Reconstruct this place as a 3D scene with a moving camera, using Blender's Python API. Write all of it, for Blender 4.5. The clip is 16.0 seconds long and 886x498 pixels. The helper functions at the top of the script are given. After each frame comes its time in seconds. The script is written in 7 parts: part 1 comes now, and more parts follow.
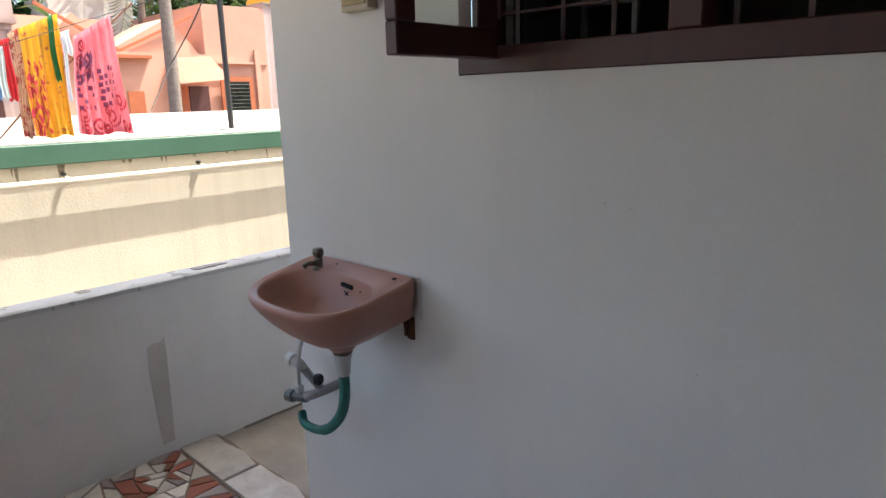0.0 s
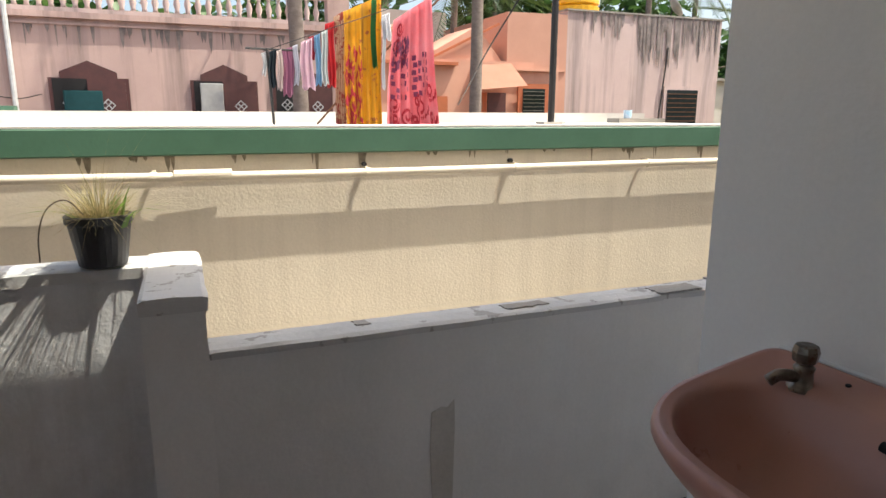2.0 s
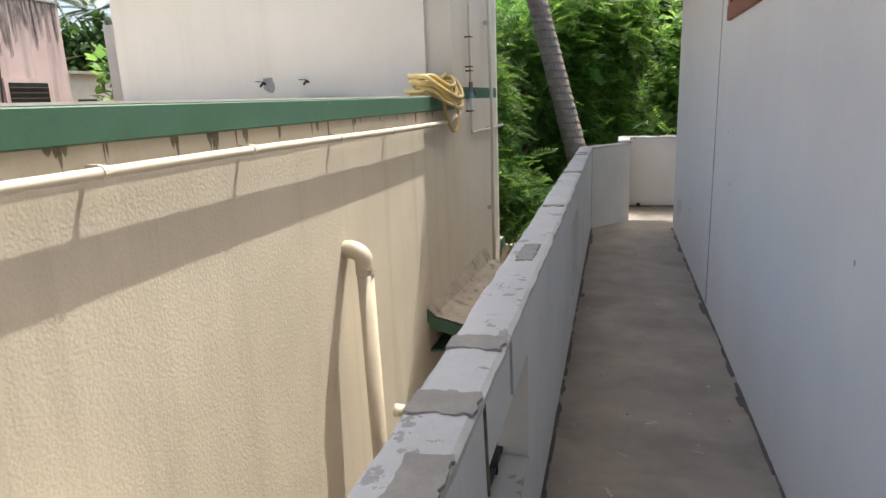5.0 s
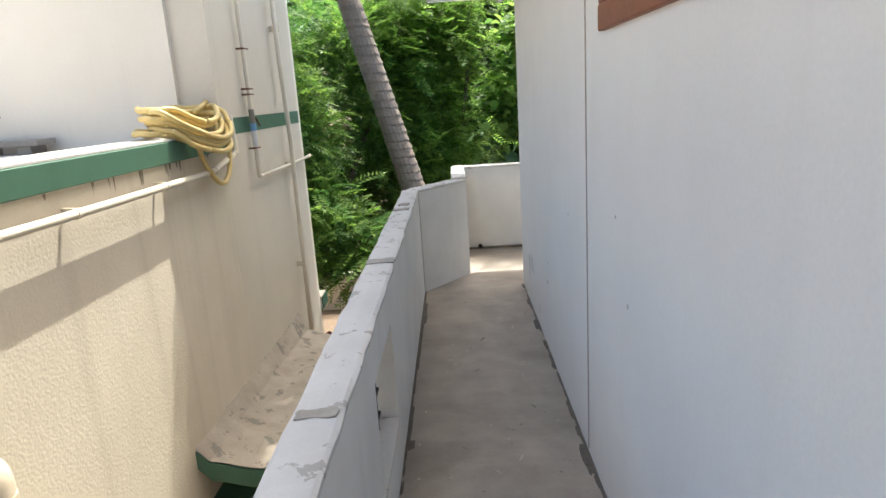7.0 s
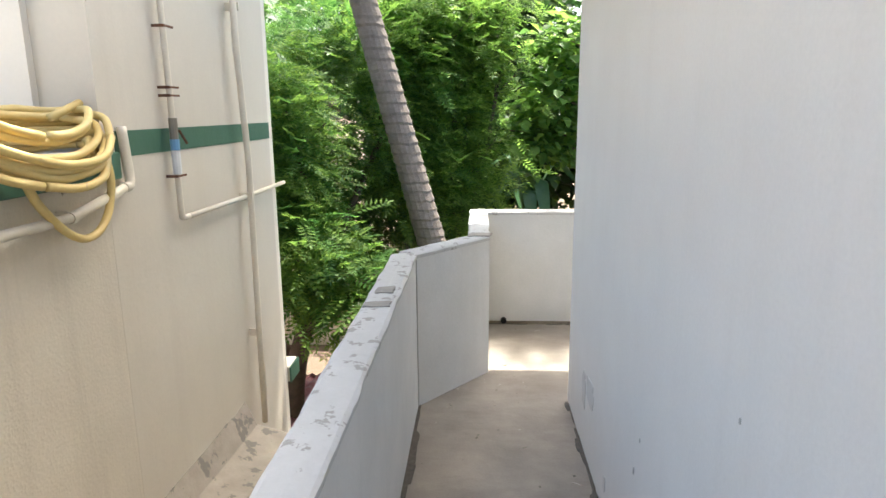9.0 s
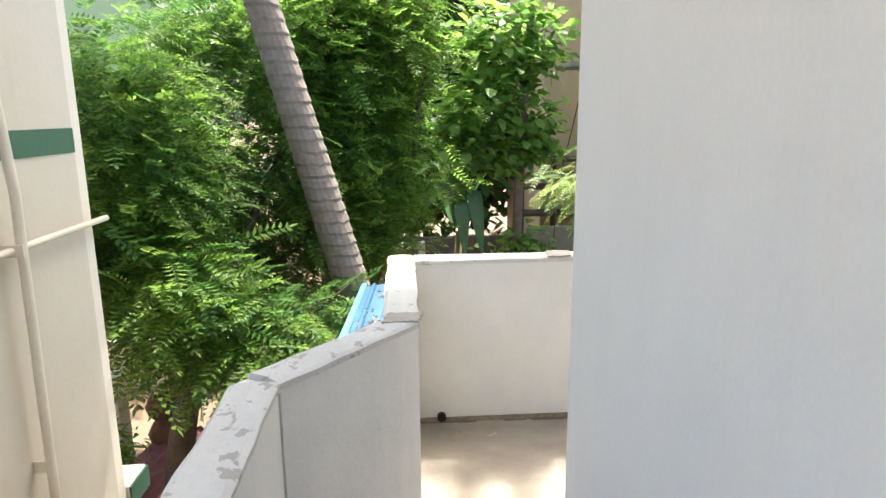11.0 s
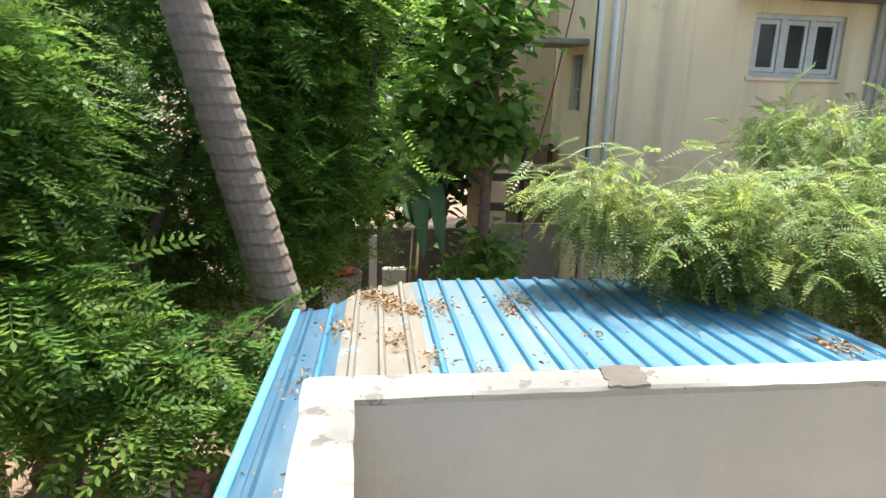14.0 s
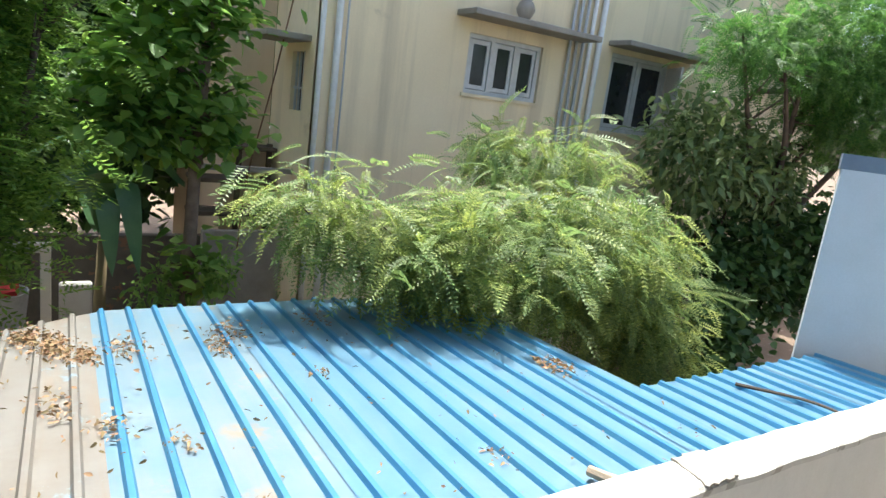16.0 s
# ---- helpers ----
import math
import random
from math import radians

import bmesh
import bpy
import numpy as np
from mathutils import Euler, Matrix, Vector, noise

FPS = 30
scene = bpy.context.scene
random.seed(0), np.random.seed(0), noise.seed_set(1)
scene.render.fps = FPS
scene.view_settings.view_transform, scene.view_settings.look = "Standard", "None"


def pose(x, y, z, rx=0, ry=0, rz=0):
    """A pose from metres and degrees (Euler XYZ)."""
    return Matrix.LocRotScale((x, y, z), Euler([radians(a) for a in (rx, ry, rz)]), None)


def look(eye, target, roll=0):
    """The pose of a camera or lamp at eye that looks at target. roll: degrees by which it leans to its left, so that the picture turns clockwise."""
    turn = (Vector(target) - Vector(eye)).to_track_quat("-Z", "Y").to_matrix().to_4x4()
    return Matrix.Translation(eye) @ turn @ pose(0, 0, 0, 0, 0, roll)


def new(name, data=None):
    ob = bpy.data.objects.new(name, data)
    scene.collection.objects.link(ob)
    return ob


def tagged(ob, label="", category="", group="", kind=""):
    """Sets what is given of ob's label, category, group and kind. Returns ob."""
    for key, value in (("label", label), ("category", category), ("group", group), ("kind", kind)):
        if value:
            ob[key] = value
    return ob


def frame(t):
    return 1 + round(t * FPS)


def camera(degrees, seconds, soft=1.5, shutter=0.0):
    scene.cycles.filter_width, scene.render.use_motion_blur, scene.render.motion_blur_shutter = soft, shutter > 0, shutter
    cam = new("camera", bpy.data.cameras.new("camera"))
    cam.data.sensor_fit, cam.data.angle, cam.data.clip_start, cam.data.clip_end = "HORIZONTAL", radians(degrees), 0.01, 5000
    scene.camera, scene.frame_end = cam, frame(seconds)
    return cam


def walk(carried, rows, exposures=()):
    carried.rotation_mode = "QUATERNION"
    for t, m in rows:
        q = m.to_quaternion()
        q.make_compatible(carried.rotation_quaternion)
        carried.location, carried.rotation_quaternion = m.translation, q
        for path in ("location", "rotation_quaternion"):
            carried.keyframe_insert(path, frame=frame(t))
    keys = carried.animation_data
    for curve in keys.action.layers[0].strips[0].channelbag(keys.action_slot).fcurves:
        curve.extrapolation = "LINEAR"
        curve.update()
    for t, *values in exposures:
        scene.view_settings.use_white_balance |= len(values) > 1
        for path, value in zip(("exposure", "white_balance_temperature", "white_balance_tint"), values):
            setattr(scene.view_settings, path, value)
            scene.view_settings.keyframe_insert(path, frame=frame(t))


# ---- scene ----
cam = camera(69.6, 16.0)
PATH = [
    (0, (0.252, 0.187, 1.546), (-1.085, 1.601, 1.087), -1.4),
    (0.5, (0.086, 0.307, 1.452), (-1.51, 1.412, 0.972), 0.1),
    (1, (-0.11, 0.459, 1.417), (-1.843, 1.352, 0.969), 0.8),
    (1.5, (-0.447, 0.51, 1.439), (-2.135, 1.52, 1.076), 1.2),
    (2, (-0.777, 0.529, 1.417), (-2.587, 1.272, 1.003), 0.2),
    (2.5, (-1.112, 0.547, 1.417), (-2.97, 1.142, 0.98), 0.8),
    (3, (-1.417, 0.621, 1.433), (-3.131, 1.584, 1.068), 0.3),
    (3.5, (-1.72, 0.756, 1.373), (-3.281, 1.95, 1.001), 1.5),
    (4, (-1.948, 0.894, 1.343), (-3.245, 2.353, 0.907), 1.5),
    (4.5, (-2.105, 1.077, 1.371), (-2.965, 2.828, 0.93), -0.0),
    (5, (-2.215, 1.385, 1.328), (-2.728, 3.263, 0.871), -2.2),
    (5.2, (-2.262, 1.537, 1.335), (-2.714, 3.434, 0.888), -1.7),
    (7.3, (-2.123, 3.332, 1.52), (-2.093, 5.275, 1.045), -1.9),
    (7.5, (-2.115, 3.512, 1.507), (-2.038, 5.463, 1.075), -0.5),
    (8, (-2.102, 3.892, 1.547), (-2.024, 5.848, 1.139), 0.4),
    (8.5, (-2.134, 4.379, 1.512), (-2.018, 6.33, 1.086), 1.0),
    (9, (-2.129, 4.789, 1.516), (-2.233, 6.741, 1.091), -0.5),
    (9.5, (-2.129, 5.185, 1.485), (-2.21, 7.139, 1.067), 1.1),
    (10, (-2.109, 5.611, 1.495), (-1.976, 7.565, 1.088), -0.1),
    (10.2, (-2.096, 5.743, 1.487), (-1.995, 7.706, 1.12), -1.5),
    (12.3, (-2.122, 7.078, 1.535), (-1.95, 9.001, 1.012), 1.6),
    (12.5, (-2.147, 7.142, 1.543), (-1.969, 9.065, 1.026), 1.7),
    (13, (-2.166, 7.395, 1.548), (-1.852, 9.296, 1.012), 1.8),
    (13.5, (-2.113, 7.643, 1.544), (-1.914, 9.574, 1.063), 0.2),
    (14, (-2.045, 7.831, 1.533), (-1.773, 9.751, 1.046), 1.8),
    (14.5, (-2.08, 8.065, 1.539), (-1.752, 9.978, 1.06), 2.0),
    (15, (-2.073, 8.221, 1.523), (-1.769, 10.117, 0.965), 1.3),
    (15.5, (-1.934, 8.421, 1.518), (-1.528, 10.325, 1.062), 2.3),
    (16, (-1.824, 8.5, 1.568), (-0.75, 10.132, 1.142), 7.5),
]
EXPOSURES = [(0.0, 1.95, 6500, 6), (1.0, 1.72, 6550, 6), (2.0, 1.22, 6800, 6), (3.0, 0.65, 7050, 6), (4.0, 0.6, 6700, 6), (5.0, 1.15, 6550, 6), (7.5, 1.75, 6550, 4), (8.5, 1.95, 6550, 4), (9.5, 2.1, 6550, 4), (10.0, 2.2, 6600, 4),
             (12.5, 2.15, 6850, 4), (13.5, 1.75, 6750, 4), (14.5, 1.6, 6650, 4), (15.5, 1.55, 6500, 4), (16.0, 1.45, 6300, 4)]
walk(cam, [(t, look(eye, target, roll)) for t, eye, target, roll in PATH], EXPOSURES)

# ---- world, sun, exposure ----
SUN_TO = Vector((1.0, 2.2, 5.0)).normalized()
sky_world = bpy.data.worlds.new("sky")
scene.world = sky_world
sky_world.use_nodes = True
sky_tex = sky_world.node_tree.nodes.new("ShaderNodeTexSky")
sky_tex.sky_type = "NISHITA"
sky_tex.sun_disc = False
sky_tex.sun_elevation = math.asin(SUN_TO.z)
sky_tex.sun_rotation = math.atan2(SUN_TO.x, SUN_TO.y)
sky_tex.dust_density = 5.0
sky_tex.air_density = 0.9
sky_back = sky_world.node_tree.nodes["Background"]
sky_world.node_tree.links.new(sky_tex.outputs[0], sky_back.inputs[0])
sky_back.inputs[1].default_value = 0.15
sun = new("sun", bpy.data.lights.new("sun", "SUN"))
sun.data.energy = 3.3
sun.data.angle = radians(0.55)
sun.data.color = (1.0, 0.965, 0.90)
sun.matrix_world = look(SUN_TO * 40, (0, 0, 0))

# ---- materials ----
def rgba(c):
    return (c[0], c[1], c[2], 1.0)


def surf(name, base, second=None, rough=0.8, metal=0.0, scale=6.0, fine=60.0, bump=0.15, bump_scale=None,
         streak=None, streak_amount=0.0, streak_scale=(5, 5, 0.35), spot=None, spot_at=0.62, spot_scale=9.0,
         object_shift=0.0, island_shift=0.0, fine_mix=0.12, coat=0.0, rough_cast=0.0, trans=0.0, bump_dist=0.01,
         spot_soft=0.03):
    m = bpy.data.materials.new(name)
    m.use_nodes = True
    nt = m.node_tree
    bsdf = nt.nodes["Principled BSDF"]
    tc = nt.nodes.new("ShaderNodeTexCoord")
    co = tc.outputs["Object"]

    def noise_at(s, detail=4.0, rough_n=0.6, src=co):
        n = nt.nodes.new("ShaderNodeTexNoise")
        n.inputs["Scale"].default_value = s
        n.inputs["Detail"].default_value = detail
        n.inputs["Roughness"].default_value = rough_n
        nt.links.new(src, n.inputs["Vector"])
        return n.outputs["Fac"]

    def ramp(src, lo, hi, a=0.0, b=1.0):
        r = nt.nodes.new("ShaderNodeMapRange")
        r.inputs["From Min"].default_value = lo
        r.inputs["From Max"].default_value = hi
        r.inputs["To Min"].default_value = a
        r.inputs["To Max"].default_value = b
        nt.links.new(src, r.inputs["Value"])
        return r.outputs["Result"]

    def mix(fac, a, b, mode="MIX"):
        n = nt.nodes.new("ShaderNodeMix")
        n.data_type = "RGBA"
        n.blend_type = mode
        if isinstance(fac, float):
            n.inputs["Factor"].default_value = fac
        else:
            nt.links.new(fac, n.inputs["Factor"])
        for key, v in (("A", a), ("B", b)):
            sock = [s for s in n.inputs if s.name == key and s.type == "RGBA"][0]
            if isinstance(v, tuple):
                sock.default_value = rgba(v)
            else:
                nt.links.new(v, sock)
        return [s for s in n.outputs if s.type == "RGBA"][0]

    second = second or tuple(min(1.0, c * 0.86) for c in base)
    col = mix(ramp(noise_at(scale), 0.32, 0.68), tuple(base), tuple(second))
    fine_n = noise_at(fine, 3.0, 0.7)
    col = mix(fine_mix, col, mix(ramp(fine_n, 0.3, 0.7), (0.35, 0.35, 0.35), (1.0, 1.0, 1.0)), "MULTIPLY")
    if streak:
        mp = nt.nodes.new("ShaderNodeMapping")
        mp.inputs["Scale"].default_value = streak_scale
        nt.links.new(co, mp.inputs["Vector"])
        col = mix(ramp(noise_at(1.0, 6.0, 0.65, mp.outputs[0]), 0.5, 0.78, 0.0, streak_amount), col, tuple(streak))
    if spot:
        col = mix(ramp(noise_at(spot_scale, 6.0, 0.62), spot_at, spot_at + spot_soft), col, tuple(spot))
    rnd = None
    if object_shift:
        rnd, amount = nt.nodes.new("ShaderNodeObjectInfo").outputs["Random"], object_shift
    if island_shift:
        rnd, amount = nt.nodes.new("ShaderNodeNewGeometry").outputs["Random Per Island"], island_shift
    if rnd:
        hsv = nt.nodes.new("ShaderNodeHueSaturation")
        nt.links.new(ramp(rnd, 0, 1, 1 - amount, 1 + amount), hsv.inputs["Value"])
        nt.links.new(ramp(rnd, 0, 1, 0.5 + amount * 0.05, 0.5 - amount * 0.05), hsv.inputs["Hue"])
        nt.links.new(col, hsv.inputs["Color"])
        col = hsv.outputs["Color"]
    nt.links.new(col, bsdf.inputs["Base Color"])
    bsdf.inputs["Metallic"].default_value = metal
    nt.links.new(ramp(fine_n, 0.2, 0.8, max(0.02, rough - 0.1), min(1.0, rough + 0.1)), bsdf.inputs["Roughness"])
    bsdf.inputs["Coat Weight"].default_value = coat
    if bump:
        b = nt.nodes.new("ShaderNodeBump")
        b.inputs["Strength"].default_value = bump
        b.inputs["Distance"].default_value = bump_dist
        nt.links.new(noise_at(bump_scale or fine, 6.0, 0.65), b.inputs["Height"])
        last = b
        if rough_cast:
            v = nt.nodes.new("ShaderNodeTexVoronoi")
            v.feature = "SMOOTH_F1"
            v.inputs["Scale"].default_value = 85
            nt.links.new(co, v.inputs["Vector"])
            b2 = nt.nodes.new("ShaderNodeBump")
            b2.inputs["Strength"].default_value = rough_cast
            b2.inputs["Distance"].default_value = 0.008
            nt.links.new(v.outputs["Distance"], b2.inputs["Height"])
            nt.links.new(b.outputs[0], b2.inputs["Normal"])
            last = b2
        nt.links.new(last.outputs[0], bsdf.inputs["Normal"])
    if trans:
        t = nt.nodes.new("ShaderNodeBsdfTranslucent")
        nt.links.new(col, t.inputs["Color"])
        mx = nt.nodes.new("ShaderNodeMixShader")
        mx.inputs[0].default_value = trans
        nt.links.new(bsdf.outputs[0], mx.inputs[1])
        nt.links.new(t.outputs[0], mx.inputs[2])
        nt.links.new(mx.outputs[0], nt.nodes["Material Output"].inputs["Surface"])
    return m


def glass_mat(name, tint, rough=0.05):
    m = bpy.data.materials.new(name)
    m.use_nodes = True
    b = m.node_tree.nodes["Principled BSDF"]
    b.inputs["Base Color"].default_value = rgba(tint)
    b.inputs["Roughness"].default_value = rough
    b.inputs["Transmission Weight"].default_value = 1.0
    b.inputs["IOR"].default_value = 1.45
    return m


WHITE_WALL = surf("white_emulsion", (0.86, 0.845, 0.815), (0.82, 0.80, 0.77), rough=0.75, scale=2.2, fine=90, bump=0.22, bump_scale=45,
                  streak=(0.60, 0.58, 0.55), streak_amount=0.10, streak_scale=(9, 9, 0.7), fine_mix=0.07, bump_dist=0.004)
PARAPET = surf("whitewashed_plaster", (0.78, 0.765, 0.74), (0.70, 0.69, 0.665), rough=0.85, scale=3.0, fine=80, bump=0.3, bump_scale=30,
               streak=(0.42, 0.40, 0.37), streak_amount=0.12, streak_scale=(9, 9, 0.6), fine_mix=0.1, bump_dist=0.006)
CAP = surf("worn_white_cap", (0.63, 0.62, 0.60), (0.56, 0.55, 0.53), rough=0.85, scale=4.0, fine=70, bump=0.4, bump_scale=40,
           spot=(0.37, 0.35, 0.325), spot_at=0.595, spot_scale=15.0, fine_mix=0.1, bump_dist=0.006, spot_soft=0.015)
PATCH = surf("cement_patch", (0.40, 0.37, 0.33), (0.32, 0.295, 0.26), rough=0.92, scale=12, bump=0.4, bump_scale=70, fine_mix=0.2, bump_dist=0.004)
STREAK = surf("dried_water_streak", (0.60, 0.57, 0.525), (0.52, 0.49, 0.44), rough=0.85, scale=5, bump=0.2, bump_dist=0.004, fine_mix=0.2)
DAMP = surf("faint_damp", (0.68, 0.67, 0.645), (0.76, 0.75, 0.725), rough=0.8, scale=9, bump=0.2, bump_dist=0.004)
STAIN = surf("damp_stain", (0.50, 0.485, 0.455), (0.58, 0.565, 0.535), rough=0.85, scale=14, bump=0.2, bump_dist=0.004)
CEMENT = surf("cement_floor", (0.45, 0.39, 0.33), (0.32, 0.28, 0.24), rough=0.85, scale=3.4, fine=110, bump=0.35, bump_scale=18,
              streak=(0.20, 0.17, 0.145), streak_amount=0.7, streak_scale=(1.3, 3.0, 1.0), spot=(0.55, 0.52, 0.48), spot_at=0.74, spot_scale=24,
              fine_mix=0.2, bump_dist=0.008)
GROUT = surf("cement_grout", (0.30, 0.225, 0.18), (0.22, 0.165, 0.13), rough=0.9, scale=9, fine_mix=0.2, bump=0.3)
MARBLE = surf("white_marble_chip", (0.64, 0.60, 0.55), (0.49, 0.44, 0.39), rough=0.5, scale=14, fine=50, bump=0.06, object_shift=0.14, streak=(0.4, 0.36, 0.33),
              streak_amount=0.4, streak_scale=(8, 20, 8))
RED_CHIP = surf("red_oxide_chip", (0.33, 0.10, 0.06), (0.26, 0.085, 0.06), rough=0.5, scale=14, bump=0.08, object_shift=0.2, spot=(0.4, 0.28, 0.24), spot_at=0.66)
MAUVE_CHIP = surf("grey_mauve_chip", (0.26, 0.21, 0.20), (0.34, 0.29, 0.28), rough=0.5, scale=18, bump=0.08, object_shift=0.2)
CREAM = surf("cream_roughcast", (0.66, 0.585, 0.465), (0.59, 0.52, 0.41), rough=0.9, scale=1.4, fine=70, bump=0.14, bump_scale=60, rough_cast=0.14,
             streak=(0.38, 0.325, 0.25), streak_amount=0.4, streak_scale=(6.5, 6.5, 0.25), fine_mix=0.1)
CREAM_FLAT = surf("cream_paint", (0.77, 0.70, 0.59), (0.72, 0.65, 0.54), rough=0.85, scale=1.2, fine=60, bump=0.2, bump_scale=20,
                  streak=(0.55, 0.48, 0.38), streak_amount=0.35, streak_scale=(3, 3, 0.2), fine_mix=0.06)
CREAM_SMOOTH = surf("cream_smooth_render", (0.63, 0.565, 0.46), (0.58, 0.515, 0.415), rough=0.88, scale=1.1, fine=60, bump=0.2, bump_scale=24,
                    streak=(0.50, 0.43, 0.34), streak_amount=0.3, streak_scale=(5, 5, 0.2), fine_mix=0.07)
GREEN_BAND = surf("green_enamel_band", (0.05, 0.125, 0.075), (0.065, 0.15, 0.095), rough=0.55, scale=3, bump=0.15, bump_scale=30, fine_mix=0.15,
                  spot=(0.25, 0.32, 0.25), spot_at=0.72, spot_scale=18)
MILDEW = surf("black_mildew", (0.16, 0.13, 0.09), (0.30, 0.25, 0.18), rough=0.95, scale=30, bump=0.2)
TERRACE = surf("bright_terrace", (0.66, 0.62, 0.56), (0.56, 0.52, 0.465), rough=0.85, scale=1.5, bump=0.25, streak=(0.5, 0.46, 0.4), streak_amount=0.3, streak_scale=(2, 2, 2))
PVC_CREAM = surf("cream_pvc", (0.74, 0.66, 0.52), (0.68, 0.60, 0.47), rough=0.45, scale=5, bump=0.05, spot=(0.45, 0.38, 0.28), spot_at=0.74, spot_scale=30)
PVC_WHITE = surf("white_pvc", (0.72, 0.72, 0.70), (0.62, 0.61, 0.58), rough=0.4, scale=10, bump=0.05, spot=(0.4, 0.38, 0.34), spot_at=0.7, spot_scale=40)
PVC_GREY = surf("grey_pvc", (0.44, 0.45, 0.46), (0.36, 0.37, 0.37), rough=0.5, scale=12, bump=0.05)
HOSE = surf("yellow_garden_hose", (0.66, 0.51, 0.21), (0.58, 0.42, 0.15), rough=0.5, scale=8, bump=0.1, spot=(0.42, 0.3, 0.14), spot_at=0.66, spot_scale=14)
GREEN_HOSE = surf("green_drain_hose", (0.02, 0.20, 0.155), (0.015, 0.15, 0.12), rough=0.45, scale=14, bump=0.1)
PINK_CERAMIC = surf("pink_ceramic", (0.46, 0.235, 0.185), (0.42, 0.205, 0.16), rough=0.34, scale=3.5, fine=25, bump=0.0, fine_mix=0.04, coat=0.0,
                    spot=(0.40, 0.24, 0.19), spot_at=0.66, spot_scale=5, spot_soft=0.2)
TARNISH = surf("tarnished_chrome", (0.30, 0.27, 0.23), (0.14, 0.11, 0.085), rough=0.35, metal=0.8, scale=40, bump=0.2, spot=(0.16, 0.11, 0.07), spot_at=0.55, spot_scale=60)
RUST = surf("rusty_iron", (0.20, 0.09, 0.045), (0.12, 0.06, 0.035), rough=0.9, metal=0.2, scale=50, bump=0.3)
BLACK_HOLE = surf("dark_hollow", (0.015, 0.014, 0.014), rough=0.9, bump=0.0)
BLACK_IRON = surf("black_painted_iron", (0.016, 0.015, 0.015), (0.026, 0.022, 0.02), rough=0.6, metal=0.0, scale=30, bump=0.15, spot=(0.12, 0.07, 0.05), spot_at=0.68, spot_scale=40)
BLACK_PLASTIC = surf("black_plastic", (0.022, 0.022, 0.024), (0.035, 0.034, 0.034), rough=0.45, scale=20, bump=0.1, spot=(0.16, 0.14, 0.11), spot_at=0.72, spot_scale=20)
MAROON_WOOD = surf("maroon_enamel_wood", (0.085, 0.022, 0.018), (0.065, 0.018, 0.015), rough=0.4, scale=5, fine=30, bump=0.12, streak=(0.03, 0.012, 0.01),
                   streak_amount=0.5, streak_scale=(20, 20, 2))
BROWN_WOOD = surf("red_brown_painted_wood", (0.30, 0.105, 0.05), (0.25, 0.085, 0.04), rough=0.5, scale=5, bump=0.12, streak=(0.15, 0.05, 0.03),
                  streak_amount=0.4, streak_scale=(3, 20, 20))
# Room walls: indoor dimness is put into this darker grey.
DARK_ROOM = surf("shade_grey_plaster", (0.36, 0.34, 0.33), (0.3, 0.28, 0.27), rough=0.9, scale=3)
PALE_METAL = surf("white_enamel_metal", (0.62, 0.63, 0.62), (0.5, 0.5, 0.49), rough=0.4, scale=8, bump=0.05)
IVORY_PLASTIC = surf("ivory_plastic", (0.62, 0.55, 0.40), (0.5, 0.42, 0.28), rough=0.4, scale=20, bump=0.05)
# Roof pans paler than the ribs: fading, plus sun reflection put into the colour.
BLUE_SHEET = surf("bleached_sheen_blue_sheet", (0.17, 0.37, 0.55), (0.23, 0.41, 0.55), rough=0.38, scale=1.6, fine=25, bump=0.06, fine_mix=0.08,
                  streak=(0.36, 0.44, 0.50), streak_amount=0.6, streak_scale=(2.6, 0.4, 1.0))
WORN_SHEET = surf("worn_blue_sheet", (0.22, 0.39, 0.53), (0.32, 0.42, 0.48), rough=0.45, scale=1.6, fine=25, bump=0.06, fine_mix=0.08,
                  streak=(0.42, 0.40, 0.37), streak_amount=0.7, streak_scale=(2.6, 0.4, 1.0), spot=(0.46, 0.38, 0.30), spot_at=0.57, spot_scale=2.6, spot_soft=0.10)
BLUE_RIB = surf("blue_rib_coating", (0.09, 0.34, 0.60), (0.12, 0.38, 0.60), rough=0.38, scale=2.5, fine=25, bump=0.05, fine_mix=0.08)
STRIP_BLUE = surf("dusty_blue_strip", (0.05, 0.18, 0.34), (0.09, 0.22, 0.35), rough=0.62, scale=2, fine=25, bump=0.06, streak=(0.30, 0.35, 0.40), streak_amount=0.45, streak_scale=(4, 0.5, 1.0), spot=(0.3, 0.22, 0.15), spot_at=0.68, spot_scale=9)
FADED_SHEET = surf("bleached_sheet", (0.38, 0.37, 0.355), (0.34, 0.30, 0.255), rough=0.6, scale=1.8, fine=25, bump=0.06,
                   streak=(0.40, 0.27, 0.15), streak_amount=0.55, streak_scale=(6, 0.5, 1.0), spot=(0.40, 0.56, 0.68), spot_at=0.60, spot_scale=4.0, spot_soft=0.1)
LITTER = surf("dry_leaf_litter", (0.40, 0.27, 0.14), (0.27, 0.17, 0.085), rough=0.9, scale=20, bump=0.0, island_shift=0.5)
PINK_HOUSE = surf("pink_wash", (0.56, 0.395, 0.35), (0.49, 0.345, 0.305), rough=0.9, scale=0.9, fine=30, bump=0.2, fine_mix=0.1,
                  streak=(0.15, 0.115, 0.10), streak_amount=0.75, streak_scale=(2.2, 2.2, 0.12))
SALMON_HOUSE = surf("salmon_wash", (0.60, 0.33, 0.235), (0.54, 0.29, 0.205), rough=0.9, scale=0.9, fine=30, bump=0.15, fine_mix=0.08)
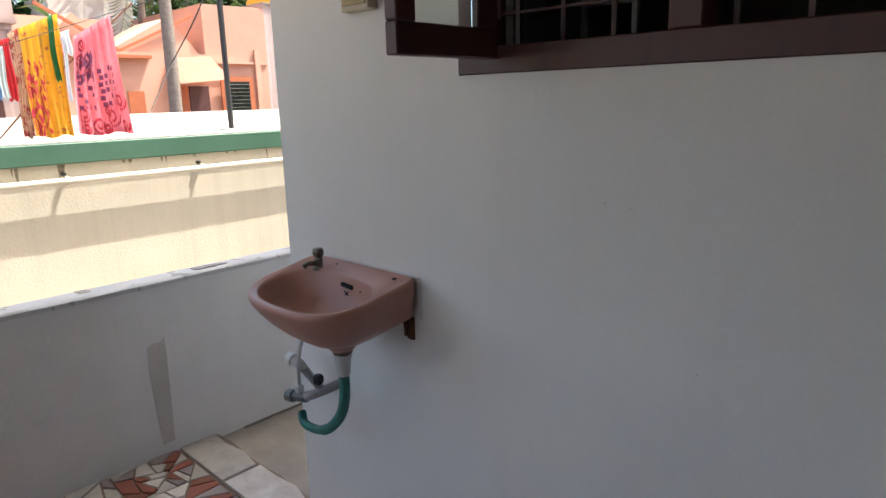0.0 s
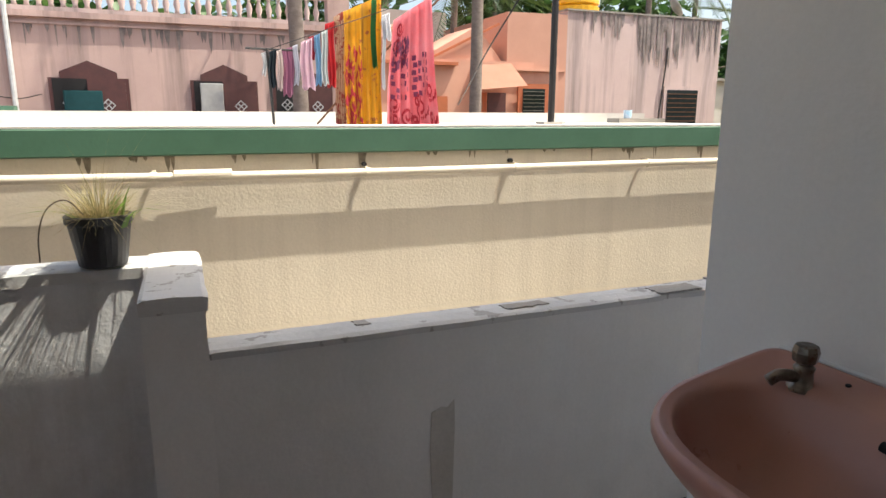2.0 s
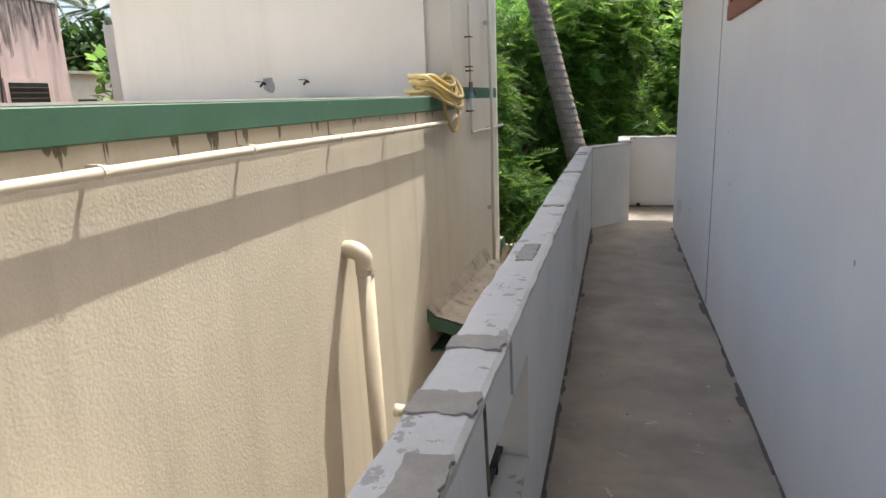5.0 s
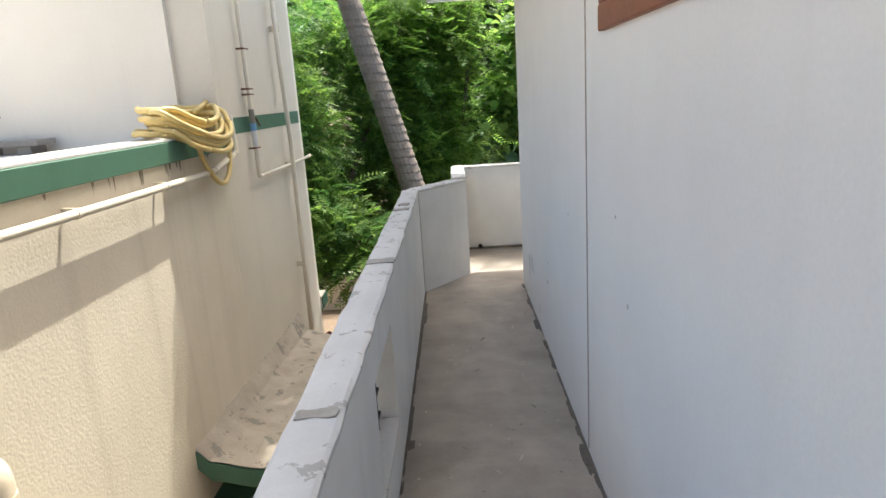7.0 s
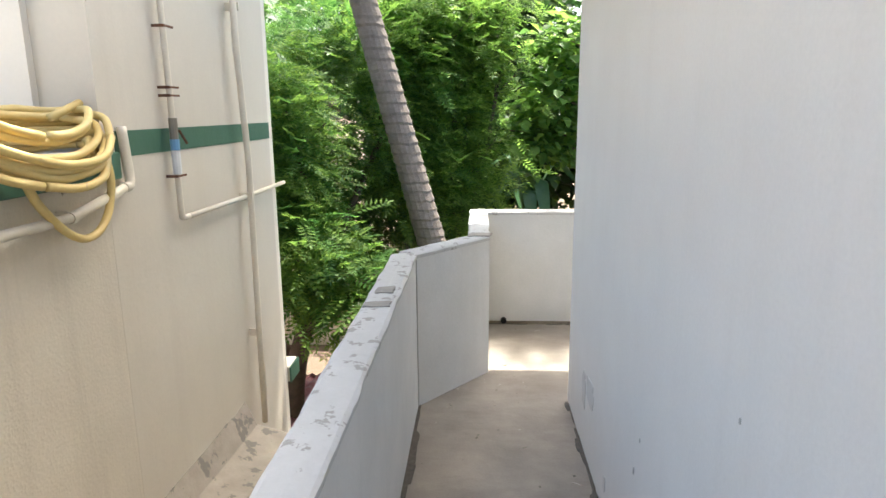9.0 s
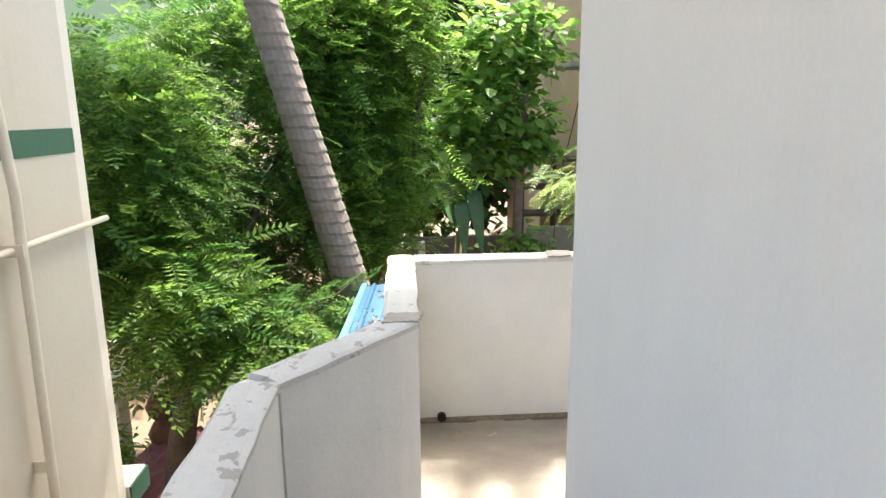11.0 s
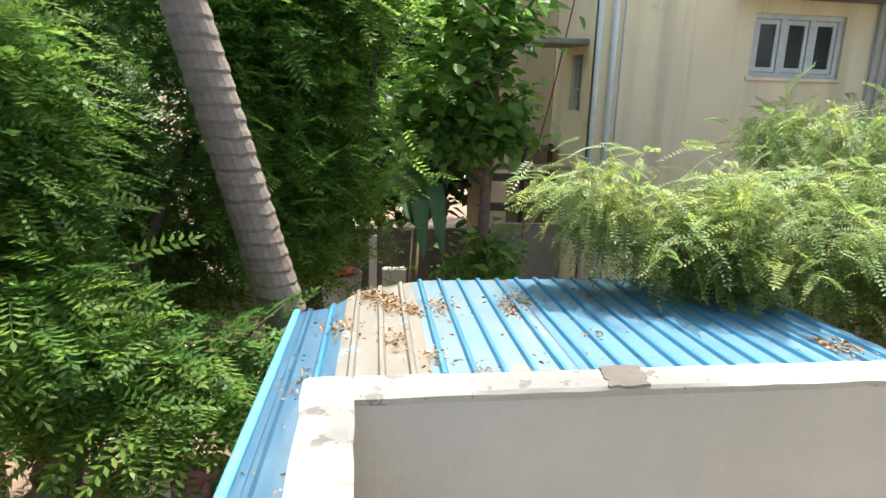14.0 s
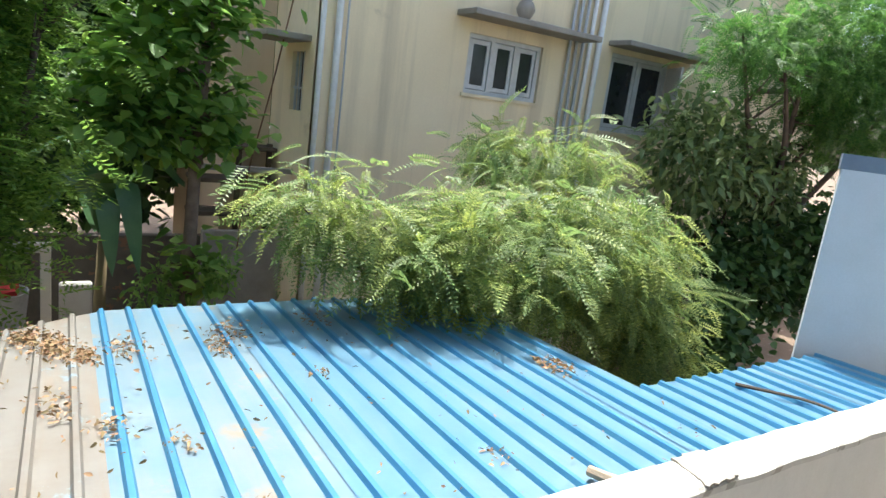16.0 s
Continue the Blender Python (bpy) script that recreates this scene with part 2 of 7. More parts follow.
PALE_PINK = surf("weathered_pale_pink", (0.60, 0.46, 0.425), (0.54, 0.405, 0.37), rough=0.9, scale=0.8, fine=30, bump=0.15,
                 streak=(0.10, 0.085, 0.08), streak_amount=0.8, streak_scale=(1.6, 1.6, 0.10))
ROOF_STAIN = surf("black_rain_stain", (0.16, 0.135, 0.125), (0.36, 0.29, 0.265), rough=0.95, scale=4, fine=20, bump=0.1, fine_mix=0.4)
ORANGE_TRIM = surf("orange_trim", (0.45, 0.13, 0.05), (0.38, 0.11, 0.045), rough=0.6, scale=6)
CHOC_DOOR = surf("chocolate_door", (0.10, 0.035, 0.03), (0.075, 0.028, 0.025), rough=0.55, scale=6, bump=0.2, bump_scale=30)
YELLOW_TANK = surf("yellow_tank", (0.80, 0.42, 0.02), (0.72, 0.36, 0.02), rough=0.4, scale=4)
OCHRE_WALL = surf("weathered_ochre_wall", (0.84, 0.71, 0.48), (0.78, 0.65, 0.43), rough=0.9, scale=0.9, fine=30, bump=0.2, fine_mix=0.1,
                  streak=(0.26, 0.21, 0.14), streak_amount=0.5, streak_scale=(2.0, 2.0, 0.12), spot=(0.52, 0.43, 0.29), spot_at=0.64, spot_scale=1.6, spot_soft=0.12)
PALM_RING = surf("palm_leaf_scar", (0.16, 0.13, 0.11), (0.21, 0.17, 0.14), rough=0.95, scale=14, bump=0.5)
PALM_BARK = surf("ringed_palm_bark", (0.27, 0.215, 0.18), (0.19, 0.15, 0.125), rough=0.95, scale=10, fine=70, bump=0.6, bump_scale=35, fine_mix=0.3,
                 streak=(0.13, 0.10, 0.08), streak_amount=0.7, streak_scale=(3, 3, 22))
BARK = surf("brown_bark", (0.13, 0.095, 0.07), (0.08, 0.06, 0.045), rough=0.95, scale=8, fine=60, bump=0.7, bump_scale=25, fine_mix=0.3)
NEEM_LEAF = surf("neem_leaf", (0.125, 0.27, 0.06), (0.085, 0.20, 0.042), rough=0.5, scale=0.9, bump=0.0, island_shift=0.4, trans=0.6)
NEEM_YOUNG = surf("young_neem_leaf", (0.19, 0.32, 0.055), (0.145, 0.27, 0.05), rough=0.5, scale=0.9, bump=0.0, island_shift=0.35, trans=0.62)
# Lighter copy of the neem leaf, with sunlight put into its colour.
NEEM_BRIGHT = surf("sunlit_neem_leaf", (0.26, 0.41, 0.08), (0.20, 0.35, 0.07), rough=0.45, scale=0.9, bump=0.0, island_shift=0.35, trans=0.7)
TEAK_LEAF = surf("broad_leaf", (0.16, 0.31, 0.07), (0.23, 0.38, 0.085), rough=0.45, scale=1.2, bump=0.0, island_shift=0.35, trans=0.6)
TEAK_BARK = surf("brown_grey_bark", (0.25, 0.18, 0.135), (0.17, 0.12, 0.09), rough=0.95, scale=8, fine=60, bump=0.6, bump_scale=25, fine_mix=0.3)
DARK_LEAF = surf("deep_green_leaf", (0.05, 0.11, 0.03), (0.07, 0.14, 0.036), rough=0.5, scale=0.8, bump=0.0, island_shift=0.45, trans=0.35)
FEATHER_LEAF = surf("feathery_leaf", (0.25, 0.34, 0.11), (0.17, 0.27, 0.085), rough=0.5, scale=1.1, bump=0.0, island_shift=0.3, trans=0.5)
FEATHER_YOUNG = surf("young_feathery_leaf", (0.36, 0.42, 0.11), (0.30, 0.38, 0.10), rough=0.5, scale=1.1, bump=0.0, island_shift=0.25, trans=0.5)
BANANA_LEAF = surf("banana_leaf", (0.09, 0.19, 0.09), (0.13, 0.24, 0.11), rough=0.35, scale=4, bump=0.1, bump_scale=30, trans=0.35)
PALM_LEAF = surf("palm_frond", (0.035, 0.065, 0.015), (0.06, 0.09, 0.025), rough=0.45, scale=1.0, bump=0.0, island_shift=0.4, trans=0.25)
DRY_GRASS = surf("dry_grass", (0.42, 0.33, 0.17), (0.30, 0.27, 0.10), rough=0.8, scale=9, bump=0.0, island_shift=0.35, trans=0.3)
EARTH = surf("bare_earth", (0.26, 0.175, 0.12), (0.19, 0.135, 0.095), rough=0.95, scale=0.8, fine=20, bump=0.6, bump_scale=6, spot=(0.33, 0.26, 0.2), spot_at=0.62, spot_scale=4, fine_mix=0.25, bump_dist=0.03)
PINK_SHEET = surf("pink_painted_sheet", (0.50, 0.20, 0.22), (0.42, 0.16, 0.18), rough=0.7, scale=5, bump=0.2, streak=(0.6, 0.5, 0.47), streak_amount=0.8, streak_scale=(1.2, 5.5, 1))
TERRACOTTA = surf("terracotta", (0.30, 0.12, 0.07), (0.22, 0.085, 0.05), rough=0.85, scale=9, bump=0.2)
CLAY_POT = surf("brown_clay", (0.15, 0.075, 0.05), (0.10, 0.05, 0.035), rough=0.7, scale=9, bump=0.2)
CONCRETE = surf("old_concrete", (0.36, 0.33, 0.29), (0.27, 0.245, 0.21), rough=0.92, scale=2.5, bump=0.4, streak=(0.14, 0.125, 0.11), streak_amount=0.5, streak_scale=(3, 3, 0.4), fine_mix=0.2)
GREY_PAINT = surf("grey_blue_paint", (0.55, 0.60, 0.66), (0.50, 0.55, 0.60), rough=0.6, scale=2, bump=0.1)
SLATE_PAINT = surf("slate_blue_band", (0.16, 0.21, 0.28), (0.13, 0.17, 0.23), rough=0.6, scale=4)
DARK_GLASS = surf("dark_window_glass", (0.02, 0.023, 0.026), (0.03, 0.034, 0.037), rough=0.12, bump=0.0, coat=0.3)
CLEAR_GLASS = glass_mat("clear_pane", (0.8, 0.88, 0.84))


def cloth(name, c, c2=None, spot=None, spot_at=0.58, spot_scale=9, streak=None, amount=0.0, streak_scale=(6, 6, 1)):
    return surf(name, c, c2 or tuple(v * 0.85 for v in c), rough=0.9, scale=6, fine=120, bump=0.2, trans=0.35, spot=spot, spot_at=spot_at,
                spot_scale=spot_scale, streak=streak, streak_amount=amount, streak_scale=streak_scale)


# ---- building helpers ----
WORLD = {}


def link(name, bm, material, smooth=False):
    me = bpy.data.meshes.new(name)
    bm.normal_update()
    bm.to_mesh(me)
    bm.free()
    if smooth:
        me.polygons.foreach_set("use_smooth", [True] * len(me.polygons))
    me.materials.append(material)
    return new(name, me)


def thing(name, at=(0, 0, 0), label="", category="", group="", kind=""):
    ob = new(name)
    ob.empty_display_size = 0.1
    ob.location = at
    WORLD[ob] = Matrix.Translation(at)
    return tagged(ob, label, category, group, kind)


def part(name, bm, material, parent, label="", smooth=False):
    bm.transform(WORLD[parent].inverted())
    ob = link(name, bm, material, smooth)
    ob.parent = parent
    WORLD[ob] = WORLD[parent].copy()
    return tagged(ob, label)


def solo(name, bm, material, label, category="", kind="", group="", smooth=False):
    ob = link(name, bm, material, smooth)
    WORLD[ob] = Matrix.Identity(4)
    return tagged(ob, label, category, group, kind)


def join(*bms):
    out = bmesh.new()
    for b in bms:
        me = bpy.data.meshes.new("tmp")
        b.to_mesh(me)
        b.free()
        out.from_mesh(me)
        bpy.data.meshes.remove(me)
    return out


def box(x0, x1, y0, y1, z0, z1, bevel=0.0, seg=1):
    bm = bmesh.new()
    bmesh.ops.create_cube(bm, size=1)
    bmesh.ops.scale(bm, vec=(x1 - x0, y1 - y0, z1 - z0), verts=bm.verts)
    bmesh.ops.translate(bm, vec=((x0 + x1) / 2, (y0 + y1) / 2, (z0 + z1) / 2), verts=bm.verts)
    if bevel:
        bmesh.ops.bevel(bm, geom=bm.edges[:], offset=bevel, segments=seg, affect="EDGES", profile=0.5)
    return bm


def beam(p, q, w, h, bevel=0.0):
    """A bar of section w by h from p to q."""
    p, q = Vector(p), Vector(q)
    d = q - p
    bm = box(-w / 2, w / 2, -h / 2, h / 2, 0, d.length, bevel)
    bm.transform(Matrix.Translation(p) @ d.to_track_quat("Z", "Y").to_matrix().to_4x4())
    return bm


def prism(outline, z0, z1, bevel=0.0):
    bm = bmesh.new()
    low = [bm.verts.new((x, y, z0)) for x, y in outline]
    top = [bm.verts.new((x, y, z1)) for x, y in outline]
    bm.faces.new(low[::-1])
    bm.faces.new(top)
    n = len(outline)
    for i in range(n):
        bm.faces.new((low[i], low[(i + 1) % n], top[(i + 1) % n], top[i]))
    bmesh.ops.recalc_face_normals(bm, faces=bm.faces)
    if bevel:
        bmesh.ops.bevel(bm, geom=bm.edges[:], offset=bevel, segments=1, affect="EDGES")
    return bm


def wall(p, q, thick, z0, z1, holes=()):
    """An upright wall from p to q, thickness to the left of that way; holes as (u0, u1, z0, z1)."""
    p, q = Vector((*p, 0)), Vector((*q, 0))
    length = (q - p).length
    u = (q - p) / length
    n = Vector((-u.y, u.x, 0)) * thick
    us = sorted({0, length, *[h[0] for h in holes], *[h[1] for h in holes]})
    zs = sorted({z0, z1, *[h[2] for h in holes], *[h[3] for h in holes]})
    bm = bmesh.new()
    keep = {}

    def vert(i, j, k):
        if (i, j, k) not in keep:
            keep[i, j, k] = bm.verts.new(p + u * us[i] + n * k + Vector((0, 0, zs[j])))
        return keep[i, j, k]

    def full(i, j):
        if not (0 <= i < len(us) - 1 and 0 <= j < len(zs) - 1):
            return False
        a, b = (us[i] + us[i + 1]) / 2, (zs[j] + zs[j + 1]) / 2
        return not any(h[0] < a < h[1] and h[2] < b < h[3] for h in holes)

    for i in range(len(us) - 1):
        for j in range(len(zs) - 1):
            if not full(i, j):
                continue
            for k in (0, 1):
                bm.faces.new((vert(i, j, k), vert(i + 1, j, k), vert(i + 1, j + 1, k), vert(i, j + 1, k)))
            for di, dj, a, b in ((-1, 0, (i, j), (i, j + 1)), (1, 0, (i + 1, j), (i + 1, j + 1)), (0, -1, (i, j), (i + 1, j)), (0, 1, (i, j + 1), (i + 1, j + 1))):
                if not full(i + di, j + dj):
                    bm.faces.new((vert(*a, 0), vert(*b, 0), vert(*b, 1), vert(*a, 1)))
    bmesh.ops.recalc_face_normals(bm, faces=bm.faces)
    return bm


def tube(points, r, sides=10, r_end=None, caps=True):
    """A round pipe along points, each a place; r tapers to r_end."""
    pts = [Vector(p) for p in points]
    bm = bmesh.new()
    rings, ref = [], Vector((0.13, 0.31, 0.94)).normalized()
    for i, p in enumerate(pts):
        d = (pts[min(i + 1, len(pts) - 1)] - pts[max(i - 1, 0)]).normalized()
        a = d.cross(ref)
        if a.length < 1e-3:
            a = d.cross(Vector((1, 0, 0)))
        a.normalize()
        b = d.cross(a)
        rr = r if r_end is None else r + (r_end - r) * i / (len(pts) - 1)
        rings.append([bm.verts.new(p + (a * math.cos(2 * math.pi * k / sides) + b * math.sin(2 * math.pi * k / sides)) * rr) for k in range(sides)])
    for r0, r1 in zip(rings, rings[1:]):
        for k in range(sides):
            bm.faces.new((r0[k], r0[(k + 1) % sides], r1[(k + 1) % sides], r1[k]))
    if caps:
        bm.faces.new(rings[0][::-1])
        bm.faces.new(rings[-1])
    bmesh.ops.recalc_face_normals(bm, faces=bm.faces)
    return bm


def lathe(profile, at=(0, 0, 0), sides=20):
    """A turned shape: profile of (radius, height) from the bottom up."""
    bm = bmesh.new()
    rings = [[bm.verts.new((at[0] + r * math.cos(2 * math.pi * k / sides), at[1] + r * math.sin(2 * math.pi * k / sides), at[2] + z)) for k in range(sides)] for r, z in profile]
    for r0, r1 in zip(rings, rings[1:]):
        for k in range(sides):
            bm.faces.new((r0[k], r0[(k + 1) % sides], r1[(k + 1) % sides], r1[k]))
    bm.faces.new(rings[0][::-1])
    bm.faces.new(rings[-1])
    bmesh.ops.recalc_face_normals(bm, faces=bm.faces)
    return bm


def curve_points(pts, steps=8):
    """A smooth line through pts (Catmull-Rom)."""
    p = [Vector(v) for v in pts]
    p = [p[0] * 2 - p[1], *p, p[-1] * 2 - p[-2]]
    out = []
    for i in range(1, len(p) - 2):
        for s in range(steps):
            t = s / steps
            a, b, c, d = p[i - 1:i + 3]
            out.append(0.5 * (2 * b + (c - a) * t + (2 * a - 5 * b + 4 * c - d) * t * t + (3 * b - a - 3 * c + d) * t ** 3))
    return out + [p[-2]]


def rough_strip(p, q, width, z, thick=0.014, step=0.045, wobble=0.006, side=1):
    """A worn coping from p to q (inner edge), width to the left of that way, with uneven edges and top."""
    p, q = Vector((*p, 0)), Vector((*q, 0))
    length = (q - p).length
    u = (q - p) / length
    n = Vector((-u.y, u.x, 0)) * side
    count = max(2, int(length / step))
    bm = bmesh.new()
    rows = []
    for i in range(count + 1):
        base = p + u * (length * i / count)
        def jig(k):
            return noise.noise(base * 9 + Vector((0, 0, k * 7.3)))
        e0, e1 = wobble * jig(1) + 0.003, wobble * jig(2) + 0.003
        prof = [(-e0, z - thick - 0.01), (-e0 * 1.2 - 0.001, z - 0.006 + 0.003 * jig(3)), (0.007, z + 0.003 * jig(4)), (width * 0.5, z + 0.003 + 0.003 * jig(5)),
                (width - 0.007, z + 0.003 * jig(6)), (width + e1 * 1.2 + 0.001, z - 0.006), (width + e1, z - thick - 0.01)]
        rows.append([bm.verts.new(base + n * a + Vector((0, 0, h))) for a, h in prof])
    for r0, r1 in zip(rows, rows[1:]):
        for k in range(6):
            bm.faces.new((r0[k], r1[k], r1[k + 1], r0[k + 1]))
        bm.faces.new((r0[6], r1[6], r1[0], r0[0]))
    bm.faces.new(rows[0])
    bm.faces.new(rows[-1][::-1])
    bmesh.ops.recalc_face_normals(bm, faces=bm.faces)
    return bm


def blob_patch(cx, cy, rx, ry, z, seed, sides=30, thick=0.004, plane="z", square=0.6):
    """A flat ragged patch; plane z lies on a top, x or y on an upright face."""
    rnd = random.Random(seed)
    ring = []
    for k in range(sides):
        a = 2 * math.pi * k / sides
        s = 0.86 + 0.10 * math.sin(2 * a + seed) + 0.08 * math.sin(5 * a + 2.1 * seed) + 0.09 * (rnd.random() - 0.5)
        ca, sa = math.cos(a), math.sin(a)
        ring.append((cx + rx * s * math.copysign(abs(ca) ** square, ca), cy + ry * s * math.copysign(abs(sa) ** square, sa)))
    bm = bmesh.new()
    def put(a, b, h):
        return bm.verts.new({"z": (a, b, z + h), "x": (z + h, a, b), "y": (a, z + h, b)}[plane])
    low = [put(a, b, 0) for a, b in ring]
    top = [put(cx + (a - cx) * 0.96, cy + (b - cy) * 0.96, thick) for a, b in ring]
    bm.faces.new(top)
    for k in range(sides):
        bm.faces.new((low[k], low[(k + 1) % sides], top[(k + 1) % sides], top[k]))
    bmesh.ops.recalc_face_normals(bm, faces=bm.faces)
    return bm


def wall_poly(x, pts, depth):
    bm = bmesh.new()
    a = [bm.verts.new((x, y, z)) for y, z in pts]
    b = [bm.verts.new((x + depth, y, z)) for y, z in pts]
    bm.faces.new(a)
    bm.faces.new(b)
    for i in range(len(pts)):
        j = (i + 1) % len(pts)
        bm.faces.new((a[i], a[j], b[j], b[i]))
    bmesh.ops.recalc_face_normals(bm, faces=bm.faces)
    return bm


# ---- plan of the balcony ----
PX, PO, PH = -2.43, -2.545, 0.82          # parapet: inner face, outer face, height
HX, BY, HY = -1.64, 1.405, 7.972          # house: corridor face, washbasin face, far corner
SLAB = 2.45                               # underside of the roof slab
GROUND = -3.2

# ---- floor ----
floor = solo("floor", prism([(PO, 0.4), (6.2, 0.4), (6.2, 9.34), (-2.17, 9.34), (-2.17, 8.3), (PO, 7.85)], -0.14, 0.0), CEMENT,
             "grey-brown worn cement balcony floor", "floor", "structure")
terrace_floor = solo("floor_sitout", box(-2.995, 6.2, -4.2, 1.24, -0.139, 0.024), GROUT, "cement bed of the broken-marble mosaic floor", "floor", "structure")

# ---- house walls ----
house = thing("wall_house", (HX, BY, 0), "white painted plaster house wall", "wall", kind="structure")
# face along the corridor, in two lengths with an open movement joint between them
part("wall_face", wall((HX, 5.4785), (HX, BY), 0.22, 0.0, SLAB, [(0.265, 1.565, 1.68, 2.3)]), WHITE_WALL, house)
part("wall_face", wall((HX, HY), (HX, 5.4835), 0.22, 0.0, SLAB), WHITE_WALL, house)
part("joint_filler", box(HX + 0.006, HX + 0.05, 5.4786, 5.4834, 0.0, SLAB), MILDEW, house, "dark dirt in a movement joint")
part("joint_lip", beam((HX - 0.001, 5.487, 0.02), (HX - 0.001, 5.4875, SLAB), 0.005, 0.006),
     surf("raw_plaster_lip", (0.55, 0.46, 0.41), rough=0.9, scale=20), house)
# face with the washbasin
part("wall_face", wall((HX + 0.22, BY), (6.2, BY), 0.22, 0.0, SLAB, [(0.59, 2.05, 1.60, 2.3)]), WHITE_WALL, house)
part("wall_face", wall((6.2, HY), (HX + 0.2205, HY), 0.22, 0.0, SLAB), WHITE_WALL, house)
part("wall_face", box(6.2, 6.4, -4.2, 9.34, 0.0, SLAB), WHITE_WALL, house)
part("wall_low", box(-2.995, 6.2, -4.4, -4.2, 0.0, 1.5), WHITE_WALL, house)
# Unseen upper wall, added to hold back light on the sit-out's right.
part("wall_rear", box(0.4, 6.2, -4.4, -4.2, 1.5, SLAB), WHITE_WALL, house)
part("wall_storey_below", prism([(PO + 0.012, -4.35), (6.35, -4.35), (6.35, 9.3), (-2.16, 9.3), (-2.16, 8.32), (PO + 0.012, 7.84)], GROUND, -0.141), WHITE_WALL, house)

slab_house = solo("ceiling", prism([(-2.48, 0.7), (6.4, 0.7), (6.4, 9.4), (-2.32, 9.4), (-2.32, 7.6), (-2.48, 7.6)], SLAB, SLAB + 0.12), WHITE_WALL,
                  "white concrete roof slab over the balcony", "ceiling", "structure")
edge_beam = solo("trim_edge_beam", box(-2.31, 6.4, 9.2, 9.398, 2.345, SLAB - 0.001, 0.004), WHITE_WALL, "white edge beam under the roof slab", "beam", "structure")
slab_sitout = solo("ceiling_sitout", box(-3.02, 6.4, -4.4, 0.697, SLAB, SLAB + 0.12), WHITE_WALL, "white concrete roof slab over the sit-out", "ceiling", "structure")

# small blemishes of the corridor face
for y, z, ry, rz, seed in ((7.35, 0.33, 0.10, 0.06, 5), (7.5, 0.28, 0.05, 0.09, 6), (7.0, 0.12, 0.02, 0.04, 8)):
    part("damp_patch", blob_patch(y, z, ry, rz, HX + 0.0005, seed, plane="x", thick=-0.0035), DAMP, house, "grey damp patch")
for y, z, s, seed in ((4.9, 0.85, 0.008, 1), (6.55, 0.55, 0.006, 2), (6.6, 0.42, 0.012, 3), (5.9, 0.95, 0.006, 4), (3.1, 0.9, 0.006, 5), (5.05, 1.1, 0.005, 9)):
    part("chip", blob_patch(y, z, s * 0.7, s * 1.3, HX + 0.0005, seed, sides=7, plane="x", thick=-0.0025), STAIN, house, "small grey plaster chip")
for x, z, s, seed in ((-0.42, 1.32, 0.006, 1), (-0.36, 1.315, 0.004, 2), (-0.2, 0.99, 0.005, 3), (-0.5, 0.55, 0.006, 4), (-0.1, 0.8, 0.004, 6), (0.1, 1.42, 0.01, 7)):
    part("chip", blob_patch(x, z, s * 0.35, s * 0.35, BY + 0.0005, seed, sides=7, plane="y", thick=-0.0025), STAIN, house, "small grey plaster chip")

# ---- parapets ----
H1, H2 = (2.43, 3.0, 0.33, 0.65), (4.90, 5.45, 0.22, 0.64)
parapet = thing("wall_parapet", (PX, 4, 0), "whitewashed balcony parapet with a worn peeling top", "wall", kind="structure")
part("wall_run", wall((PX, 0.56), (PX, 7.87), 0.115, 0.0, PH - 0.02, [(H1[0] - 0.56, H1[1] - 0.56, H1[2], H1[3]), (H2[0] - 0.56, H2[1] - 0.56, H2[2], H2[3])]), PARAPET, parapet)
part("wall_run", prism([(PX, 7.87), (-2.055, 8.335), (-2.17, 8.385), (PO, 7.92), (PO, 7.87)], 0.0, PH - 0.02), PARAPET, parapet)
part("wall_run", prism([(-2.055, 8.336), (-2.055, 9.225), (-2.17, 9.34), (-2.17, 8.386)], 0.0, PH - 0.02), PARAPET, parapet)
part("wall_run", wall((-2.055, 9.225), (6.2, 9.225), 0.115, 0.0, PH - 0.02, [(1.57, 1.98, 0.09, 0.56)]), PARAPET, parapet)
part("wall_end", prism([(-2.055, 9.2255), (-2.055, 9.34), (-2.169, 9.34)], 0.0, PH - 0.02), PARAPET, parapet)
part("coping", rough_strip((PX, 0.562), (PX, 7.87), 0.115, PH), CAP, parapet, "peeling white coping")
part("coping", rough_strip((PX, 7.872), (-2.055, 8.335), 0.112, PH - 0.001), CAP, parapet, "peeling white coping")
part("coping", rough_strip((-2.055, 8.33), (-2.055, 9.33), 0.115, PH + 0.001), CAP, parapet, "peeling white coping")
part("coping", rough_strip((-2.05, 9.225), (6.2, 9.225), 0.115, PH), CAP, parapet, "peeling white coping")
def ragged(pts, z, seed, thick=0.003, jag=0.006, step=0.012):
    """A thin patch with a torn outline through pts."""
    rnd = random.Random(seed)
    ring = []
    for (xa, ya), (xb, yb) in zip(pts, pts[1:] + pts[:1]):
        n = max(1, int(math.hypot(xb - xa, yb - ya) / step))
        for k in range(n):
            f = k / n
            ring.append((xa + (xb - xa) * f + (rnd.uniform(-jag, jag) if k else 0), ya + (yb - ya) * f + (rnd.uniform(-jag, jag) if k else 0)))
    ring = [(min(max(x, PO - 0.002), 9), y) for x, y in ring]
    bm = prism(ring, z - 0.004, z + thick)
    return bm


def cement_band(y0, y1, seed, inner=1.0, outer=0.0):
    xa, xb = PO - 0.001 + 0.117 * outer, PO - 0.001 + 0.117 * inner
    return ragged([(xa, y0), (xb, y0 + 0.008), (xb, y1), (xa, y1 - 0.01)], PH + 0.003, seed)


